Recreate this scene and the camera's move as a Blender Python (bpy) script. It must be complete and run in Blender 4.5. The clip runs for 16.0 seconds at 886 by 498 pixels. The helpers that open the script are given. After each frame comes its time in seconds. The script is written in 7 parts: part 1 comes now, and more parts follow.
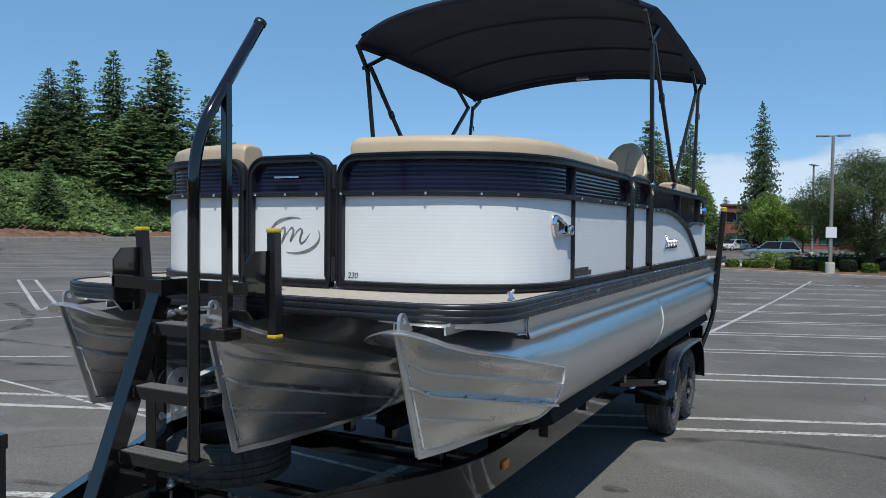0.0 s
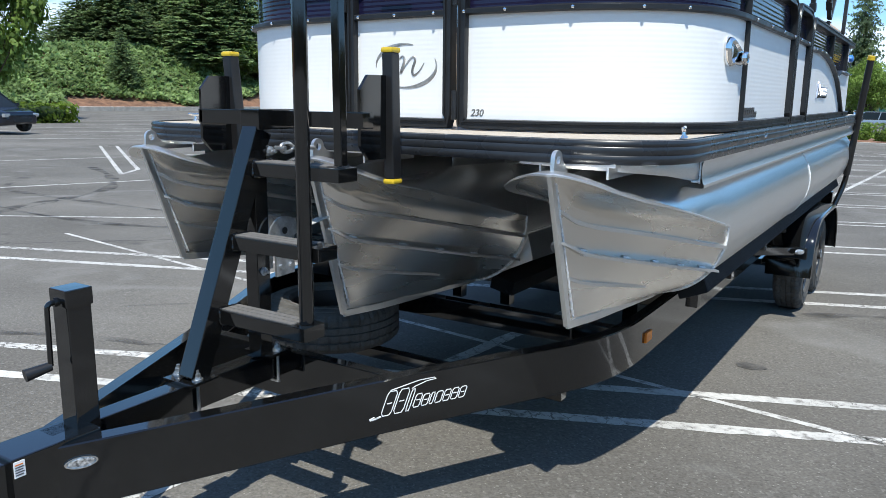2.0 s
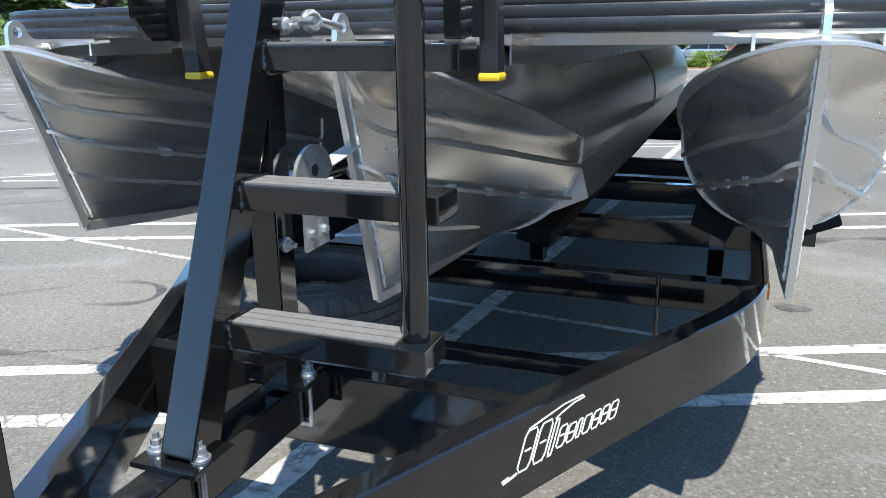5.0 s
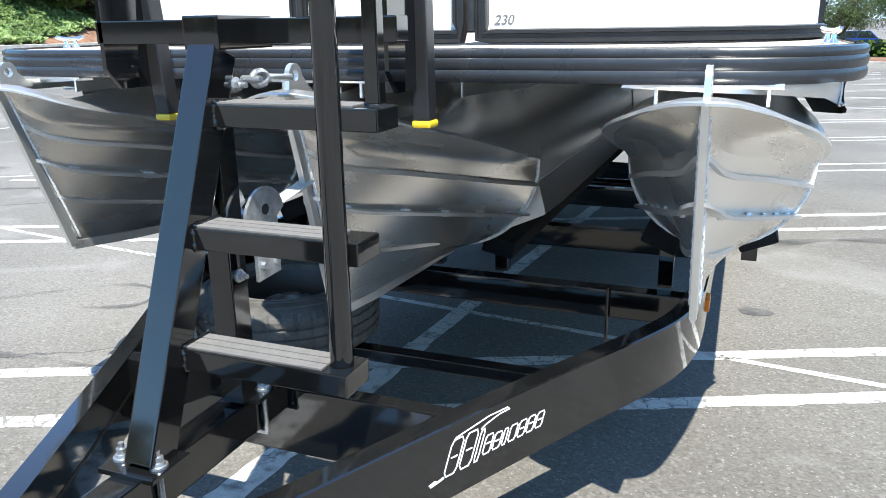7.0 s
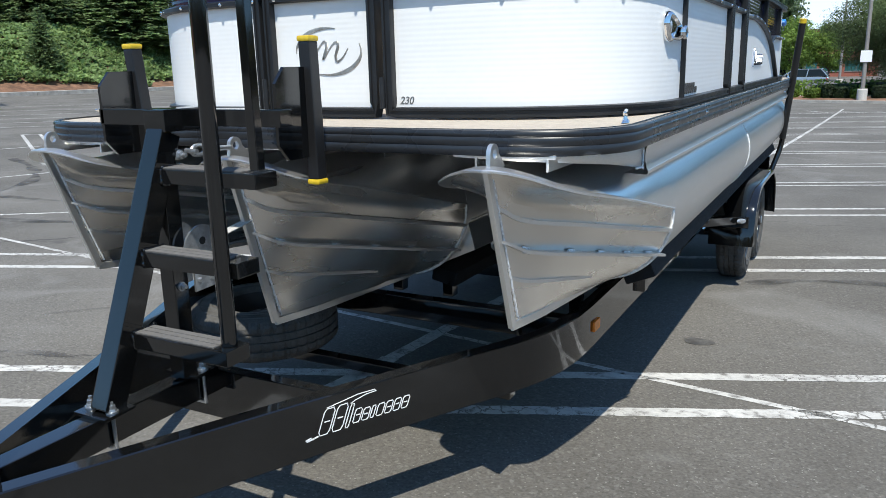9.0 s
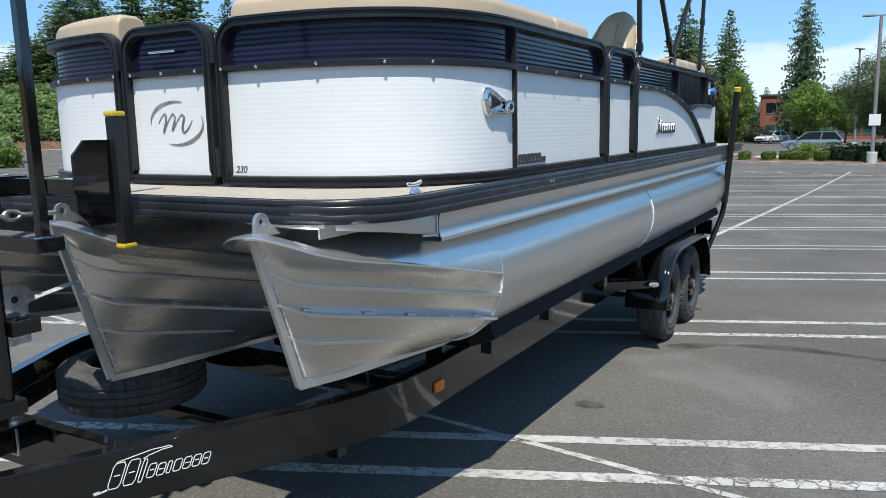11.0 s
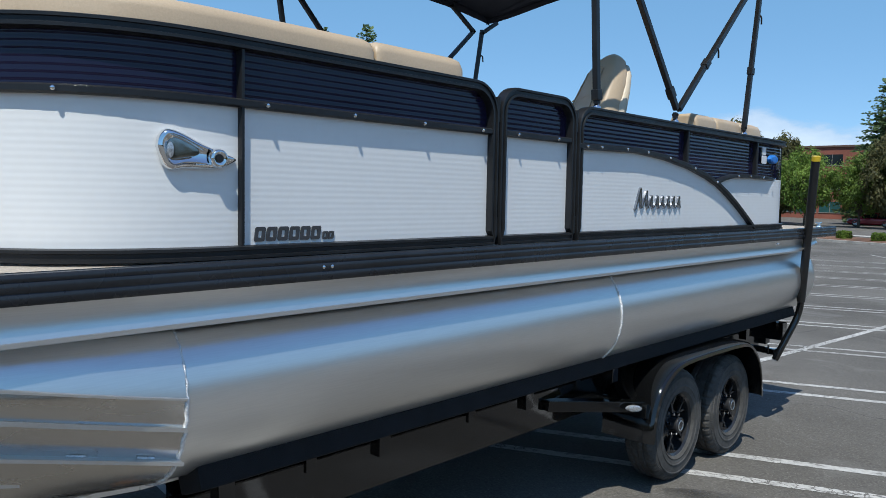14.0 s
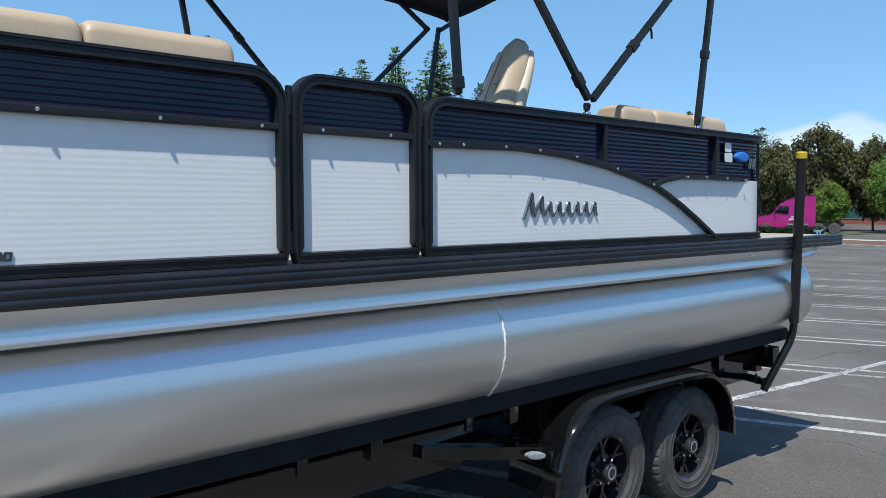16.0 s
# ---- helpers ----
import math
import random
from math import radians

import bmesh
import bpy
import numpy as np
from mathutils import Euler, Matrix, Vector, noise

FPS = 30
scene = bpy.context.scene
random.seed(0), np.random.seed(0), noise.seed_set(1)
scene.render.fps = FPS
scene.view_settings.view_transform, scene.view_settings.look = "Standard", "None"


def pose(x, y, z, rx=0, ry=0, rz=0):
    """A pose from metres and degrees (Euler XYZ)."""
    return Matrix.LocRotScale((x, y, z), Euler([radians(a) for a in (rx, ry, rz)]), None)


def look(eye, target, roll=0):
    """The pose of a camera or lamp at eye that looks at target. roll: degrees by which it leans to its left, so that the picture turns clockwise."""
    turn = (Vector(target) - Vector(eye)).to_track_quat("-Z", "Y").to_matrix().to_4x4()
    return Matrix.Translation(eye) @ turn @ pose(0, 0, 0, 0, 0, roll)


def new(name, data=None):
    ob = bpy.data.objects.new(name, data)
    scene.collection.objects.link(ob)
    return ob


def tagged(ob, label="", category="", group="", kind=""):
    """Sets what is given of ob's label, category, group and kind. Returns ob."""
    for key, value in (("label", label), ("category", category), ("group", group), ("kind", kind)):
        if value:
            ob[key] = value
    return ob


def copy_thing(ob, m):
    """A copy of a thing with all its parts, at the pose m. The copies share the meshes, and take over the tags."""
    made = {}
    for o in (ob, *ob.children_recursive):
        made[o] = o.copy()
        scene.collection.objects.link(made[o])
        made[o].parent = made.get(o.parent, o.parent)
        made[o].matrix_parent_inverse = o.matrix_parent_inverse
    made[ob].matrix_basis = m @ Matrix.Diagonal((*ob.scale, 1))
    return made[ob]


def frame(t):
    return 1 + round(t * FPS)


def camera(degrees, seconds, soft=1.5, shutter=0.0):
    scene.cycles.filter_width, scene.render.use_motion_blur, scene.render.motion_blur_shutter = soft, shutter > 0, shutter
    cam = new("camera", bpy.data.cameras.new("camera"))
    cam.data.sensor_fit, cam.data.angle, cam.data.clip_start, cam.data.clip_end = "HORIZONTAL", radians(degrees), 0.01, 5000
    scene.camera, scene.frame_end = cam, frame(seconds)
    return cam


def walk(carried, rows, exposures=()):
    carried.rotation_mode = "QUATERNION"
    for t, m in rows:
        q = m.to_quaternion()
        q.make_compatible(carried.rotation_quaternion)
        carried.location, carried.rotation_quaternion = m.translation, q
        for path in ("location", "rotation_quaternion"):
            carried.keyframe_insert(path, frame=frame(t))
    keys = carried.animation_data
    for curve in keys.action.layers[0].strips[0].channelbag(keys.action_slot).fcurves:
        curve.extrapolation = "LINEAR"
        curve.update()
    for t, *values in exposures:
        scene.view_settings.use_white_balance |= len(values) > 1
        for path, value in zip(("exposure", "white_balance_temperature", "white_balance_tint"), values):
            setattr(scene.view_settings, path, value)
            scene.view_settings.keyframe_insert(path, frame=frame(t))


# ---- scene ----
cam = camera(60.2, 16.0, 0.7)
PATH = [
    (0, (2.53, -2.684, 1.778), (1.61, -0.909, 1.719), 0.6),
    (0.5, (2.494, -2.658, 1.76), (1.542, -0.903, 1.637), 0.9),
    (1, (2.331, -2.546, 1.699), (1.334, -0.824, 1.49), 1.3),
    (1.5, (2.16, -2.445, 1.657), (1.128, -0.76, 1.348), 1.2),
    (2, (2.0, -2.312, 1.593), (0.948, -0.657, 1.203), 0.6),
    (2.5, (1.765, -2.114, 1.571), (0.747, -0.456, 1.107), -0.3),
    (3, (1.498, -1.994, 1.523), (0.552, -0.302, 1.028), -0.9),
    (3.5, (1.185, -1.894, 1.503), (0.327, -0.164, 0.981), -0.9),
    (4, (1.035, -1.759, 1.456), (0.233, -0.006, 0.924), -1.1),
    (4.2, (0.963, -1.709, 1.409), (0.187, 0.055, 0.874), -1.0),
    (6.3, (0.833, -1.68, 1.366), (0.191, 0.138, 0.835), -0.7),
    (6.5, (0.887, -1.693, 1.403), (0.228, 0.115, 0.861), -0.5),
    (7, (1.085, -1.777, 1.519), (0.37, 0.004, 0.956), -0.9),
    (7.5, (1.294, -1.967, 1.606), (0.537, -0.202, 1.051), -1.2),
    (8, (1.496, -2.072, 1.643), (0.686, -0.323, 1.109), -1.4),
    (8.2, (1.598, -2.083, 1.641), (0.762, -0.342, 1.121), -1.3),
    (10.3, (2.458, -2.16, 1.693), (1.473, -0.458, 1.327), -1.7),
    (10.5, (2.562, -2.098, 1.696), (1.579, -0.391, 1.346), -1.5),
    (11, (2.679, -1.848, 1.683), (1.692, -0.137, 1.37), -1.1),
    (11.5, (2.771, -1.517, 1.699), (1.733, 0.167, 1.409), -1.0),
    (12, (2.922, -1.169, 1.68), (1.805, 0.469, 1.416), -0.8),
    (12.5, (3.06, -0.901, 1.692), (1.873, 0.69, 1.452), -0.6),
    (13, (3.101, -0.591, 1.673), (1.859, 0.964, 1.476), -0.3),
    (13.5, (3.168, -0.318, 1.668), (1.867, 1.192, 1.504), 0.3),
    (14, (3.316, -0.059, 1.673), (1.957, 1.402, 1.53), 1.1),
    (14.5, (3.423, 0.18, 1.659), (2.029, 1.608, 1.53), 1.3),
    (15, (3.433, 0.5, 1.656), (2.006, 1.897, 1.545), 1.1),
    (15.5, (3.502, 0.787, 1.666), (2.029, 2.135, 1.553), 0.4),
    (16, (3.629, 1.108, 1.654), (2.122, 2.419, 1.55), -0.2),
]
walk(cam, [(t, look(eye, target, roll)) for t, eye, target, roll in PATH],
     [(0, 0.4, 6230, 7), (0.5, 0.51, 6230, 7), (1, 0.63, 6230, 7), (1.5, 0.91, 6230, 7), (2, 1.13, 6240, 7), (2.5, 1.25, 6240, 7), (3.5, 1.44, 6230, 7),
      (4.2, 1.6, 6270, 7), (6.3, 2.2, 6380, 7), (7, 2.18, 6380, 7), (7.5, 1.88, 6380, 7), (8.2, 1.3, 6380, 7), (10.5, 0.92, 6380, 7), (11.5, 0.74, 6350, 7),
      (12.5, 0.63, 6290, 7), (13.5, 0.57, 6230, 7), (14, 0.55, 6220, 7), (14.5, 0.61, 6220, 7), (15, 0.72, 6220, 7), (16, 0.72, 6220, 7)])

# ---- world and light ----
CLOUD_LEVEL = 0.69
SUN = Vector((0.272, -0.46, 1.0)).normalized()
world = bpy.data.worlds.new("sky")
scene.world = world
world.use_nodes = True
wn = world.node_tree.nodes
sky = wn.new("ShaderNodeTexSky")
sky.sky_type = "NISHITA"
sky.sun_disc = False
sky.sun_elevation = math.asin(SUN.z)
sky.sun_rotation = math.atan2(SUN.x, SUN.y)
sky.altitude = 1200
sky.air_density, sky.dust_density, sky.ozone_density = 0.65, 0.0, 1.0
wl = world.node_tree.links.new
deep = wn.new("ShaderNodeHueSaturation")
deep.inputs["Saturation"].default_value, deep.inputs["Value"].default_value = 1.0, 0.80
clear = wn.new("ShaderNodeMix")
clear.data_type, clear.blend_type = "RGBA", "DARKEN"
clear.inputs[0].default_value = 0.70
clear.inputs[7].default_value = (0.68, 1.62, 2.68, 1)
wl(sky.outputs[0], clear.inputs[6])
wl(clear.outputs[2], deep.inputs["Color"])


def wmath(op, a, b=None, c=None, clamp=False):
    n = wn.new("ShaderNodeMath")
    n.operation, n.use_clamp = op, clamp
    for i, v in enumerate((a, b, c)):
        if v is None:
            continue
        if isinstance(v, (int, float)):
            n.inputs[i].default_value = v
        else:
            wl(v, n.inputs[i])
    return n.outputs[0]


def sky_noise(stretch, scale, detail, rough):
    mp = wn.new("ShaderNodeMapping")
    mp.inputs["Scale"].default_value = stretch
    wl(sky_dir, mp.inputs["Vector"])
    n = wn.new("ShaderNodeTexNoise")
    n.inputs["Scale"].default_value, n.inputs["Detail"].default_value, n.inputs["Roughness"].default_value = scale, detail, rough
    wl(mp.outputs[0], n.inputs["Vector"])
    return n.outputs["Fac"]


# fair-weather cumulus low over the horizon
sky_dir = wn.new("ShaderNodeTexCoord").outputs["Generated"]
split = wn.new("ShaderNodeSeparateXYZ")
wl(sky_dir, split.inputs[0])
puffs = sky_noise((1, 1, 2.6), 9.0, 9.0, 0.56)
heaps = None
for azimuth, width, top in ((86.0, 11.0, 0.72), (100.0, 10.0, 0.64), (111.0, 9.0, 0.68), (128.5, 3.0, 0.44), (149.0, 4.0, 0.74)):
    near = wn.new("ShaderNodeVectorMath")
    near.operation = "DOT_PRODUCT"
    wl(sky_dir, near.inputs[0])
    near.inputs[1].default_value = (math.cos(radians(azimuth)), math.sin(radians(azimuth)), 0.06)
    edge = math.cos(radians(width * 1.6))
    lump = wmath("MULTIPLY", wmath("MULTIPLY", wmath("SUBTRACT", near.outputs["Value"], edge), 1.0 / (1.0 - edge), None, True), top)
    heaps = lump if heaps is None else wmath("MAXIMUM", heaps, lump)
height = wmath("MULTIPLY", wmath("ABSOLUTE", wmath("SUBTRACT", split.outputs["Z"], 0.05)), 9.5)
level = wmath("SUBTRACT", wmath("ADD", heaps, puffs), height)
cover = wmath("MULTIPLY", wmath("SUBTRACT", level, CLOUD_LEVEL), 8.0, None, True)
cover = wmath("MULTIPLY", cover, wmath("MULTIPLY", wmath("SUBTRACT", split.outputs["Z"], -0.01), 30.0, None, True))
cover = wmath("MULTIPLY", cover, 0.62)
shade = wn.new("ShaderNodeMix")
shade.data_type = "RGBA"
wl(wmath("MULTIPLY", wmath("SUBTRACT", level, CLOUD_LEVEL + 0.02), 4.0, None, True), shade.inputs[0])
shade.inputs[6].default_value, shade.inputs[7].default_value = (1.9, 2.3, 2.9, 1), (3.0, 3.2, 3.5, 1)
clouded = wn.new("ShaderNodeMix")
clouded.data_type = "RGBA"
wl(cover, clouded.inputs[0])
wl(deep.outputs[0], clouded.inputs[6])
wl(shade.outputs[2], clouded.inputs[7])
wl(clouded.outputs[2], wn["Background"].inputs[0])
wn["Background"].inputs[1].default_value = 0.20
sun = new("sun", bpy.data.lights.new("sun", "SUN"))
sun.data.energy, sun.data.angle, sun.data.color = 3.0, radians(0.53), (1.0, 0.945, 0.85)
sun.matrix_world = look((0, 0, 60), Vector((0, 0, 60)) - SUN)


# ---- materials ----
def mat(name, colour, rough=0.5, metal=0.0, spots=0.0, scale=8.0, fine=0.0, fine_scale=120.0, bump=0.0, bump_scale=200.0,
        rough_var=0.0, stretch=(1, 1, 1), second=None, spec=0.5, coat=0.0, per_object=0.0, per_island=0.0):
    """Principled material: colour varied by a broad and a fine noise, optional bump and roughness variation."""
    m = bpy.data.materials.new(name)
    m.use_nodes = True
    nt = m.node_tree
    nd, ln = nt.nodes, nt.links.new
    b = nd["Principled BSDF"]
    b.inputs["Roughness"].default_value = rough
    b.inputs["Metallic"].default_value = metal
    b.inputs["Specular IOR Level"].default_value = spec
    b.inputs["Coat Weight"].default_value = coat
    b.inputs["Coat Roughness"].default_value = 0.06
    tc = nd.new("ShaderNodeTexCoord")
    mp = nd.new("ShaderNodeMapping")
    mp.inputs["Scale"].default_value = stretch
    ln(tc.outputs["Object"], mp.inputs["Vector"])

    def noise_at(s, detail=5.0):
        n = nd.new("ShaderNodeTexNoise")
        n.inputs["Scale"].default_value = s
        n.inputs["Detail"].default_value = detail
        ln(mp.outputs[0], n.inputs["Vector"])
        return n
    dark = tuple(c * (1 - spots) for c in colour)
    light = second or tuple(min(1, c * (1 + spots)) for c in colour)
    broad = noise_at(scale)
    ramp = nd.new("ShaderNodeValToRGB")
    ramp.color_ramp.elements[0].position, ramp.color_ramp.elements[1].position = 0.36, 0.66
    ramp.color_ramp.elements[0].color, ramp.color_ramp.elements[1].color = (*dark, 1), (*light, 1)
    ln(broad.outputs["Fac"], ramp.inputs[0])
    out = ramp.outputs[0]
    if fine:
        f = noise_at(fine_scale, 3.0)
        mr = nd.new("ShaderNodeMapRange")
        mr.inputs["From Min"].default_value, mr.inputs["From Max"].default_value = 0.3, 0.7
        mr.inputs["To Min"].default_value, mr.inputs["To Max"].default_value = 1 - fine, 1 + fine
        ln(f.outputs["Fac"], mr.inputs["Value"])
        mix = nd.new("ShaderNodeVectorMath")
        mix.operation = "SCALE"
        ln(out, mix.inputs[0])
        ln(mr.outputs[0], mix.inputs["Scale"])
        out = mix.outputs[0]
    for amount, node, socket in ((per_object, "ShaderNodeObjectInfo", "Random"), (per_island, "ShaderNodeNewGeometry", "Random Per Island")):
        if amount:
            oi = nd.new(node)
            mr = nd.new("ShaderNodeMapRange")
            mr.inputs["To Min"].default_value, mr.inputs["To Max"].default_value = 1 - amount, 1 + amount
            ln(oi.outputs[socket], mr.inputs["Value"])
            mix = nd.new("ShaderNodeVectorMath")
            mix.operation = "SCALE"
            ln(out, mix.inputs[0])
            ln(mr.outputs[0], mix.inputs["Scale"])
            out = mix.outputs[0]
    ln(out, b.inputs["Base Color"])
    if rough_var:
        mr = nd.new("ShaderNodeMapRange")
        mr.inputs["From Min"].default_value, mr.inputs["From Max"].default_value = 0.3, 0.7
        mr.inputs["To Min"].default_value, mr.inputs["To Max"].default_value = max(0.02, rough - rough_var), rough + rough_var
        ln(noise_at(scale * 2.3).outputs["Fac"], mr.inputs["Value"])
        ln(mr.outputs[0], b.inputs["Roughness"])
    if bump:
        bp = nd.new("ShaderNodeBump")
        bp.inputs["Strength"].default_value = bump
        bp.inputs["Distance"].default_value = 0.01
        ln(noise_at(bump_scale, 4.0).outputs["Fac"], bp.inputs["Height"])
        ln(bp.outputs[0], b.inputs["Normal"])
    return m


M_ALU = mat("brushed_aluminium", (0.74, 0.735, 0.72), 0.31, 0.88, 0.03, 1.6, 0.03, 260, 0, 40, 0.04, (1, 0.04, 1))
M_ALU_NOSE = mat("mill_aluminium", (0.74, 0.71, 0.665), 0.27, 0.92, 0.04, 2.2, 0, 260, 0, 30, 0.05, (1, 0.05, 1))
M_WELD = mat("weld_bead", (0.86, 0.86, 0.86), 0.42, 0.35, 0.2, 60, 0.2, 300, 0.5, 180)
M_WHITE = mat("white_panel_paint", (0.79, 0.79, 0.78), 0.50, 0.0, 0.02, 1.5, 0.01, 30, 0, 1, 0.05, coat=0.08)
M_TINT = mat("navy_panel_paint", (0.012, 0.0105, 0.034), 0.11, 0.0, 0.2, 1.2, 0, 1, 0, 1, 0.03, spec=0.38, coat=0.0)
M_FRAME = mat("black_anodised_frame", (0.016, 0.017, 0.019), 0.36, 0.0, 0.2, 6, 0.1, 90, 0.02, 120, 0.08, spec=0.35)
M_TRIM = mat("black_rub_rail", (0.020, 0.022, 0.026), 0.30, 0.0, 0.2, 3, 0.1, 60, 0.03, 60, 0.08)
M_BLACK = mat("black_gloss_paint", (0.0045, 0.0048, 0.0052), 0.07, 0.0, 0.2, 5, 0.1, 150, 0.003, 60, 0.025, spec=0.5, coat=0.55)
M_RUBBER = mat("tyre_rubber", (0.080, 0.077, 0.072), 0.75, 0.0, 0.25, 10, 0.15, 120, 0.2, 150, 0.1, spec=0.3)
M_FOAM = mat("black_foam_pad", (0.012, 0.012, 0.013), 0.38, 0, 0.2, 8, 0.1, 90, 0.05, 150)
M_CARPET = mat("bunk_carpet", (0.007, 0.007, 0.008), 0.95, 0, 0.25, 12, 0.2, 200, 0.4, 300)
M_GRIT = mat("step_grit", (0.12, 0.115, 0.11), 0.95, 0, 0.08, 40, 0.22, 420, 0.35, 420)
M_YELLOW = mat("yellow_plastic", (0.62, 0.43, 0.025), 0.4, 0, 0.06, 10, 0.05, 80)
M_TAN = mat("tan_vinyl", (0.52, 0.40, 0.27), 0.46, 0, 0.05, 3, 0.05, 160, 0.12, 260, 0.08)
M_DECK = mat("woven_deck_vinyl", (0.43, 0.375, 0.31), 0.8, 0, 0.06, 3, 0.22, 9, 0.4, 20, 0, (3, 24, 1))
M_CANVAS = mat("black_canvas", (0.024, 0.029, 0.046), 0.85, 0, 0.15, 3, 0.15, 300, 0.25, 9)
M_CHROME = mat("chrome", (0.82, 0.82, 0.82), 0.07, 1.0, 0.02, 5)
M_ZINC = mat("zinc_plate", (0.52, 0.54, 0.56), 0.30, 0.85, 0.18, 40, 0.12, 200, 0.05, 80)
# dark plastic parts, and discs coloured as the shade in holes
M_DARKHOLE = mat("dark_plastic_and_hole_shade", (0.01, 0.01, 0.011), 0.5, 0, 0.2, 20)
M_AMBER = mat("amber_lens", (0.75, 0.19, 0.015), 0.25, 0, 0.1, 60, 0.1, 200)
M_LENS = mat("clear_lens", (0.50, 0.52, 0.54), 0.14, 0.55, 0.3, 160, 0.2, 400)
M_DECAL = mat("white_decal", (0.78, 0.78, 0.78), 0.4, 0, 0.03, 20)
M_GREYDECAL = mat("grey_decal", (0.07, 0.07, 0.075), 0.35, 0.3, 0.08, 60)
M_NUMBER = mat("grey_number_decal", (0.13, 0.13, 0.13), 0.4, 0, 0.05, 60)
M_EMBLEM = mat("satin_chrome", (0.50, 0.47, 0.43), 0.30, 0.75, 0.35, 18, 0.1, 60)
M_BADGE = mat("silver_badge", (0.36, 0.39, 0.44), 0.2, 0.9, 0.15, 30)
M_BLUE = mat("blue_plastic", (0.03, 0.20, 0.62), 0.35, 0, 0.05, 20)
M_RIM = mat("black_wheel_paint", (0.032, 0.032, 0.034), 0.2, 0.2, 0.2, 20, 0.1, 90, 0, 1, 0.06)
M_MULCH = mat("bark_mulch", (0.16, 0.085, 0.05), 0.95, 0, 0.35, 1.2, 0.4, 25, 0.6, 20)
M_KERB = mat("concrete_kerb", (0.34, 0.32, 0.29), 0.9, 0, 0.2, 1.5, 0.2, 30, 0.3, 30)
M_CONC = mat("pale_concrete", (0.5, 0.48, 0.44), 0.9, 0, 0.1, 0.8, 0.1, 20, 0.2, 20)
M_LAWN = mat("lawn_grass", (0.07, 0.11, 0.03), 0.95, 0, 0.25, 0.8, 0.3, 20, 0.6, 15)
M_BARK = mat("tree_bark", (0.10, 0.075, 0.055), 0.95, 0, 0.3, 3, 0.3, 20, 0.8, 10)
M_BRICK = mat("red_brick", (0.27, 0.095, 0.065), 0.9, 0, 0.12, 0.5, 0.15, 12, 0.3, 12)
M_GLASSY = mat("dark_window_glass", (0.012, 0.016, 0.018), 0.1, 0, 0.2, 0.4, spec=0.22)
M_TEAL = mat("teal_glass", (0.03, 0.10, 0.10), 0.1, 0, 0.2, 0.4)
M_POLE = mat("grey_steel_pole", (0.27, 0.25, 0.23), 0.6, 0.3, 0.1, 2, 0.1, 20)


def leafy(name, colour, second, rough=0.6, island=0.35):
    m = mat(name, colour, rough, 0, 0.3, 0.35, 0, 1, 0, 1, 0, (1, 1, 1), second, 0.35, 0, 0.12, island)
    b = m.node_tree.nodes["Principled BSDF"]
    nt = m.node_tree
    tr = nt.nodes.new("ShaderNodeBsdfTranslucent")
    mx = nt.nodes.new("ShaderNodeMixShader")
    mx.inputs[0].default_value = 0.5
    nt.links.new(b.inputs["Base Color"].links[0].from_socket, tr.inputs["Color"])
    nt.links.new(b.outputs[0], mx.inputs[1])
    nt.links.new(tr.outputs[0], mx.inputs[2])
    nt.links.new(mx.outputs[0], nt.nodes["Material Output"].inputs["Surface"])
    return m


M_FIR = leafy("fir_needles", (0.15, 0.22, 0.095), (0.235, 0.325, 0.138))
M_FIR_BLUE = leafy("cedar_needles", (0.138, 0.195, 0.104), (0.21, 0.285, 0.145))
M_LEAF = leafy("bright_leaves", (0.155, 0.25, 0.042), (0.25, 0.36, 0.08))
M_MAPLE = leafy("maple_leaves", (0.12, 0.12, 0.048), (0.20, 0.195, 0.08))
M_PURPLE = leafy("plum_leaves", (0.035, 0.022, 0.022), (0.06, 0.04, 0.035))
M_PINE = leafy("pine_needles", (0.075, 0.11, 0.045), (0.13, 0.18, 0.07))
M_JUNIPER = leafy("juniper_sprays", (0.22, 0.33, 0.11), (0.35, 0.48, 0.19))
M_BOX = leafy("boxwood_leaves", (0.11, 0.18, 0.02), (0.20, 0.29, 0.04))
# dark shrub leaves; also the painted shade inside every clipped bush
M_DARK_LEAF_AND_SHADE = leafy("dark_leaves_and_inner_shade", (0.025, 0.045, 0.016), (0.045, 0.075, 0.025))


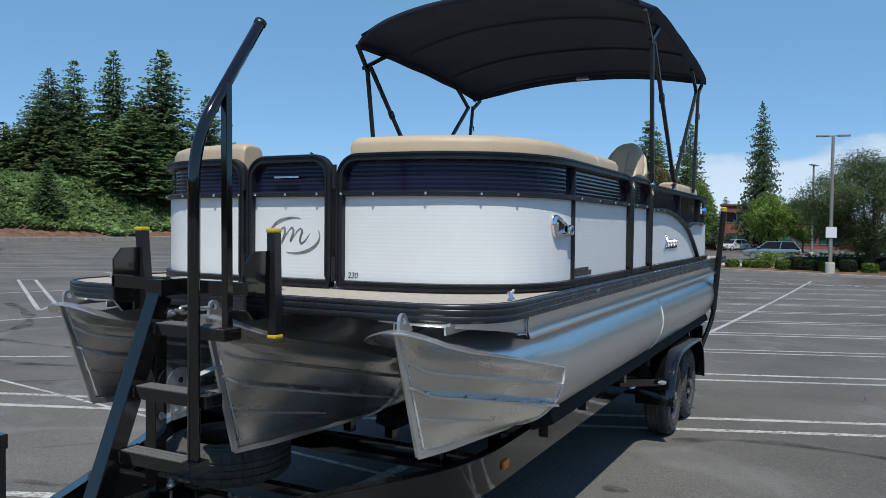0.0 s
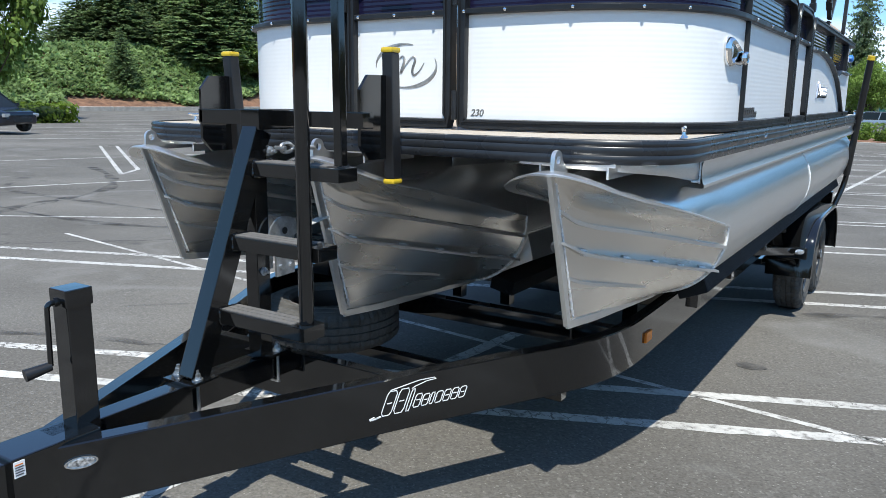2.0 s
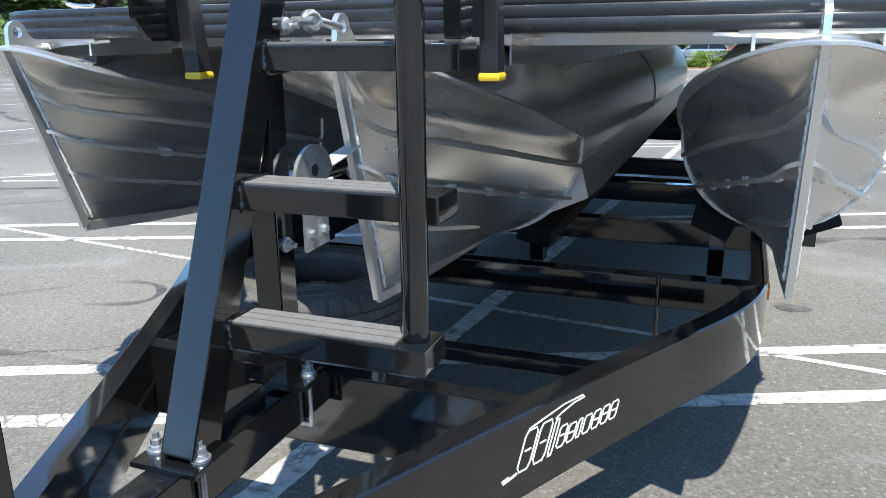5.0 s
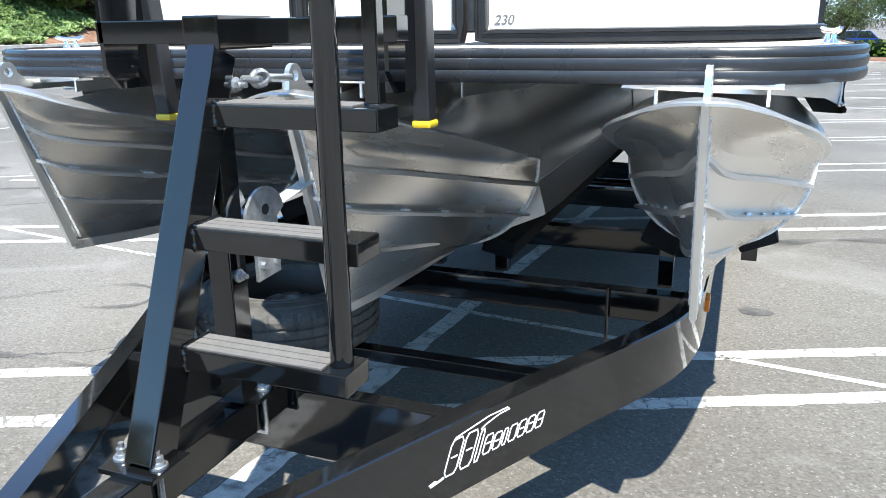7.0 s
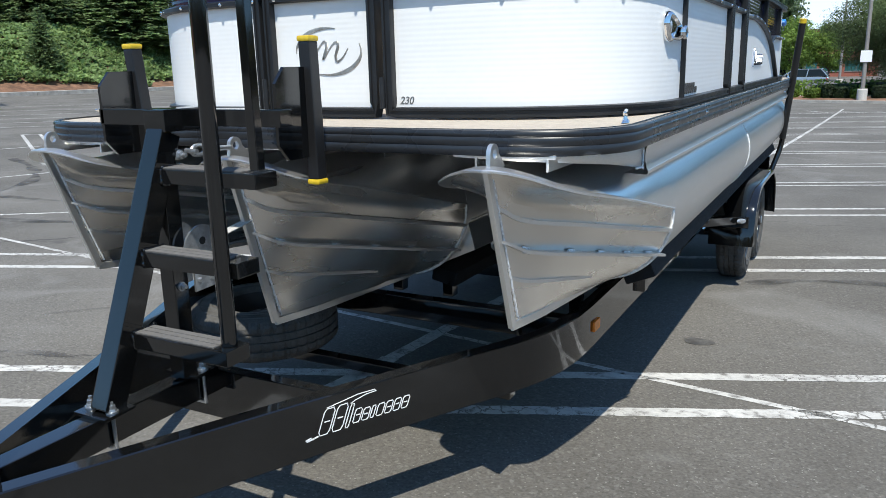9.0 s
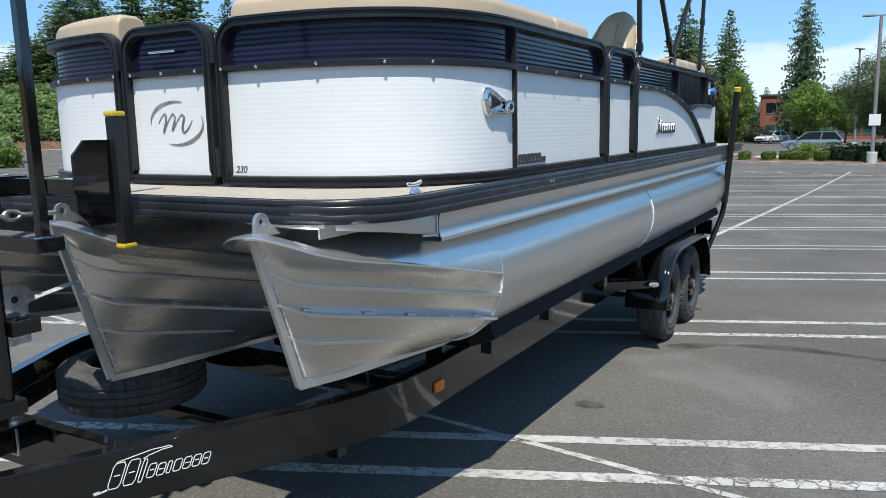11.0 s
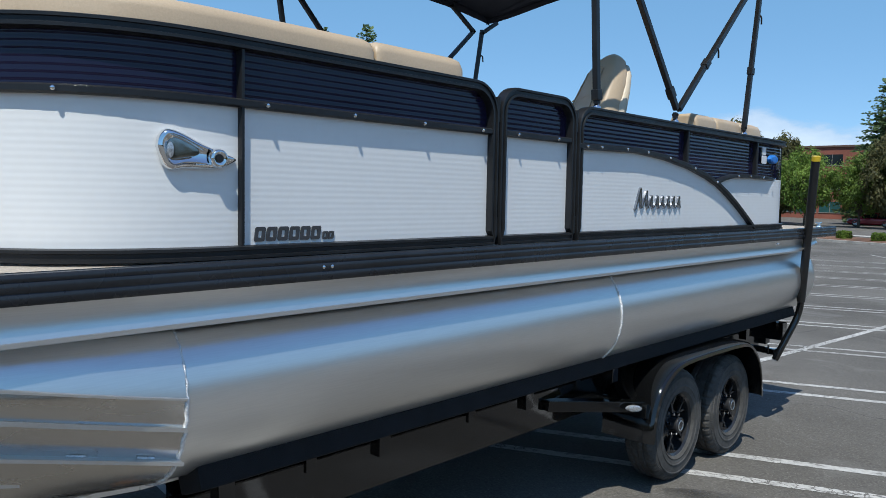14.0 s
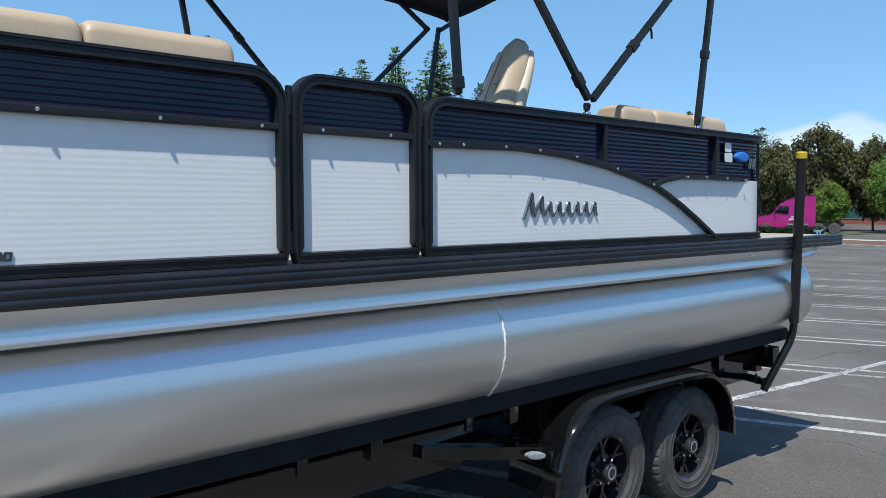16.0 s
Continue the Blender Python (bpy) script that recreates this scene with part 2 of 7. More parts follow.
def asphalt():
    m = mat("worn_asphalt", (0.116, 0.108, 0.096), 0.88, 0, 0.12, 0.35, 0.22, 80, 0.32, 110, second=(0.158, 0.149, 0.134), spec=0.25)
    nt = m.node_tree
    nd, ln = nt.nodes, nt.links.new
    b = nd["Principled BSDF"]
    base = b.inputs["Base Color"].links[0].from_socket
    tc = nd["Texture Coordinate"]

    def layer(src, socket, lo, hi, colour, invert=False):
        r = nd.new("ShaderNodeMapRange")
        r.inputs["From Min"].default_value, r.inputs["From Max"].default_value = lo, hi
        ln(socket, r.inputs["Value"])
        mx = nd.new("ShaderNodeMix")
        mx.data_type = "RGBA"
        ln(r.outputs[0], mx.inputs[0])
        ln(src, mx.inputs[6])
        mx.inputs[7].default_value = (*colour, 1)
        return mx.outputs[2]
    wob = nd.new("ShaderNodeTexNoise")
    wob.inputs["Scale"].default_value = 0.7
    wob.inputs["Detail"].default_value = 6
    ln(tc.outputs["Object"], wob.inputs["Vector"])
    add = nd.new("ShaderNodeMixRGB")
    add.blend_type = "ADD"
    add.inputs[0].default_value = 0.9
    ln(tc.outputs["Object"], add.inputs[1])
    ln(wob.outputs["Color"], add.inputs[2])
    crack = nd.new("ShaderNodeTexVoronoi")
    crack.feature = "DISTANCE_TO_EDGE"
    crack.inputs["Scale"].default_value = 0.23
    ln(add.outputs[0], crack.inputs["Vector"])
    mask = nd.new("ShaderNodeTexNoise")
    mask.inputs["Scale"].default_value = 0.16
    ln(tc.outputs["Object"], mask.inputs["Vector"])
    sub = nd.new("ShaderNodeMath")
    sub.operation = "MULTIPLY_ADD"
    sub.inputs[1].default_value, sub.inputs[2].default_value = 0.02, -0.0092
    ln(mask.outputs["Fac"], sub.inputs[0])
    less = nd.new("ShaderNodeMath")
    less.operation = "LESS_THAN"
    ln(crack.outputs["Distance"], less.inputs[0])
    ln(sub.outputs[0], less.inputs[1])
    out = layer(base, less.outputs[0], 0.0, 1.6, (0.035, 0.034, 0.033))
    oil = nd.new("ShaderNodeTexNoise")
    oil.inputs["Scale"].default_value = 1.6
    oil.inputs["Detail"].default_value = 2
    ln(tc.outputs["Object"], oil.inputs["Vector"])
    out = layer(out, oil.outputs["Fac"], 0.70, 0.86, (0.045, 0.043, 0.042))
    grit = nd.new("ShaderNodeTexVoronoi")
    grit.inputs["Scale"].default_value = 34
    ln(tc.outputs["Object"], grit.inputs["Vector"])
    gl = nd.new("ShaderNodeMath")
    gl.operation = "LESS_THAN"
    gl.inputs[1].default_value = 0.13
    ln(grit.outputs["Distance"], gl.inputs[0])
    out = layer(out, gl.outputs[0], 0.0, 2.2, (0.34, 0.33, 0.30))
    stone = nd.new("ShaderNodeTexVoronoi")
    stone.inputs["Scale"].default_value = 75
    ln(tc.outputs["Object"], stone.inputs["Vector"])
    tone = nd.new("ShaderNodeSeparateColor")
    ln(stone.outputs["Color"], tone.inputs[0])
    out = layer(out, tone.outputs[0], 0.80, 2.0, (0.36, 0.35, 0.33))
    out = layer(out, tone.outputs[1], 0.72, 1.9, (0.02, 0.02, 0.02))
    wear = nd.new("ShaderNodeTexNoise")
    wear.inputs["Scale"].default_value, wear.inputs["Detail"].default_value, wear.inputs["Distortion"].default_value = 0.9, 7, 1.2
    ln(tc.outputs["Object"], wear.inputs["Vector"])
    out = layer(out, wear.outputs["Fac"], 0.56, 0.95, (0.24, 0.235, 0.225))
    ln(out, b.inputs["Base Color"])
    return m


def worn_paint():
    """White line paint that has flaked off in places down to the asphalt."""
    m = mat("worn_line_paint", (0.50, 0.49, 0.465), 0.8, 0, 0.14, 1.2, 0.12, 60, 0.3, 60)
    nt = m.node_tree
    nd, ln = nt.nodes, nt.links.new
    b = nd["Principled BSDF"]
    base = b.inputs["Base Color"].links[0].from_socket
    tc = nd["Texture Coordinate"]
    n = nd.new("ShaderNodeTexNoise")
    n.inputs["Scale"].default_value, n.inputs["Detail"].default_value, n.inputs["Roughness"].default_value = 15, 8, 0.7
    ln(tc.outputs["Object"], n.inputs["Vector"])
    r = nd.new("ShaderNodeMapRange")
    r.inputs["From Min"].default_value, r.inputs["From Max"].default_value = 0.50, 0.66
    ln(n.outputs["Fac"], r.inputs["Value"])
    warp = nd.new("ShaderNodeVectorMath")
    warp.operation = "MULTIPLY_ADD"
    ln(n.outputs["Color"], warp.inputs[0])
    warp.inputs[1].default_value = (0.09, 0.09, 0.0)
    ln(tc.outputs["Object"], warp.inputs[2])
    crack = nd.new("ShaderNodeTexVoronoi")
    crack.feature = "DISTANCE_TO_EDGE"
    crack.inputs["Scale"].default_value = 13
    ln(warp.outputs[0], crack.inputs["Vector"])
    worn = nd.new("ShaderNodeTexNoise")
    worn.inputs["Scale"].default_value = 0.9
    ln(tc.outputs["Object"], worn.inputs["Vector"])
    wide = nd.new("ShaderNodeMath")
    wide.operation = "MULTIPLY_ADD"
    wide.inputs[1].default_value, wide.inputs[2].default_value = 0.30, -0.13
    ln(worn.outputs["Fac"], wide.inputs[0])
    split_at = nd.new("ShaderNodeMath")
    split_at.operation = "LESS_THAN"
    ln(crack.outputs["Distance"], split_at.inputs[0])
    ln(wide.outputs[0], split_at.inputs[1])
    bare = nd.new("ShaderNodeMath")
    bare.operation = "MAXIMUM"
    ln(r.outputs[0], bare.inputs[0])
    ln(split_at.outputs[0], bare.inputs[1])
    mx = nd.new("ShaderNodeMix")
    mx.data_type = "RGBA"
    ln(bare.outputs[0], mx.inputs[0])
    ln(base, mx.inputs[6])
    mx.inputs[7].default_value = (0.145, 0.137, 0.125, 1)
    ln(mx.outputs[2], b.inputs["Base Color"])
    return m


def tyre_rub():
    """Black rubber smeared thinly over the asphalt, broken by noise."""
    m = mat("tyre_rub", (0.035, 0.034, 0.034), 0.8, 0, 0.2, 3)
    nt = m.node_tree
    nd, ln = nt.nodes, nt.links.new
    n = nd.new("ShaderNodeTexNoise")
    n.inputs["Scale"].default_value, n.inputs["Detail"].default_value = 2.2, 9
    ln(nd["Texture Coordinate"].outputs["Object"], n.inputs["Vector"])
    r = nd.new("ShaderNodeMapRange")
    r.inputs["From Min"].default_value, r.inputs["From Max"].default_value = 0.38, 0.68
    r.inputs["To Max"].default_value = 0.62
    ln(n.outputs["Fac"], r.inputs["Value"])
    mx = nd.new("ShaderNodeMixShader")
    ln(r.outputs[0], mx.inputs[0])
    ln(nd.new("ShaderNodeBsdfTransparent").outputs[0], mx.inputs[1])
    ln(nd["Principled BSDF"].outputs[0], mx.inputs[2])
    ln(mx.outputs[0], nd["Material Output"].inputs["Surface"])
    return m


M_RUB = tyre_rub()
M_ASPHALT = asphalt()
M_PAINT = worn_paint()


# ---- mesh helpers ----
def part(name, bm, material, parent=None, label="", smooth=30):
    """Links a bmesh as one mesh object, under parent if there is one."""
    me = bpy.data.meshes.new(name)
    if smooth:
        for f in bm.faces:
            f.smooth = True
        lim = radians(smooth)
        for e in bm.edges:
            if len(e.link_faces) == 2 and e.calc_face_angle(3.0) > lim:
                e.smooth = False
    bm.to_mesh(me)
    bm.free()
    me.materials.append(material)
    ob = new(name, me)
    if smooth and 6 < len(me.polygons) < 1500:
        mod = ob.modifiers.new("even_faces", "WEIGHTED_NORMAL")
        mod.keep_sharp, mod.weight = True, 80
    if parent:
        ob.parent = parent
    if label:
        tagged(ob, label)
    return ob


def thing(name, label, category, group="", kind=""):
    ob = new(name)
    ob.empty_display_size = 0.2
    return tagged(ob, label, category, group, kind)


def box(bm, lo, hi, bevel=0.0, m=None):
    lo, hi = Vector(lo), Vector(hi)
    r = bmesh.ops.create_cube(bm, size=1.0, matrix=Matrix.Translation((lo + hi) / 2) @ Matrix.Diagonal((*(hi - lo), 1)))
    vs = r["verts"]
    if bevel:
        es = list({e for v in vs for e in v.link_edges})
        res = bmesh.ops.bevel(bm, geom=es, offset=bevel, segments=2, profile=0.6, affect="EDGES")
        vs = list({v for f in res["faces"] for v in f.verts} | {v for v in vs if v.is_valid})
    if m is not None:
        bmesh.ops.transform(bm, matrix=m, verts=vs)
    return vs


def along(a, b):
    """A frame at a whose z runs to b; and the length."""
    a, b = Vector(a), Vector(b)
    d = b - a
    q = d.to_track_quat("Z", "Y")
    return Matrix.Translation(a) @ q.to_matrix().to_4x4(), d.length


def rod(bm, a, b, r, r2=None, n=14):
    m, ln = along(a, b)
    bmesh.ops.create_cone(bm, cap_ends=True, segments=n, radius1=r, radius2=r if r2 is None else r2, depth=ln,
                          matrix=m @ Matrix.Translation((0, 0, ln / 2)))


def bar(bm, a, b, w, h, bevel=0.004, side=(1, 0, 0)):
    """A rectangular tube from a to b: w wide along side, h the other way."""
    a, b = Vector(a), Vector(b)
    d = b - a
    z = d.normalized()
    x = Vector(side)
    x = (x - z * x.dot(z)).normalized()
    y = z.cross(x)
    m = Matrix((x, y, z)).transposed().to_4x4()
    m.translation = a
    box(bm, (-w / 2, -h / 2, 0), (w / 2, h / 2, d.length), bevel, m)


def tube(bm, pts, r, n=12, closed=False):
    """A round tube along the points, with caps."""
    pts = [Vector(p) for p in pts]
    rings = []
    up = None
    for i, p in enumerate(pts):
        a = pts[i - 1] if i or closed else p
        c = pts[(i + 1) % len(pts)] if i + 1 < len(pts) or closed else p
        d = (c - a).normalized()
        if up is None:
            up = d.orthogonal().normalized()
        up = (up - d * up.dot(d)).normalized()
        s = d.cross(up)
        rad = r[i] if isinstance(r, (list, tuple)) else r
        rings.append([bm.verts.new(p + (up * math.cos(2 * math.pi * k / n) + s * math.sin(2 * math.pi * k / n)) * rad) for k in range(n)])
    m = len(rings)
    for i in range(m if closed else m - 1):
        A, B = rings[i], rings[(i + 1) % m]
        for k in range(n):
            bm.faces.new((A[k], A[(k + 1) % n], B[(k + 1) % n], B[k]))
    if not closed:
        bm.faces.new(rings[0][::-1])
        bm.faces.new(rings[-1])


def rounded(pts, r, n=6):
    """The polyline with its inner corners rounded."""
    pts = [Vector(p) for p in pts]
    out = [pts[0]]
    for a, b, c in zip(pts, pts[1:], pts[2:]):
        u, v = (a - b), (c - b)
        k = min(r, u.length * 0.48, v.length * 0.48)
        p, q = b + u.normalized() * k, b + v.normalized() * k
        for i in range(n + 1):
            t = i / n
            out.append(p * (1 - t) ** 2 + b * 2 * t * (1 - t) + q * t * t)
    out.append(pts[-1])
    return out


def loft(bm, rows, closed=False, caps=False):
    """Faces between rows of points, all of one length; closed: each row is a ring."""
    vs = [[bm.verts.new(p) for p in row] for row in rows]
    n = len(vs[0])
    for A, B in zip(vs, vs[1:]):
        for k in range(n if closed else n - 1):
            q = (A[k], A[(k + 1) % n], B[(k + 1) % n], B[k])
            bm.faces.new(q)
    if caps:
        bm.faces.new(vs[0][::-1])
        bm.faces.new(vs[-1])
    return vs


def lathe(bm, profile, m, n=28):
    """Turns (radius, z) points round z, placed by m."""
    loft(bm, [[m @ Vector((r * math.cos(2 * math.pi * k / n), r * math.sin(2 * math.pi * k / n), z)) for k in range(n)] for r, z in profile], True)


def fix(bm):
    bmesh.ops.remove_doubles(bm, verts=bm.verts, dist=1e-5)
    bmesh.ops.dissolve_degenerate(bm, edges=bm.edges, dist=1e-6)
    bmesh.ops.recalc_face_normals(bm, faces=bm.faces)


def BM():
    return bmesh.new()


# ---- ground ----
def ground_z(x, y):
    u = y - 2.4
    z = -1.02 * (1 - math.exp(-u / 30)) if u > 0 else -0.034 * max(u, -12)
    return z + 0.024 * math.log1p(math.exp(min(30, (-x - 6) / 3)))


def spread(lo, hi, n):
    """Coordinates from lo to hi, dense round zero."""
    a, b = math.asinh(lo / 4), math.asinh(hi / 4)
    return [4 * math.sinh(a + (b - a) * i / n) for i in range(n + 1)]


def build_ground():
    xs, ys = spread(-1500, 900, 110), spread(-400, 1600, 110)
    bm = BM()
    loft(bm, [[Vector((x, y, ground_z(x, y))) for x in xs] for y in ys])
    fix(bm)
    tagged(part("ground", bm, M_ASPHALT, None, "", 60), "worn grey asphalt of a large parking lot", "ground", "", "structure")


build_ground()


def painted(a, b, width=0.11, name="parking_line", label="worn white painted parking line on asphalt"):
    """One painted line, draped on the ground."""
    a, b = Vector((*a, 0)), Vector((*b, 0))
    d = (b - a)
    near = min(a.length, b.length, (a + b).length / 2) < 14
    n = max(2, int(d.length / (0.05 if near else 0.8)))
    side = Vector((-d.y, d.x, 0)).normalized() * width / 2
    rag = random.Random(int(1000 * a.x + 37 * b.y))
    bm = BM()
    rows = []
    for i in range(n + 1):
        p = a + d * i / n
        s = side * (1.0 + (rag.uniform(-0.10, 0.06) if near else 0.0))
        p = p + side * (rag.uniform(-0.05, 0.05) if near else 0.0)
        rows.append([Vector((q.x, q.y, ground_z(q.x, q.y) + 0.0018 + 0.00014 * max(0, q.y))) for q in (p - s, p, p + s)])
    loft(bm, rows)
    tagged(part(name, bm, M_PAINT), label, "line", "parking lot lines", "structure")


STALL = Vector((0.906, 0.423))
CROSS = Vector((-0.423, 0.906))


def stall(b, a0, a1, width=0.10):
    p, q = STALL * a0 + CROSS * b, STALL * a1 + CROSS * b
    painted(p, q, width)


for c, half in ((0.88, 0.235), (3.83, 0.25), (6.64, 0.24), (9.32, 0.18), (11.97, 0.2), (14.6, 0.2), (17.3, 0.2), (20.0, 0.2), (22.7, 0.2), (25.5, 0.2), (28.4, 0.2), (31.4, 0.2)):
    stall(c - half, -7.0 + 0.45 * c, 6.8 + 0.45 * c)
    stall(c + half, -7.0 + 0.45 * c, 6.8 + 0.45 * c)
painted((-0.40, -1.1), (-0.30, 1.35), 0.12)
painted((-0.30, 1.35), (1.36, 38.6), 0.10)
painted((-6.3, 2.66), (3.6, 1.38), 0.05)
painted((-8.2, 2.9), (-6.2, 4.6), 0.07)
painted((-12.7, 7.86), (-22.3, 13.75), 0.1)
painted((-13.6, 8.92), (-21.95, 14.15), 0.1)
painted((-12.7, 7.86), (-13.6, 8.92), 0.1)
painted((-22.3, 13.75), (-21.95, 14.15), 0.1)
painted((-17.6, 6.0), (-17.2, 14.0), 0.1)
painted((-11.7, 3.5), (-11.1, 9.0), 0.1)
for d in (31.5, 35.0, 39.0, 43.5, 49.5, 57.5):
    c = Vector((-0.83, 0.55)) * d
    painted(c - Vector((0.5, 0.86)) * 9, c + Vector((0.5, 0.86)) * 16, 0.16)
for i in range(9):
    painted((-6 + 1.45 * i, 38.3 - 0.30 * i), (-5.0 + 1.45 * i, 36.7 - 0.30 * i), 0.12)
stain_bm = BM()
ring = []
for k in range(20):
    a = 2 * math.pi * k / 20
    r = 0.066 * (1 + 0.07 * math.sin(3 * a + 1) + 0.05 * math.sin(7 * a))
    x, y = 1.21 + 1.35 * r * math.cos(a), 2.44 + r * math.sin(a)
    ring.append(stain_bm.verts.new((x, y, ground_z(x, y) + 0.003)))
stain_bm.faces.new(ring)
tagged(part("oil_stain", stain_bm, mat("oil_stain", (0.078, 0.074, 0.068), 0.7, 0, 0.3, 14, 0.25, 80), None), "small dark oil stain on the asphalt", "stain", "", "structure")



def smooth_plan(pts, n=4):
    """Catmull-Rom through plan points."""
    pts = [Vector(p) for p in pts]
    out = []
    for i in range(len(pts) - 1):
        p0, p1, p2, p3 = pts[max(i - 1, 0)], pts[i], pts[i + 1], pts[min(i + 2, len(pts) - 1)]
        for k in range(n):
            t = k / n
            out.append(0.5 * (2 * p1 + (p2 - p0) * t + (2 * p0 - 5 * p1 + 4 * p2 - p3) * t * t + (3 * p1 - p0 - 3 * p2 + p3) * t ** 3))
    return out + [pts[-1]]


def tyre_mark(pts, width, z=0.007):
    """A dark curved tyre mark draped on the asphalt."""
    path = smooth_plan(pts, 8)
    bm = BM()
    rows = []
    for i, p in enumerate(path):
        d = (path[min(i + 1, len(path) - 1)] - path[max(i - 1, 0)]).normalized()
        s = Vector((-d.y, d.x)) * width / 2 * (0.7 + 0.3 * math.sin(i * 0.6))
        rows.append([Vector((q.x, q.y, ground_z(q.x, q.y) + z)) for q in (p - s, p, p + s)])
    loft(bm, rows)
    tagged(part("tyre_mark", bm, M_RUB), "dark curved tyre mark on the asphalt", "mark", "tyre marks", "structure")


tyre_mark([(-14.6, 8.4), (-13.0, 7.7), (-11.6, 6.9), (-10.3, 5.9), (-9.5, 4.7), (-9.1, 3.8), (-8.4, 2.9), (-7.0, 2.0)], 0.26)
tyre_mark([(-13.4, 6.3), (-11.75, 4.9), (-10.2, 4.5), (-8.9, 4.6), (-7.1, 4.7)], 0.22, 0.009)
tyre_mark([(-12.6, 4.0), (-10.6, 3.4), (-8.6, 3.3), (-6.7, 3.4), (-5.2, 4.1)], 0.2)
tyre_mark([(-16.5, 12.5), (-14.0, 10.6), (-12.0, 9.6), (-9.6, 9.2), (-7.2, 9.8)], 0.25)
tyre_mark([(-2.9, 1.0), (-2.5, 1.45), (-2.25, 1.6), (-2.05, 1.52), (-2.0, 1.3), (-2.25, 1.15)], 0.06)
tyre_mark([(-3.2, -0.1), (-2.5, 0.35), (-1.95, 0.52), (-1.3, 0.55)], 0.07, 0.009)
tyre_mark([(1.3, 4.05), (1.75, 4.36), (2.4, 4.47), (3.4, 4.3), (4.6, 3.7)], 0.16)
tyre_mark([(-24.0, 22.0), (-20.0, 18.5), (-15.5, 17.0), (-10.5, 17.6)], 0.3)

# ---- the boat ----
boat = thing("pontoon_boat", "white and navy pontoon boat with black canopy, on a trailer", "boat")
DECK = 1.458
RAIL_TOP = 2.135
OUT = 1.28


class Path:
    """A plan line: place and outward normal at each length s."""

    def __init__(self, pts):
        self.p = [Vector(q) for q in pts]
        self.s = [0.0]
        for a, b in zip(self.p, self.p[1:]):
            self.s.append(self.s[-1] + (b - a).length)
        self.length = self.s[-1]
        self.n = []
        for i in range(len(self.p)):
            d = (self.p[min(i + 1, len(self.p) - 1)] - self.p[max(i - 1, 0)]).normalized()
            self.n.append(Vector((d.y, -d.x)))

    def at(self, s, z, out=0.0):
        s = min(max(s, 0), self.length)
        i = 0
        while i < len(self.s) - 2 and s > self.s[i + 1]:
            i += 1
        t = (s - self.s[i]) / (self.s[i + 1] - self.s[i])
        n = self.n[i].lerp(self.n[i + 1], t).normalized()
        q = self.p[i].lerp(self.p[i + 1], t) + n * out
        return Vector((q.x, q.y, z))

    def columns(self, s0, s1, step=0.35):
        cs = {s0, s1} | {s for s in self.s if s0 < s < s1}
        out = sorted(cs)
        more = []
        for a, b in zip(out, out[1:]):
            k = max(1, math.ceil((b - a) / step))
            more += [a + (b - a) * i / k for i in range(k)]
        return more + [out[-1]]


GROOVED = [(-0.5, -1), (-0.5, 0.55), (-0.42, 1), (-0.2, 1), (-0.16, 0.72), (0.16, 0.72), (0.2, 1), (0.42, 1), (0.5, 0.55), (0.5, -1)]
PLAIN = [(-0.5, -1), (-0.5, 0.6), (-0.3, 1), (0.3, 1), (0.5, 0.6), (0.5, -1)]


def rail_strip(bm, path, line, width, depth, out=0.0, section=GROOVED, closed=False):
    """Sweeps a frame section along a line of (s, z) on the fence surface."""
    rows = []
    n = len(line)
    for i, (s, z) in enumerate(line):
        a = line[i - 1] if i or closed else line[i]
        b = line[(i + 1) % n] if i + 1 < n or closed else line[i]
        t = Vector((b[0] - a[0], b[1] - a[1])).normalized()
        q = Vector((-t.y, t.x))
        rows.append([path.at(s + q.x * width * u, z + q.y * width * u, out + depth * v) for u, v in section])
    if closed:
        rows.append(rows[0])
    loft(bm, rows, True, not closed)


def frame_line(path, s0, s1, z0, z1, r0, r1):
    """Closed outline of a fence frame with rounded top corners."""
    line = [(s, z0) for s in path.columns(s0, s1)]
    line += [(s1, z0 + 0.04), (s1, z1 - r1)]
    if r1 > 0:
        line += [(s1 - r1 + r1 * math.cos(a), z1 - r1 + r1 * math.sin(a)) for a in [math.pi / 2 * i / 7 for i in range(1, 8)]]
    else:
        line += [(s1, z1)]
    line += [(s, z1) for s in reversed(path.columns(s0 + r0, s1 - r1)[1:-1])]
    if r0 > 0:
        line += [(s0 + r0 - r0 * math.sin(a), z1 - r0 + r0 * math.cos(a)) for a in [math.pi / 2 * i / 7 for i in range(0, 8)]]
    else:
        line += [(s0, z1)]
    line += [(s0, z0 + 0.04)]
    return line


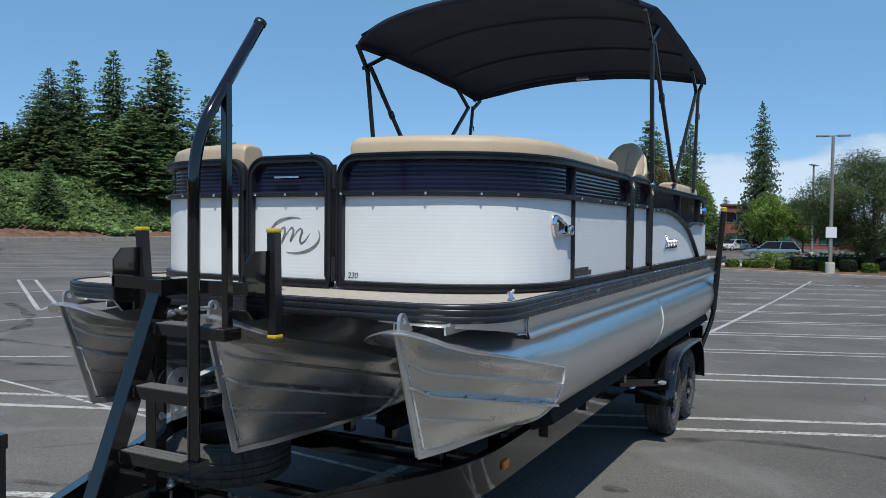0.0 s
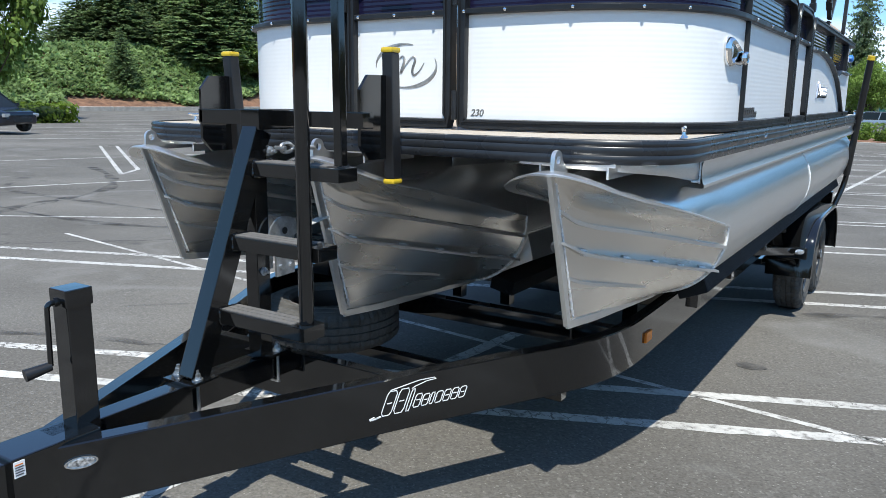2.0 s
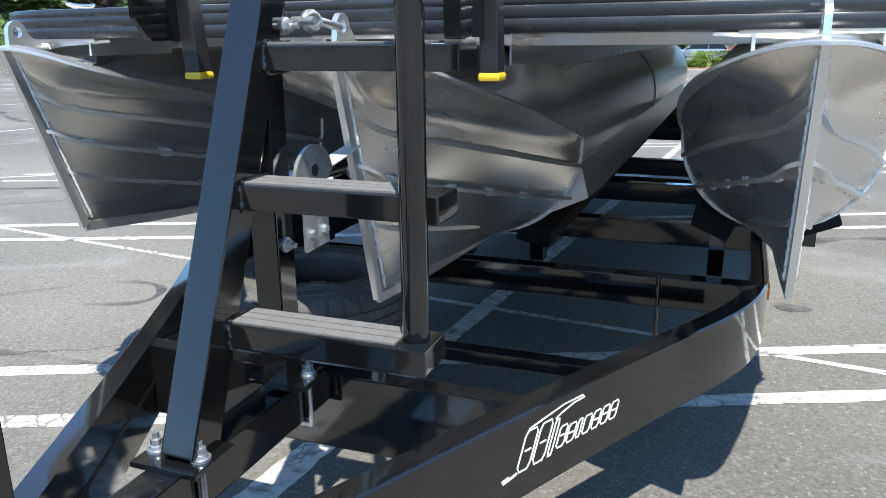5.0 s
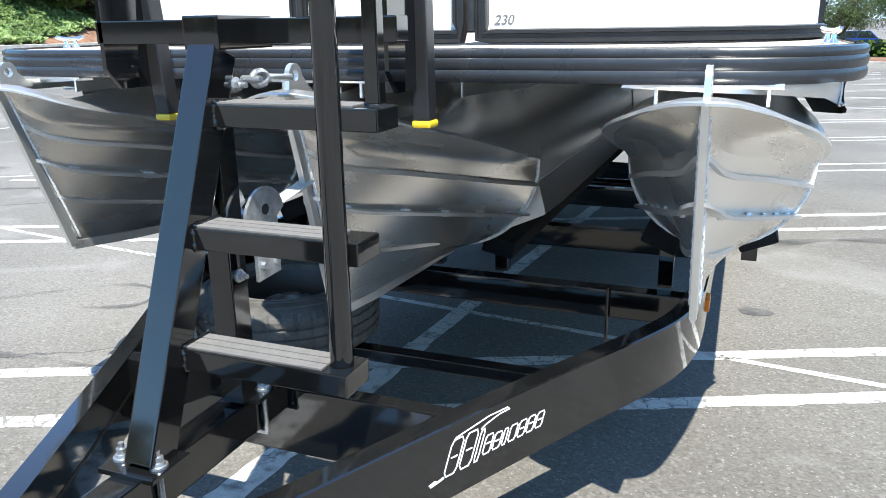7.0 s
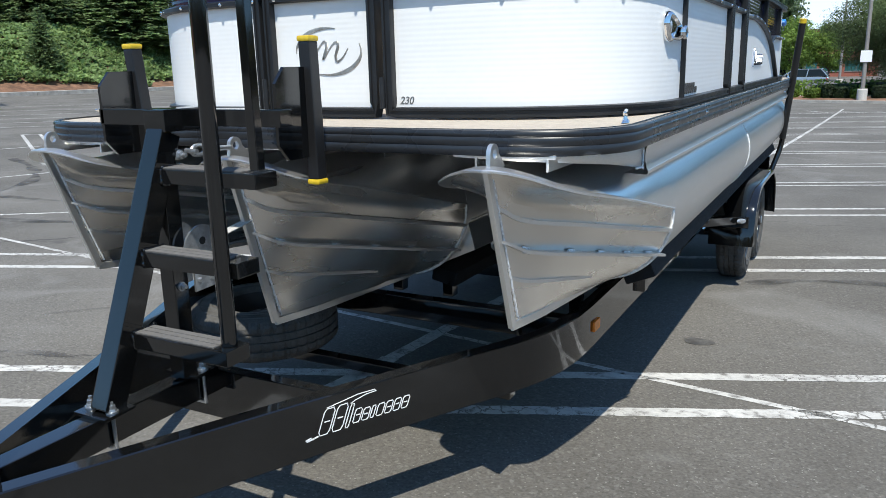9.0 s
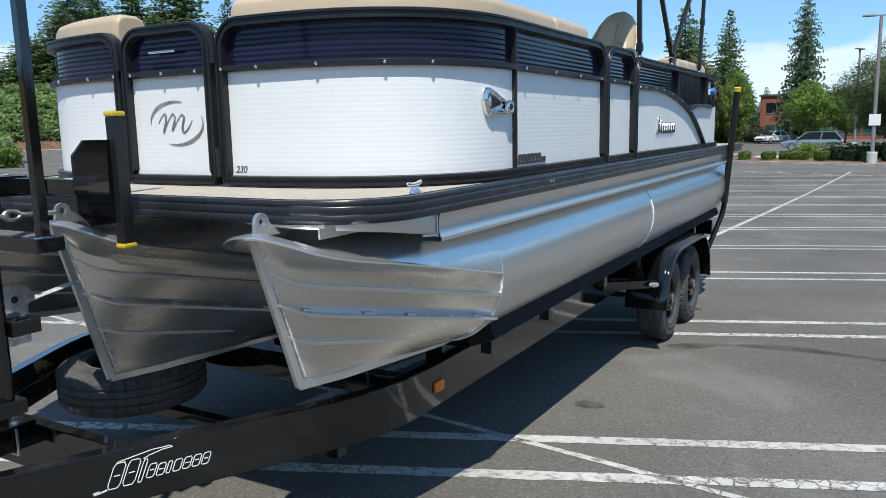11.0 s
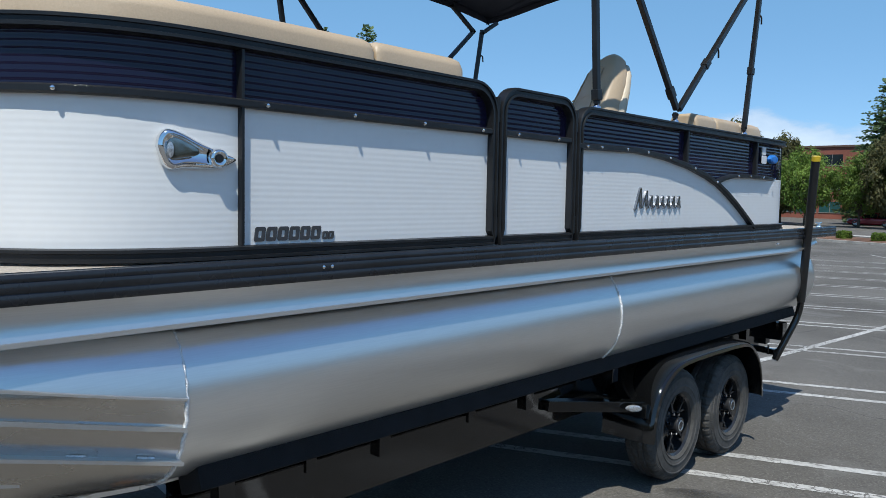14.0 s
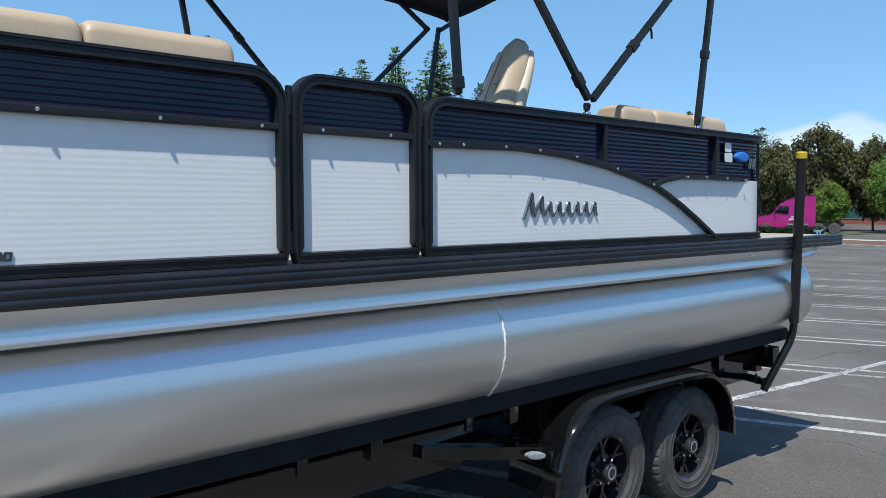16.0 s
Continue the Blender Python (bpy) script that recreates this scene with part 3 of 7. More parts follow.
def ribbed(path, s0, s1, z0, top, period, amp, inset=0.0, corner=0.0):
    """A sheet with pressed horizontal ribs between z0 and top(s)."""
    bm = BM()
    cols = path.columns(s0, s1, 0.12)
    ztop = max(top(s) for s in cols)
    zs, k = [], 0
    shape = ((0.0, 0.0), (0.1, 0.1), (0.25, 0.5), (0.4, 0.9), (0.5, 1.0), (0.6, 0.9), (0.75, 0.5), (0.9, 0.1))
    while True:
        done = False
        for f, h in shape:
            z = z0 + (k + f) * period
            if z > ztop:
                done = True
                break
            zs.append((z, h * amp))
        if done:
            break
        k += 1
    zs.append((ztop, 0.0))
    rows = []
    for s in cols:
        cap = top(s)
        if corner:
            for e in (s0, s1):
                d = abs(s - e)
                if d < corner:
                    cap = min(cap, ztop - corner + math.sqrt(max(0, corner ** 2 - (corner - d) ** 2)))
        rows.append([path.at(s, min(z, cap), -0.012 + inset + h) for z, h in zs])
    loft(bm, rows)
    bmesh.ops.dissolve_degenerate(bm, edges=bm.edges, dist=1e-6)
    return bm


def bolt_bm():
    bm = BM()
    bmesh.ops.create_uvsphere(bm, u_segments=10, v_segments=6, radius=0.0075)
    return bm


BOLT = part("bolt", bolt_bm(), M_CHROME)
BOLT_MESH = BOLT.data
bpy.data.objects.remove(BOLT)


def bolts(path, spots, parent, out=0.018):
    for s, z in spots:
        ob = new("bolt", BOLT_MESH)
        ob.location = path.at(s, z, out)
        ob.parent = parent


MID = 1.935


def fence_panel(name, label, path, s0, s1, r0, r1, seams=(), swoosh=None, top=RAIL_TOP, bolt_at=()):
    """Fence section: black frame, white ribbed sheet below, navy ribbed sheet above, and a mid rail between them."""
    bm = BM()
    rail_strip(bm, path, frame_line(path, s0 + 0.022, s1 - 0.022, DECK + 0.026, top - 0.02, r0, r1), 0.042, 0.024, -0.007, closed=True)
    fix(bm)
    fr = part(name, bm, M_FRAME, boat, label)
    mid = swoosh or (lambda s: MID)
    white = ribbed(path, s0 + 0.03, s1 - 0.03, DECK + 0.036, lambda s: mid(s), 0.0195, 0.00019)
    part("white_sheet", white, M_WHITE, fr, "white ribbed aluminium sheet", 50)
    navy = BM()
    cols = path.columns(s0 + 0.03, s1 - 0.03, 0.08)
    rows = []
    period, amp = 0.0208, 0.0011
    zlow = min(mid(s) for s in cols)
    nk = int((top - 0.02 - zlow) / (period / 4)) + 1
    for s in cols:
        cap, low = top - 0.02, mid(s)
        for e, r in ((s0, r0), (s1, r1)):
            d = abs(s - e)
            if r and d < r:
                cap = min(cap, top - r + math.sqrt(max(0, r ** 2 - (r - d) ** 2)) - 0.012)
        row = []
        for k in range(nk + 1):
            z = zlow + k * period / 4
            row.append(path.at(s, min(max(z, low), cap), -0.021 + (0, 0.6, 1, 0.6)[k % 4] * amp))
        rows.append(row)
    loft(navy, rows)
    bmesh.ops.dissolve_degenerate(navy, edges=navy.edges, dist=1e-6)
    part("navy_sheet", navy, M_TINT, fr, "dark navy ribbed upper sheet", 50)
    if not swoosh:
        bm = BM()
        rail_strip(bm, path, [(s, MID) for s in path.columns(s0 + 0.03, s1 - 0.03)], 0.026, 0.018, -0.004, PLAIN)
        fix(bm)
        part("mid_rail", bm, M_FRAME, fr)
    for s in seams:
        bm = BM()
        rail_strip(bm, path, [(s, DECK + 0.04), (s, top - 0.03)], 0.014, 0.014, -0.006, PLAIN)
        fix(bm)
        part("seam_strip", bm, M_FRAME, fr)
    bolts(path, [(s, mid(s)) for s in bolt_at], fr)
    return fr


# bow sections
PORT_PLAN = smooth_plan([(0.295, 0.470), (0.50, 0.475), (0.70, 0.495), (0.86, 0.535), (1.00, 0.605), (1.12, 0.705), (1.205, 0.83), (1.255, 0.97), (1.277, 1.12), (OUT, 1.30), (OUT, 1.8), (OUT, 2.445)], 3)
port = Path(PORT_PLAN)
star = Path([(-x, y) for x, y in reversed(PORT_PLAN)])
S_SEAM = min(range(len(port.p)), key=lambda i: abs(port.p[i].y - 1.228))
S_SEAM = port.s[S_SEAM] + (1.228 - port.p[S_SEAM].y)
BOW_BOLTS = [0.035, 0.22, 0.49, 0.75, 0.93, S_SEAM + 0.08, S_SEAM + 0.43, S_SEAM + 0.77, S_SEAM + 1.11]
fence_panel("bow_fence", "black-framed white and navy bow fence", port, 0, port.length, 0.10, 0.12, (S_SEAM,), None, RAIL_TOP, [b for b in BOW_BOLTS if b < port.length - 0.05])
fence_panel("bow_fence", "black-framed white and navy bow fence", star, 0, star.length, 0.12, 0.10, (star.length - S_SEAM,), None, RAIL_TOP, [star.length - b for b in BOW_BOLTS if b < port.length - 0.05])
gate_path = Path([(-0.295, 0.47), (-0.1, 0.466), (0.1, 0.466), (0.283, 0.47)])
bow_gate = fence_panel("bow_gate", "closed bow gate with chrome emblem", gate_path, 0.012, gate_path.length - 0.012, 0.10, 0.10, (), None, RAIL_TOP + 0.002, (0.08, 0.28, 0.48))
# side gate, stern sections
side = Path([(OUT, 2.455), (OUT, 3.03)])
fence_panel("side_gate", "black-framed narrow side gate", side, 0.0, side.length, 0.10, 0.10, (), None, RAIL_TOP - 0.002, (0.12, 0.42))
side_s = Path([(-OUT, 3.03), (-OUT, 2.455)])
fence_panel("side_gate", "black-framed narrow side gate", side_s, 0.0, side_s.length, 0.10, 0.10, (), None, RAIL_TOP - 0.002, (0.15, 0.45))


def swoosh_z(y):
    """Height of the sweeping trim on the stern fence."""
    pts = ((3.04, 1.915), (3.6, 1.925), (3.9, 1.908), (4.2, 1.872), (4.45, 1.825), (4.64, 1.777))
    if y >= 4.64:
        tail = ((4.64, 1.777), (4.75, 1.806), (4.9, 1.828), (5.2, 1.834), (5.9, 1.822))
        pts = tail
    for (a, za), (b, zb) in zip(pts, pts[1:]):
        if y <= b:
            t = max(0, (y - a) / (b - a))
            return za + (zb - za) * (t if pts[0][0] > 4 else t * t * (3 - 2 * t) * 0.3 + t * 0.7)
    return pts[-1][1]


def stern_fence(side_sign):
    pts = [(OUT, 3.045), (OUT, 4.0), (OUT, 5.0), (OUT, 5.74), (1.274, 5.82), (1.25, 5.865), (1.19, 5.90)]
    if side_sign > 0:
        path = Path(pts)
        y_at = lambda s: path.at(s, 0).y
        r = (0.10, 0.0)
    else:
        path = Path([(-x, y) for x, y in reversed(pts)])
        y_at = lambda s: path.at(s, 0).y
        r = (0.0, 0.10)
    fr = fence_panel("stern_fence", "black-framed stern fence with sweeping trim", path, 0, path.length, r[0], r[1], (), lambda s: swoosh_z(y_at(s)), RAIL_TOP - 0.026, ())
    cols = path.columns(0.02, path.length - 0.02, 0.08)
    if side_sign < 0:
        return path, fr
    bm = BM()
    line = [(y - 3.045, swoosh_z(y)) for y in [3.06 + 0.08 * i for i in range(20)]]
    line += [(y - 3.045, z) for y, z in ((4.64, 1.777), (4.78, 1.725), (4.92, 1.665), (5.06, 1.597), (5.19, 1.530), (5.285, 1.478))]
    rail_strip(bm, path, line, 0.030, 0.021, -0.003, PLAIN)
    fix(bm)
    part("sweep_trim", bm, M_FRAME, fr)
    bm = BM()
    rail_strip(bm, path, [(y - 3.045, swoosh_z(y)) for y in [4.65 + 0.05 * i for i in range(18)]] + [(path.length - 0.03, 1.822)], 0.026, 0.019, -0.003, PLAIN)
    fix(bm)
    part("sweep_trim", bm, M_FRAME, fr)
    for y in (4.22, 5.28):
        bm = BM()
        rail_strip(bm, path, [(y - 3.045, swoosh_z(y)), (y - 3.045, RAIL_TOP - 0.05)], 0.022, 0.016, -0.006, PLAIN)
        fix(bm)
        part("seam_strip", bm, M_FRAME, fr)
    bolts(path, [(y - 3.045, swoosh_z(y)) for y in (3.12, 3.25, 3.5, 3.72, 3.98, 4.3, 4.62, 4.95, 5.15, 5.38, 5.6)], fr)
    return path, fr


stern_path, stern_fr = stern_fence(1)
stern_fence(-1)

# deck and rub rail
HALF = 1.335


def deck_outline(half, y0, corner, y1, n=10):
    pts = [(x, y0 + 0.02 * (x / half) ** 2) for x in (-half + corner, -0.5, 0, 0.5, half - corner)]
    a = [(half - corner + corner * math.sin(t), y0 + 0.02 + corner - corner * math.cos(t)) for t in [math.pi / 2 * i / n for i in range(1, n + 1)]]
    right = a + [(half, 1.6), (half, 3.2), (half, 4.8), (half, y1)]
    left = [(-x, y) for x, y in reversed(right)]
    return left, pts, right


left, front, right = deck_outline(HALF - 0.03, 0.03, 0.30, 6.95)
bm = BM()
outline = [bm.verts.new((x, y, DECK)) for x, y in left + front + right]
top_face = bm.faces.new(outline)
ext = bmesh.ops.extrude_face_region(bm, geom=[top_face])
bmesh.ops.translate(bm, verts=[v for v in ext["geom"] if isinstance(v, bmesh.types.BMVert)], vec=(0, 0, -0.03))
bmesh.ops.recalc_face_normals(bm, faces=bm.faces)
part("deck", bm, M_DECK, boat, "tan woven vinyl deck floor")
left, front, right = deck_outline(HALF, 0.0, 0.33, 6.97)
trim_path = Path([Vector(p) for p in left + front + right])
TRIM = [(-0.040, 0.0), (-0.040, 0.5), (-0.034, 0.85), (-0.024, 1.0), (-0.016, 0.95), (-0.010, 0.72), (-0.004, 0.95), (0.006, 1.0), (0.014, 0.95), (0.018, 0.72), (0.024, 0.95), (0.032, 0.9), (0.038, 0.6), (0.040, 0.0)]
bm = BM()
rows = []
for s in trim_path.columns(0.0, trim_path.length, 0.6):
    rows.append([trim_path.at(s, 1.4235 + u, -0.012 + 0.014 * v) for u, v in TRIM] + [trim_path.at(s, 1.4635, -0.034), trim_path.at(s, 1.3835, -0.034)][::-1])
loft(bm, rows, True, True)
fix(bm)
part("rub_rail", bm, M_TRIM, boat, "black grooved rub rail round the deck", 40)
bm = BM()
loft(bm, [[Vector((x, y, z)) for x in (-1.26, 1.26)] for y, z in ((0.1, 1.385), (6.9, 1.385))])
part("deck_underside", bm, M_ALU, boat, "aluminium underside of the deck")
for i in range(13):
    y = 0.84 + 0.49 * i
    bm = BM()
    box(bm, (-1.25, y - 0.03, 1.345), (1.25, y + 0.03, 1.384), 0.004)
    part("cross_channel", bm, M_ALU, boat)
# riveted brackets that carry the deck on the middle tube
for sgn in (1, -1):
    bm = BM()
    box(bm, (sgn * 0.22 - 0.003, 0.56, 1.20), (sgn * 0.22 + 0.003, 6.6, 1.384), 0.001)
    box(bm, (sgn * 0.232 - 0.016, 0.60, 1.366), (sgn * 0.232 + 0.016, 6.6, 1.372), 0.001)
    for i in range(30):
        y = 0.66 + 0.2 * i
        for z in (1.352, 1.285):
            rod(bm, (sgn * 0.219, y, z), (sgn * 0.2275, y, z), 0.008, 0.005, 8)
    part("deck_bracket", bm, M_ALU, boat, "long riveted aluminium bracket")
for y0, y1, x in ((1.5, 1.62, HALF), (5.6, 5.72, HALF)):
    for y in (y0, y1):
        ob = new("rail_bolt", BOLT_MESH)
        ob.location = (x - 0.002, y if y == y0 else y0 + 0.035, 1.428 if y0 < 3 else 1.36)
        ob.parent = boat


# ---- pontoons ----
# upper edge of a nose: station, share of the half breadth, share of the drop
CHINE = smooth_plan([(0, 0, 0), (0.013, 0.15, 0.01), (0.04, 0.38, 0.08), (0.083, 0.58, 0.19), (0.153, 0.69, 0.28), (0.223, 0.752, 0.34), (0.293, 0.80, 0.393),
                     (0.362, 0.842, 0.45), (0.432, 0.88, 0.51), (0.6, 0.94, 0.655), (0.8, 0.98, 0.832), (1.0, 1.0, 1.0)], 4)


def pontoon(cx, radius, cz, tip_z, y_weld, label, end=6.62):
    """One tube with its folded nose, keel, strakes and lifting eye."""
    N = 40
    bm = BM()
    rows = []
    for y in (y_weld, 2.0, 3.485, 3.495, 5.0, end - 0.08, end - 0.03, end):
        r = radius * (0.93 if y == end else 0.985 if y == end - 0.03 else 1.0)
        rows.append([Vector((cx + r * math.cos(2 * math.pi * k / N), y, cz + r * math.sin(2 * math.pi * k / N))) for k in range(N)])
    loft(bm, rows, True)
    bm.faces.new([bm.verts.new(p) for p in rows[-1]])
    fix(bm)
    tb = part("pontoon", bm, M_ALU, boat, label, 35)
    # welds
    for y in (y_weld, 3.49):
        bm = BM()
        tube(bm, [(cx + (radius + 0.001) * math.cos(a), y + 0.003 * math.sin(37 * a), cz + (radius + 0.001) * math.sin(a)) for a in [2 * math.pi * k / 90 for k in range(90)]], 0.0065 if y < 2 else 0.0055, 6, True)
        part("weld", bm, M_WELD, tb)
    # nose: sections from stem to weld
    stem_top = Vector((cx, -0.115, 1.36))
    y_tip = 0.082
    keel_w = cz - radius - 0.012

    def chine(t):
        """Upper edge of the nose: half breadth, height at station t."""
        k = [q.x for q in CHINE]
        hw = (radius + 0.007) * float(np.interp(t, k, [q.y for q in CHINE]))
        z = 1.360 + (cz + 0.020 - 1.360) * float(np.interp(t, k, [q.z for q in CHINE]))
        return hw, z

    def plate(t):
        """Half breadth of the side plates' upper edge: a fine bow under the overhanging cap."""
        full = chine(t)[0]
        k = 0.50 * t + 1e-4
        return k / (1 + (k / max(full, 1e-3)) ** 4) ** 0.25

    nose, cap = BM(), BM()
    stations = [0, 0.006, 0.016, 0.028, 0.04, 0.06, 0.085, 0.12, 0.17, 0.24, 0.32, 0.42, 0.52, 0.62, 0.72, 0.82, 0.89, 0.95, 1.0]
    side_rows = {1: [], -1: []}
    top_rows = []
    for t in stations:
        y_c = -0.115 + (y_weld + 0.115) * t
        y_k = y_tip + (y_weld + 0.004 - y_tip) * t
        hw, zc = chine(t)
        zk = tip_z + (keel_w - tip_z) * t
        for sgn in (1, -1):
            row = []
            full = t ** 4.2
            for i in range(25):
                u = i / 24
                y = y_c * (1 - u) + y_k * u
                z = zc * (1 - u) + zk * u
                round_x = math.sqrt(max(0.0, radius ** 2 - min(radius, abs(z - cz)) ** 2))
                flat_x = plate(t) * (1 - u) + (hw - plate(t)) * max(0.0, 1 - u / 0.13) ** 2.4
                x = flat_x * (1 - full) + round_x * full + 0.010 * math.sin(math.pi * u) * (1 - t) * t * 4
                row.append(Vector((cx + sgn * max(x, 0.0 if u == 1 else 0.004), y, z)))
            side_rows[sgn].append(row)
        # cap: flat near the stem, rising to the tube's round top at the weld
        rise = min(1.0, max(0.0, (t - 0.10) / 0.50))
        rise = rise * rise * (3 - 2 * rise)
        row = []
        for i in range(13):
            a = math.pi * i / 12
            zt = zc + (cz + radius - 0.012 * (1 - t) - zc) * math.sin(a) * rise + 0.050 * math.sin(a) * min(1, t / 0.08) * max(0.0, 1 - t / 0.45)
            row.append(Vector((cx + hw * math.cos(a), y_c - 0.004, zt)))
        top_rows.append(row)
    for sgn in (1, -1):
        loft(nose, side_rows[sgn])
    fix(nose)
    nz = part("nose_cone", nose, M_ALU_NOSE, tb, "folded aluminium nose cone", 25)
    loft(cap, top_rows)
    fix(cap)
    part("nose_cap", cap, M_ALU, tb, "", 40)
    # lip along the chine, blunt at the stem
    for sgn in (1, -1):
        bm = BM()
        rows = []
        for t in stations:
            hw, zc = chine(t)
            h0, h1 = chine(max(0, t - 0.004))[0], chine(min(1, t + 0.004))[0]
            d = Vector((h1 - h0, (y_weld + 0.115) * 0.008)).normalized()
            if t == 0:
                d = Vector((1, 0))
            nrm = Vector((sgn * d.y, -d.x, 0))
            p = Vector((cx + sgn * hw, -0.115 + (y_weld + 0.115) * t, zc))
            o = 0.034 * (1 - t) ** 3 + 0.003
            th = 0.005 if t < 0.7 else 0.003
            rows.append([p - nrm * 0.012 + Vector((0, 0, 0.004 + th)), p + nrm * (o - 0.004) + Vector((0, 0, 0.004)), p + nrm * o + Vector((0, 0, 0.001)), p + nrm * o - Vector((0, 0, 0.005)), p - nrm * 0.012 - Vector((0, 0, 0.004))])
        loft(bm, rows, True, True)
        fix(bm)
        part("nose_lip", bm, M_ALU, tb)
        # pressed lines and the welded main strake
        for u_a, u_b, out_d, half_h, t_end in ((0.225, 0.27, 0.011, 0.0085, 1.0), (0.436, 0.585, 0.034, 0.0065, 1.0), (0.67, 0.86, 0.010, 0.0075, 0.64)):
            bm = BM()
            rows = []
            spine = []
            for j, row in enumerate(side_rows[sgn]):
                if stations[j] > t_end:
                    break
                f = (u_a + (u_b - u_a) * stations[j]) * 24
                i = int(f)
                p = row[i].lerp(row[i + 1], f - i)
                nrm = Vector((sgn, -0.3 * (1 - stations[j]), -0.10)).normalized()
                h = out_d * min(1, 0.15 + j / 4) * (1.0 if t_end == 1.0 else max(0.05, 1 - (stations[j] / t_end) ** 3))
                spine.append(p + nrm * 0.004)
                rows.append([p + Vector((0, 0, half_h)) - nrm * 0.004, p + nrm * h + Vector((0, 0, half_h * 0.8)), p + nrm * h - Vector((0, 0, half_h * 0.8)), p - Vector((0, 0, half_h)) - nrm * 0.004])
            loft(bm, rows, True, True)
            fix(bm)
            part("strake", bm, M_ALU, tb)
            if out_d > 0.02:
                for j in (6, 10, 12, 14, 16):
                    for dz in (0.008, -0.008):
                        bm = BM()
                        a, b = spine[j], spine[j].lerp(spine[j + 1], min(1, 0.05 / (spine[j + 1] - spine[j]).length))
                        tube(bm, [a.lerp(b, q / 12) + Vector((sgn * 0.007, 0, dz + 0.001 * math.sin(q * 2.5))) for q in range(13)], [0.002] + [0.0048 if q % 2 else 0.0036 for q in range(11)] + [0.002], 7)
                        part("weld", bm, M_WELD, tb)
    # stem and keel bar
    bm = BM()
    path = [(cx, -0.118, 1.362), (cx, y_tip - 0.014, tip_z - 0.004), (cx, y_tip + 0.25, tip_z - 0.012 + (keel_w - tip_z) * 0.26), (cx, y_weld, keel_w - 0.004), (cx, end - 0.1, keel_w)]
    for a, b in zip(path, path[1:]):
        bar(bm, a, b, 0.012 if a[1] > y_tip - 0.1 else 0.018, 0.03, 0.003)
    part("keel_bar", bm, M_ALU, tb)
    for pts in ([(cx + 0.009, -0.10, 1.33), (cx + 0.011, y_tip, tip_z + 0.02)], [(cx - 0.009, -0.10, 1.33), (cx - 0.011, y_tip, tip_z + 0.02)]):
        bm = BM()
        a, b = Vector(pts[0]), Vector(pts[1])
        tube(bm, [a.lerp(b, i / 40) + Vector((0.0012 * math.sin(i * 2.7), 0.008, 0)) for i in range(41)], 0.0042, 6)
        part("weld", bm, M_WELD, tb)
    # lifting eye: rounded plate with a hole
    bm = BM()
    c = Vector((cx, -0.075, 1.402))
    outer, inner = [], []
    for k in range(24):
        a = 2 * math.pi * k / 24
        o = Vector((0, math.cos(a) * 0.03, math.sin(a) * 0.03))
        if math.sin(a) < -0.1:
            o = Vector((0, math.cos(a) * 0.03 + (0.05 if math.cos(a) > 0 else -0.005), -0.045))
        outer.append(c + o)
        inner.append(c + Vector((0, math.cos(a) * 0.014, math.sin(a) * 0.014)))
    ox = Vector((0.007, 0, 0))
    loft(bm, [[p + ox for p in inner], [p + ox for p in outer], [p - ox for p in outer], [p - ox for p in inner], [p + ox for p in inner]], True)
    fix(bm)
    part("lifting_eye", bm, M_ALU, tb, "", 40)
    # brackets up to the deck
    bm = BM()
    for x in (-0.12, 0.12):
        box(bm, (cx + x - 0.004, 0.06, 1.335), (cx + x + 0.004, 0.40, 1.392), 0.001)
    box(bm, (cx - 0.15, 0.05, 1.374), (cx + 0.15, 0.10, 1.386), 0.002)
    part("nose_bracket", bm, M_ALU, tb)
    return tb


R_OUT, Z_OUT = 0.305, 1.05
pontoon(1.0, R_OUT, Z_OUT, 0.828, 1.03, "bright aluminium outer pontoon tube")
pontoon(-1.0, R_OUT, Z_OUT, 0.828, 1.03, "bright aluminium outer pontoon tube")
centre = pontoon(0.0, 0.35, 1.005, 0.706, 1.05, "aluminium centre pontoon tube")
for sgn in (1, -1):
    bm = BM()
    loft(bm, [[Vector((sgn * x, y, z)) for x, z in ((0.337, 0.935), (0.372 + 0.012 * k, 0.80), (0.366 + 0.012 * k, 0.793), (0.21, 0.722))] for y, k in ((1.09, 0.0), (1.35, 1.0), (2.6, 1.0), (4.2, 1.0), (6.1, 1.0))], True, True)
    fix(bm)
    part("lifting_strake", bm, M_ALU, centre, "welded aluminium lifting strake", 30)
    bm = BM()
    tube(bm, [(sgn * (0.340 + 0.0008 * math.sin(i * 2.3)), 1.10 + 0.02 * i, 0.936 + 0.001 * math.sin(i * 1.7)) for i in range(90)], 0.005, 6)
    part("weld", bm, M_WELD, centre)


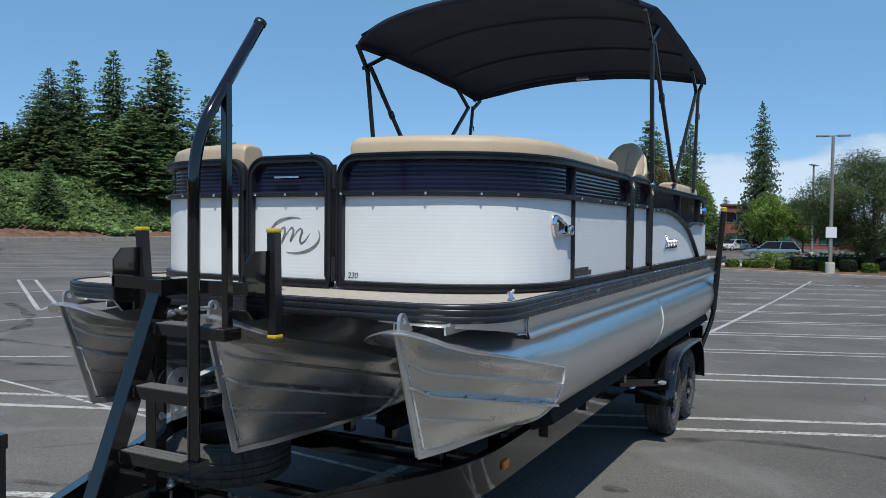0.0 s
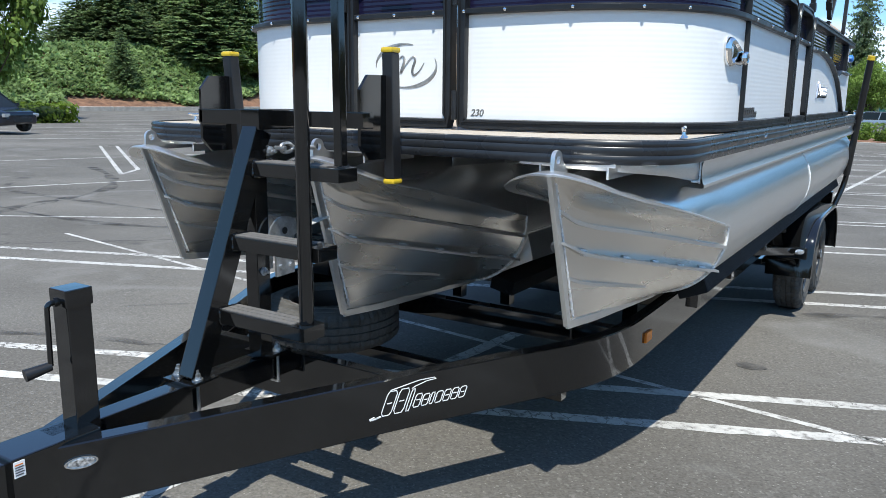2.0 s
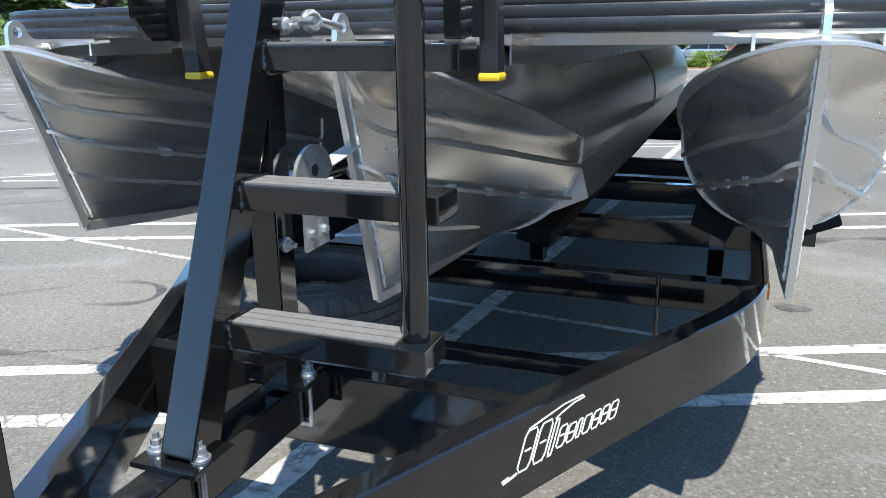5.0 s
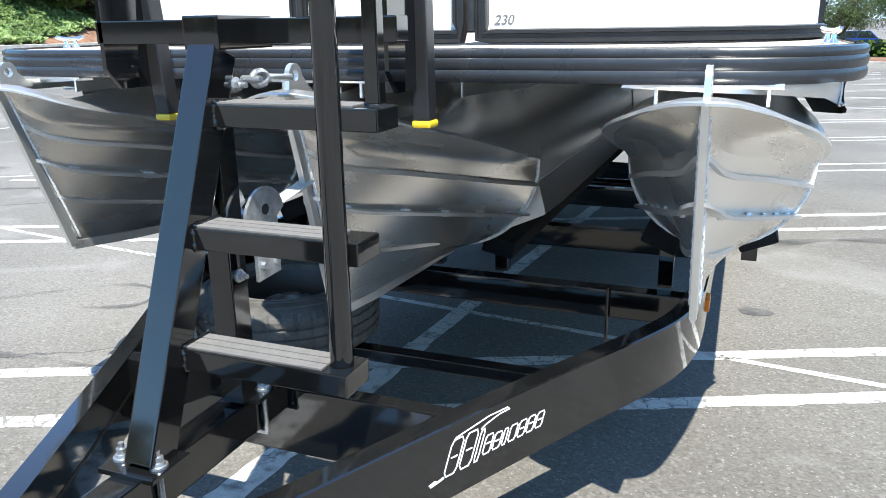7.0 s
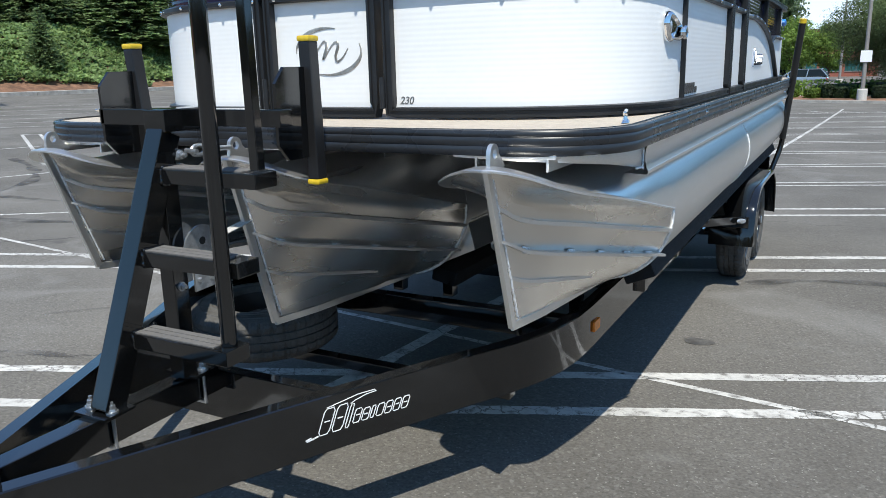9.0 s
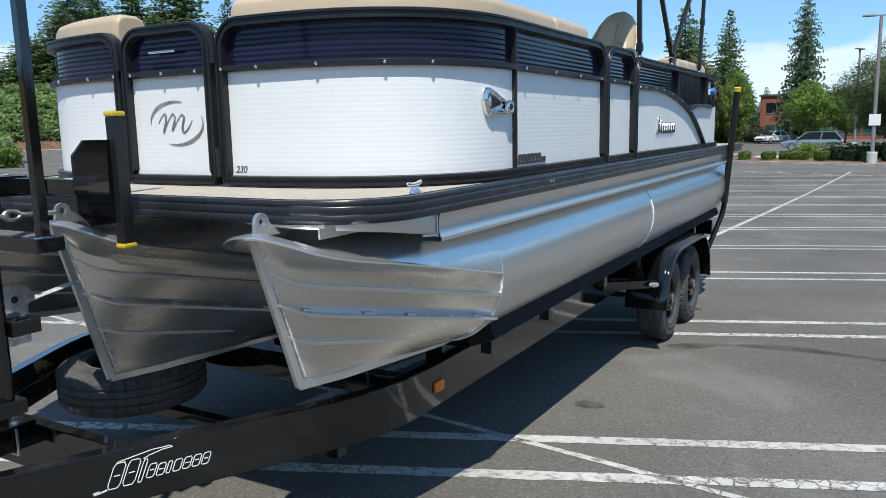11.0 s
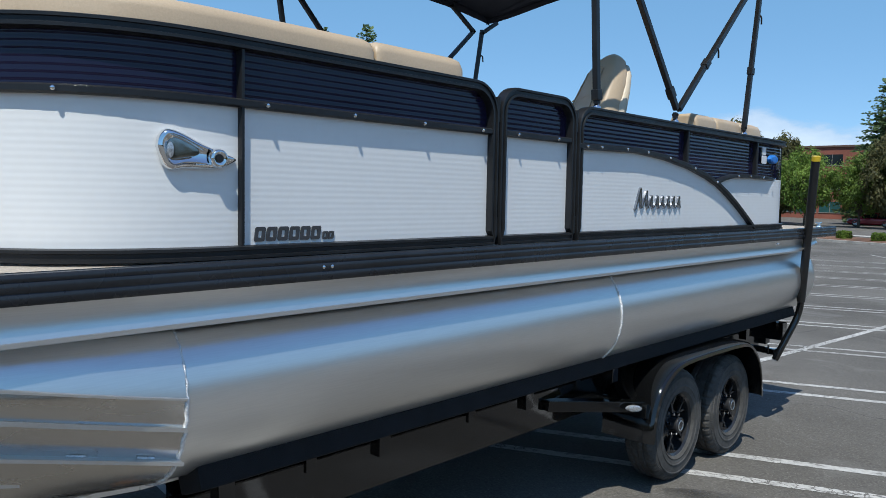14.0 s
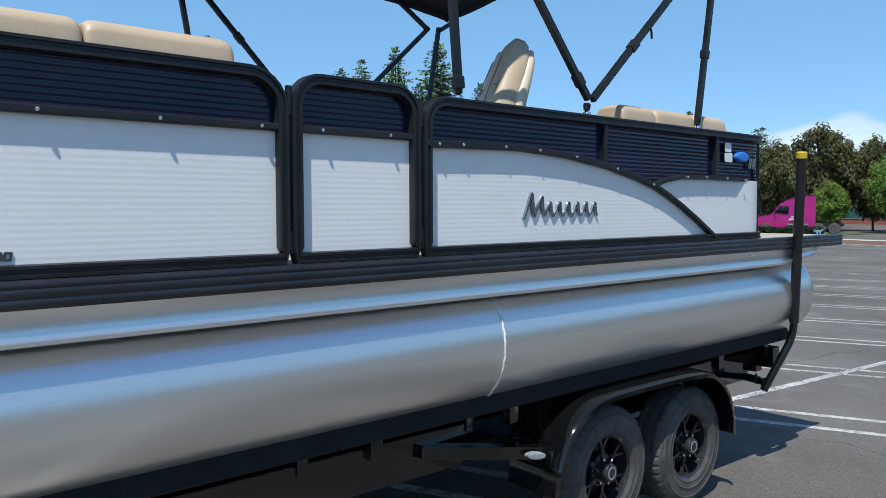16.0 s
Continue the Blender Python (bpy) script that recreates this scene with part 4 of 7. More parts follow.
def skirt(sgn):
    """Aluminium side skirt between rub rail and tube, with a ledge along its foot."""
    bm = BM()
    rows = []
    for y in (0.50, 2.0, 3.5, 5.0, 6.1, 6.55):
        low = 1.292 if y < 6.2 else 1.34
        prof = [(1.3175 - 0.009 * (1 - (2 * k / 10 - 1) ** 2), 1.386 + (low + 0.002 - 1.386) * k / 10) for k in range(11)]
        prof += [(1.320, low), (1.320, low - 0.011), (1.310, low - 0.014), (1.24, low - 0.010)]
        rows.append([Vector((sgn * x, y, z)) for x, z in prof])
    loft(bm, rows)
    rows = []
    for x, y, z in ((0.80, 0.06, 1.372), (1.0, 0.08, 1.362), (1.15, 0.16, 1.352), (1.25, 0.30, 1.335), (1.296, 0.50, 1.302)):
        rows.append([Vector((sgn * x, y, 1.386)), Vector((sgn * (x + 0.004), y - 0.004, (1.386 + z) / 2)), Vector((sgn * x, y, z))])
    loft(bm, rows)
    fix(bm)
    sk = part("side_skirt", bm, M_ALU, boat, "bright aluminium side skirt", 30)
    bm = BM()
    tube(bm, [(sgn * 1.302, 0.502 + 0.0006 * math.sin(i * 2.1), 1.384 - 0.008 * i) for i in range(12)], 0.004, 6)
    part("weld", bm, M_WELD, sk)
    bm = BM()
    tube(bm, [(sgn * 1.303, 0.40 + 0.008 * i, 1.312 - 0.0006 * i + 0.0006 * math.sin(i * 2.1)) for i in range(13)], 0.004, 6)
    part("weld", bm, M_WELD, sk)


skirt(1)
skirt(-1)


# ---- seats ----
def cushion_run(path_pts, z0, z1, depth, label, name="bench_backrest"):
    """Rounded backrest cushion along a plan line."""
    p = Path(path_pts)
    bm = BM()
    prof = []
    for k in range(14):
        a = 2 * math.pi * k / 14
        u, v = math.cos(a), math.sin(a)
        prof.append((depth / 2 * math.copysign(abs(u) ** 0.55, u), (z0 + z1) / 2 + (z1 - z0) / 2 * math.copysign(abs(v) ** 0.5, v)))
    rows = []
    ends = (0.006, 0.016, 0.03, 0.05)
    cols = sorted(set(p.columns(0, p.length, 0.15)) | set(ends) | {p.length - e for e in ends})
    for s in cols:
        e = min(s, p.length - s)
        k = 1.0 if e > 0.04 else 0.86 + 0.14 * math.sqrt(max(0, 1 - (1 - e / 0.04) ** 2))
        rows.append([p.at(s, z0 + (z - z0) * (0.35 + 0.65 * k) if z > z0 else z, o * k) for o, z in prof])
    loft(bm, rows, True, True)
    fix(bm)
    return part(name, bm, M_TAN, boat, label, 60)


def offset_plan(path, s0, s1, d, step=0.12):
    return [path.at(s, 0, -d).to_2d() for s in path.columns(s0, s1, step)]


LOUNGE = "tan vinyl lounge backrest"
for sgn in (1, -1):
    P = port
    runs = ((0.05, S_SEAM + 0.57), (S_SEAM + 0.575, S_SEAM + 1.045))
    for a, b in runs:
        pts = offset_plan(P, a, b, 0.115)
        if sgn < 0:
            pts = [Vector((-q.x, q.y)) for q in reversed(pts)]
        cushion_run(pts, 1.98, 2.222, 0.17, LOUNGE)
for sgn in (1, -1):
    for a, b in ((4.45, 4.75), (4.755, 5.15), (5.155, 5.5), (5.505, 5.76)):
        x = sgn * (1.13 if a < 5.4 else 1.05)
        pts = [(x, a), (x, (a + b) / 2), (x, b)] if sgn > 0 else [(x, b), (x, (a + b) / 2), (x, a)]
        cushion_run(pts, 1.95, 2.205 if a < 5.4 else 2.16, 0.2, LOUNGE)
for x0, x1, y0, y1 in ((-1.07, -0.5, 0.95, 2.3), (0.5, 1.07, 0.95, 2.3), (0.5, 1.12, 4.7, 5.72), (-1.12, -0.5, 4.2, 5.72)):
    bm = BM()
    box(bm, (x0, y0, DECK + 0.001), (x1, y1, 1.98), 0.04)
    part("bench_base", bm, M_TAN, boat, "tan vinyl bench seat")


def helm_seat():
    bm = BM()
    rows = []
    prof = ((0.0, 0.255, 0.085), (0.12, 0.265, 0.09), (0.24, 0.262, 0.088), (0.30, 0.235, 0.085), (0.42, 0.215, 0.078), (0.52, 0.175, 0.066), (0.585, 0.125, 0.05), (0.615, 0.07, 0.03))
    for h, hw, d in prof:
        row = []
        for k in range(20):
            a = 2 * math.pi * k / 20
            u, v = math.cos(a), math.sin(a)
            row.append(Vector((hw * math.copysign(abs(u) ** 0.5, u), d * math.copysign(abs(v) ** 0.6, v), h)))
        rows.append(row)
    loft(bm, rows, True, True)
    fix(bm)
    m = pose(0.781, 3.838, 1.925, 0, 0, -32) @ pose(0, 0, 0, -19, 0, 0)
    bmesh.ops.transform(bm, matrix=m, verts=bm.verts)
    seat = part("helm_seat", bm, M_TAN, boat, "tan vinyl helm chair with high back", 45)
    bm = BM()
    for x in (-0.13, 0.13):
        tube(bm, [m @ Vector((x, -0.09, 0.02)), m @ Vector((x, -0.09, 0.3)), m @ Vector((x * 0.75, -0.075, 0.5))], 0.0035, 6)
    tube(bm, [m @ Vector((-0.20, -0.073, 0.33)), m @ Vector((0, -0.082, 0.36)), m @ Vector((0.2, -0.073, 0.33))], 0.004, 6)
    part("seat_piping", bm, mat("seat_stitching", (0.34, 0.26, 0.18), 0.6), seat)
    for x in (-1, 1):
        bm = BM()
        tube(bm, [m @ Vector((x * w, 0.062, h)) for h, w in ((0.02, 0.215), (0.14, 0.225), (0.28, 0.212), (0.40, 0.180), (0.50, 0.14), (0.56, 0.09))], [0.030, 0.036, 0.036, 0.033, 0.028, 0.02], 10)
        part("side_bolster", bm, mat("cream_vinyl", (0.66, 0.56, 0.42), 0.45, 0, 0.04, 4, 0.04, 160, 0.1, 260), seat, "cream vinyl side bolster", 60)
    bm = BM()
    rows = []
    for h, w in ((0.30, 0.205), (0.31, 0.20), (0.42, 0.17), (0.50, 0.125)):
        rows.append([m @ Vector((w * k / 6 - w, -0.072 - 0.018 * math.sin(math.pi * k / 12) + 0.05 * (h - 0.3), h + 0.03 * math.sin(math.pi * k / 12))) for k in range(13)])
    loft(bm, rows)
    part("head_panel", bm, M_TAN, seat, "", 60)
    bm = BM()
    box(bm, (0.5, 3.3, 1.84), (0.98, 3.85, 1.98), 0.05)
    rod(bm, (0.74, 3.6, DECK), (0.74, 3.6, 1.85), 0.05)
    part("seat_base", bm, M_TAN, seat)


helm_seat()


# ---- bimini canopy ----
def canopy_z(x, y):
    t = (y - 2.85) / 2.75
    edge = 3.43 - 0.11 * t
    crown = edge + (0.24 - 0.08 * t) * (1 - min(1, abs(x) / 1.30) ** 2.4)
    return crown + 0.03 * math.sin(math.pi * t) - 0.03 * (abs(2 * t - 1) ** 6)


bm = BM()
xs = [-1.30 + 2.60 * i / 28 for i in range(29)]
ys = [2.85 + 2.75 * i / 26 for i in range(27)]
rows = []
for y in ys:
    t = (y - 2.85) / 2.75
    dip = 0.006 * math.sin(t * math.pi * 4) ** 2
    row = [Vector((x, y + 0.17 * (abs(x) / 1.3) ** 7 * (1 if t < 0.5 else -1) * (abs(2 * t - 1) ** 5) + 0.05 * (1 - (x / 1.3) ** 2) * (1 if t < 0.5 else -1) * (abs(2 * t - 1) ** 3), canopy_z(x, y) - dip)) for x in xs]
    rows.append(row)
top = loft(bm, rows)
drop = [[Vector((p.x, p.y, p.z - 0.055)) for p in rows[i]] for i in (0, -1)]
loft(bm, [rows[0], drop[0]])
loft(bm, [rows[-1], drop[1]])
for k in (0, -1):
    edge = [r[k] for r in rows]
    loft(bm, [edge, [Vector((p.x * 0.97, p.y, p.z - 0.085 + 0.03 * (abs(2 * (p.y - 2.85) / 2.75 - 1) ** 6))) for p in edge]])
bmesh.ops.remove_doubles(bm, verts=bm.verts, dist=1e-4)
canopy = part("bimini_canopy", bm, M_CANVAS, boat, "black canvas bimini canopy, stretched open", 60)
sol = canopy.modifiers.new("thickness", "SOLIDIFY")
sol.thickness = 0.004
for y in (2.95, 3.8, 4.75, 5.48):
    bm = BM()
    rows = []
    for x in [-1.2 + 2.4 * i / 24 for i in range(25)]:
        z = canopy_z(x, y) - 0.012
        rows.append([Vector((x, y - 0.03, z)), Vector((x, y - 0.02, z - 0.014)), Vector((x, y + 0.02, z - 0.014)), Vector((x, y + 0.03, z))])
    loft(bm, rows)
    part("canopy_hem", bm, M_CANVAS, canopy)
bm = BM()
box(bm, (-0.07, 5.44, 3.395), (0.07, 5.50, 3.425), 0.008)
part("canopy_lamp", bm, M_LENS, canopy, "small white courtesy lamp")


def pole(a, b, fittings=(), hooks=()):
    bm = BM()
    bar(bm, a, b, 0.030, 0.034, 0.006)
    ob = part("bimini_pole", bm, M_FRAME, boat, "black square bimini pole")
    a, b = Vector(a), Vector(b)
    for f in fittings:
        p, q = a.lerp(b, f), a.lerp(b, f + 0.05)
        bm = BM()
        bar(bm, p, q, 0.040, 0.044, 0.005)
        part("pole_clamp", bm, M_FRAME, ob)
    for f in hooks:
        p = a.lerp(b, f)
        bm = BM()
        tube(bm, rounded([p + Vector((0.012, 0.02, 0.02)), p + Vector((0.012, 0.045, 0.012)), p + Vector((0.012, 0.05, -0.035))], 0.015, 4), 0.006, 8)
        part("pole_hook", bm, M_FRAME, ob)


def foot(x, y):
    bm = BM()
    lathe(bm, [(0.0, 0.024), (0.010, 0.024), (0.013, 0.016), (0.020, 0.010), (0.022, 0.0)], Matrix.Translation((x, y, RAIL_TOP - 0.022)), 14)
    ft = part("pole_foot", bm, M_CHROME, boat, "chrome deck hinge")
    bm = BM()
    box(bm, (x - 0.011, y - 0.016, RAIL_TOP), (x + 0.011, y + 0.016, RAIL_TOP + 0.036), 0.005)
    rod(bm, (x - 0.019, y, RAIL_TOP + 0.022), (x + 0.019, y, RAIL_TOP + 0.022), 0.006, 0.006, 10)
    part("hinge_clevis", bm, M_FRAME, ft)


for sgn in (1, -1):
    x = sgn * 1.245
    foot(x, 3.27), foot(x, 4.12), foot(x, 5.13)
    jy = 3.18 if sgn > 0 else 3.09
    pole((x, 3.27, 2.155), (x, jy, 3.20), (0.0,))
    pole((x, 4.13, 2.19), (x, jy + 0.06, 3.20), (0.06, 0.60))
    pole((x, 4.16, 2.19), (x, 5.20, 3.14), (0.30,), (0.42,))
    pole((x, 5.13, 2.16), (x, 5.31, 3.16), (0.36,), (0.75,))
    pole((x, jy, 3.17), (x, 2.93, 3.36))
    pole((x, jy - 0.06, 3.17), (x, 3.45, 3.37))
    pole((x, 5.20, 3.12), (x, 4.90, 3.30))
    pole((x, 5.29, 3.12), (x, 5.52, 3.26))


# ---- fittings on the boat ----
def docking_light(sgn):
    """Teardrop chrome lamp with a round side eye on the bow corner."""
    path = port if sgn > 0 else star
    d = 1 if sgn > 0 else -1
    s_mid = S_SEAM - 0.172 if sgn > 0 else path.length - S_SEAM + 0.172
    zc = 1.785
    pts = [Vector(p) for p in ((-0.088, 0.010), (-0.082, 0.042), (-0.060, 0.064), (-0.02, 0.054), (0.035, 0.026), (0.085, 0.006), (0.128, -0.010), (0.150, -0.024), (0.122, -0.044), (0.080, -0.056), (0.04, -0.058), (-0.01, -0.058), (-0.05, -0.064), (-0.074, -0.040))]
    ring = [Vector((q.x * 1.02, q.y * 0.92)) for q in smooth_plan(pts + [pts[0]], 4)[:-1]]
    c = Vector((-0.022, 0.0))
    bm = BM()
    rows = []
    for lift, k in ((-0.010, 1.0), (0.002, 0.985), (0.009, 0.92), (0.013, 0.82), (0.0135, 0.76), (0.006, 0.68), (-0.002, 0.45), (-0.003, 0.2)):
        rows.append([path.at(s_mid + d * (c.x + (p.x - c.x) * k), zc + c.y + (p.y - c.y) * k, lift) for p in ring])
    loft(bm, rows, True, True)
    fix(bm)
    lamp = part("docking_light", bm, M_CHROME, boat, "chrome teardrop docking light", 60)
    bm = BM()
    tear = [Vector((-0.062, 0.022)), Vector((-0.040, 0.034)), Vector((0.0, 0.020)), Vector((0.034, 0.0)), Vector((0.026, -0.014)), Vector((-0.01, -0.022)), Vector((-0.05, -0.028)), Vector((-0.064, -0.010))]
    tear = smooth_plan(tear + [tear[0]], 3)[:-1]
    rows = [[path.at(s_mid + d * (-0.016 + (p.x + 0.016) * k), zc + p.y * k, lift) for p in tear] for lift, k in ((-0.002, 1.0), (0.004, 0.94), (0.0045, 0.5))]
    loft(bm, rows, True, True)
    fix(bm)
    part("reflector", bm, mat("lamp_reflector", (0.30, 0.29, 0.27), 0.10, 0.95, 0.2, 40), lamp)
    bm = BM()
    loft(bm, [[path.at(s_mid + d * (-0.052 + 0.010 * k * math.cos(a)), zc - 0.001 + 0.024 * k * math.sin(a), lift) for a in [2 * math.pi * i / 16 for i in range(16)]] for lift, k in ((0.003, 1.0), (0.009, 0.9), (0.011, 0.5))], True, True)
    fix(bm)
    part("lens", bm, M_LENS, lamp, "clear ribbed lamp lens")
    q = path.at(s_mid + d * 0.086, zc - 0.020, 0.008)
    n = (path.at(s_mid + d * 0.086, zc - 0.020, 1.0) - q).normalized()
    bm = BM()
    m = along(q, q + n)[0]
    lathe(bm, [(0.029, 0.0), (0.028, 0.010), (0.025, 0.017), (0.019, 0.019), (0.016, 0.015), (0.0, 0.015)], m, 24)
    part("side_eye", bm, M_CHROME, lamp)
    bm = BM()
    rod(bm, q + n * 0.0152, q + n * 0.0172, 0.0125, 0.0115, 16)
    part("eye_lens", bm, M_DARKHOLE, lamp)


docking_light(1)
docking_light(-1)


def cleat(x, y, turn):
    bm = BM()
    m = pose(x, y, DECK + 0.003, 0, 0, turn) @ Matrix.Scale(0.76, 4)
    for k in (-0.032, 0.032):
        lathe(bm, [(0.018, 0.0), (0.016, 0.006), (0.008, 0.014), (0.009, 0.034)], m @ Matrix.Translation((k, 0, 0)), 12)
    tube(bm, [m @ Vector(p) for p in ((-0.10, 0, 0.047), (-0.085, 0, 0.044), (-0.05, 0, 0.038), (0, 0, 0.037), (0.05, 0, 0.038), (0.085, 0, 0.044), (0.10, 0, 0.047))], [0.004, 0.007, 0.008, 0.008, 0.008, 0.007, 0.004], 10)
    part("cleat", bm, M_CHROME, boat, "chrome mooring cleat")


cleat(1.255, 0.43, 103)
cleat(-1.235, 0.40, 100)
cleat(1.27, 6.72, 90)


def lettering(body, size, path, s, z, material, parent, out, name="model_number", shear=0.0):
    cu = bpy.data.curves.new(name, "FONT")
    cu.body, cu.size, cu.extrude, cu.shear, cu.offset = body, size, 0.0008, shear, 0.0006
    tmp = new(name, cu)
    bpy.context.view_layer.update()
    me = bpy.data.meshes.new_from_object(tmp.evaluated_get(bpy.context.evaluated_depsgraph_get()))
    bpy.data.objects.remove(tmp)
    bm = BM()
    bm.from_mesh(me)
    for v in bm.verts:
        v.co = path.at(s + v.co.x, z + v.co.y, out + v.co.z)
    return part(name, bm, material, parent, "", 0)


bow_fr = [o for o in boat.children if o.name == "bow_fence"][0]
lettering("230", 0.040, port, 0.058, 1.517, M_NUMBER, bow_fr, -0.0112, "model_number", 0.25)


def blocks(path, cells, z0, h, material, parent, out, name, label, lean=0.0):
    """A row of plain raised blocks in place of a maker's lettering."""
    bm = BM()
    for s, w in cells:
        rows = []
        for lift in (0.0, 0.004):
            rows.append([path.at(s + u * w + lean * v * h, z0 + v * h, out + lift) for u, v in ((0.08, 0), (0.92, 0), (1, 0.1), (1, 0.9), (0.92, 1), (0.08, 1), (0, 0.9), (0, 0.1))])
        loft(bm, rows, True, True)
    fix(bm)
    return part(name, bm, material, parent, label)


def slotted(path, s0, w, z0, h, lean):
    """One raised slanted block with a slot cut through it."""
    bm = BM()
    outer = ((0.12, 0), (0.88, 0), (1, 0.12), (1, 0.88), (0.88, 1), (0.12, 1), (0, 0.88), (0, 0.12))
    inner = ((0.36, 0.26), (0.64, 0.26), (0.68, 0.30), (0.68, 0.70), (0.64, 0.74), (0.36, 0.74), (0.32, 0.70), (0.32, 0.30))
    at = lambda q, o: path.at(s0 + q[0] * w + lean * q[1] * h, z0 + q[1] * h, o)
    lo, hi = -0.0115, -0.0075
    loft(bm, [[at(q, lo) for q in inner], [at(q, hi) for q in inner], [at(q, hi) for q in outer], [at(q, lo) for q in outer]], True)
    fix(bm)
    part("range_badge", bm, M_GREYDECAL, bow_fr, "dark grey raised block badge")


sA = S_SEAM + 0.048
for s, w, h in [(sA + 0.0435 * i, 0.038, 0.045) for i in range(6)] + [(sA + 0.266, 0.022, 0.026), (sA + 0.291, 0.022, 0.026)]:
    slotted(port, s, w, 1.515, h, 0.14)


# gate emblem: two crescents round a wave
gx, gz = gate_path.length / 2 + 0.03, 1.725


def ribbon(path, pts, parent, name, thick, label=""):
    """A flat raised stroke along (s, z, width) points."""
    bm = BM()
    q = smooth_plan([Vector(p) for p in pts], 5)
    rows = []
    for i, p in enumerate(q):
        d = q[min(i + 1, len(q) - 1)] - q[max(i - 1, 0)]
        d = Vector((d.x, d.y)).normalized()
        n = Vector((-d.y, d.x)) * p.z / 2
        rows.append([path.at(p.x + n.x * a, p.y + n.y * a, -0.0115 + v) for a, v in ((-1, 0), (-0.7, thick), (0.7, thick), (1, 0))])
    loft(bm, rows, True, True)
    fix(bm)
    return part(name, bm, M_EMBLEM, parent, label)


for a0, a1 in ((0.42 * math.pi, 1.02 * math.pi), (-0.60 * math.pi, 0.10 * math.pi)):
    arc = []
    for i in range(9):
        t = i / 8
        a = a0 + (a1 - a0) * t
        arc.append((gx + 0.160 * math.cos(a), gz + 0.092 * math.sin(a), 0.002 + 0.017 * math.sin(math.pi * t) ** 1.4))
    ribbon(gate_path, arc, bow_gate, "emblem", 0.003, "chrome crescent emblem")
stroke = [(-0.090, 0.000, 0.004), (-0.070, 0.030, 0.006), (-0.052, 0.040, 0.009), (-0.050, 0.010, 0.013), (-0.066, -0.040, 0.012), (-0.040, 0.006, 0.006), (-0.012, 0.040, 0.008), (-0.002, 0.020, 0.013), (-0.018, -0.030, 0.012), (0.006, 0.004, 0.006), (0.034, 0.036, 0.008), (0.046, 0.022, 0.013), (0.034, -0.020, 0.013), (0.042, -0.040, 0.010), (0.066, -0.022, 0.006), (0.086, 0.010, 0.003)]
ribbon(gate_path, [(gx - 0.004 + x * 1.18, gz + z, w) for x, z, w in stroke], bow_gate, "emblem_wave", 0.003)
# scrolling badge on the stern fence
wave = [(0.0, 1.600, 0.014), (0.030, 1.668, 0.016), (0.052, 1.716, 0.014), (0.058, 1.66, 0.022), (0.066, 1.612, 0.014), (0.100, 1.672, 0.014), (0.122, 1.702, 0.014), (0.124, 1.65, 0.022), (0.134, 1.612, 0.012)]
for i in range(6):
    s = 0.150 + 0.066 * i
    wave += [(s, 1.632, 0.010), (s + 0.022, 1.668, 0.016), (s + 0.032, 1.672, 0.014), (s + 0.034, 1.636, 0.020), (s + 0.046, 1.612, 0.012)]
ob = ribbon(stern_path, [(0.595 + s, z + 0.008, 1.15 * w) for s, z, w in wave], stern_fr, "maker_badge", 0.010, "silver scrolling wave badge")
ob.data.materials[0] = M_BADGE
# gate latch
bm = BM()
loft(bm, [[gate_path.at(0.20 + 0.16 * u, 2.025 + v, 0.002 + w) for v, w in ((-0.006, 0), (-0.004, 0.008), (0.004, 0.008), (0.006, 0))] for u in (0, 0.5, 1)])
part("gate_badge", bm, M_CHROME, bow_gate)
# hinges between sections
for x, y in ((0.292, 0.462), (-0.292, 0.462)):
    for z0, z1 in ((1.50, 1.62), (1.96, 2.08)):
        bm = BM()
        rod(bm, (x, y - 0.012, z0), (x, y - 0.012, z1), 0.012)
        part("gate_hinge", bm, M_FRAME, boat)
for x in (OUT, -OUT):
    for y in (2.449, 3.037):
        for z0, z1 in ((1.50, 1.58), (1.98, 2.08)):
            bm = BM()
            rod(bm, (x, y, z0), (x, y, z1), 0.012)
            part("gate_hinge", bm, M_FRAME, boat)
# stern stickers and lamp
blocks(stern_path, [(2.34, 0.07)], 1.99, 0.055, M_DECAL, stern_fr, -0.004, "sticker", "white capacity sticker")
blocks(stern_path, [(2.34, 0.085)], 1.93, 0.055, M_DECAL, stern_fr, -0.004, "sticker", "white capacity sticker")
bm = BM()
rows = []
for lift, k in ((-0.005, 1.0), (0.018, 0.95), (0.026, 0.7)):
    rows.append([stern_path.at(2.52 + 0.075 * k * math.cos(a), 1.965 + 0.032 * k * math.sin(a), lift) for a in [2 * math.pi * i / 16 for i in range(16)]])
loft(bm, rows, True, True)
fix(bm)
part("speaker_cap", bm, M_BLUE, stern_fr, "blue plastic cap")
blocks(stern_path, [(2.62, 0.035), (2.665, 0.035)], 1.90, 0.06, M_BADGE, stern_fr, -0.004, "trim_badge", "small pale badge", 0.3)


# ---- the trailer ----
trailer = thing("boat_trailer", "glossy black tandem-axle boat trailer under the boat", "trailer")
BEAM_T, BEAM_B = 0.640, 0.445


def channel(bm, plan, z0, z1, t=0.05, tops=None):
    """A rectangular beam along a plan line, outer face on the line."""
    p = Path(plan)
    rows = []
    for s in p.columns(0, p.length, 0.5):
        k = s / p.length
        a, b = (z0, z1) if tops is None else (z0 + (tops[0] - z0) * (1 - k), z1 + (tops[1] - z1) * (1 - k))
        rows.append([p.at(s, a, -t), p.at(s, a, -0.004), p.at(s, a + 0.004, 0), p.at(s, b - 0.004, 0), p.at(s, b, -0.004), p.at(s, b, -t)])
    loft(bm, rows, True, True)
    fix(bm)


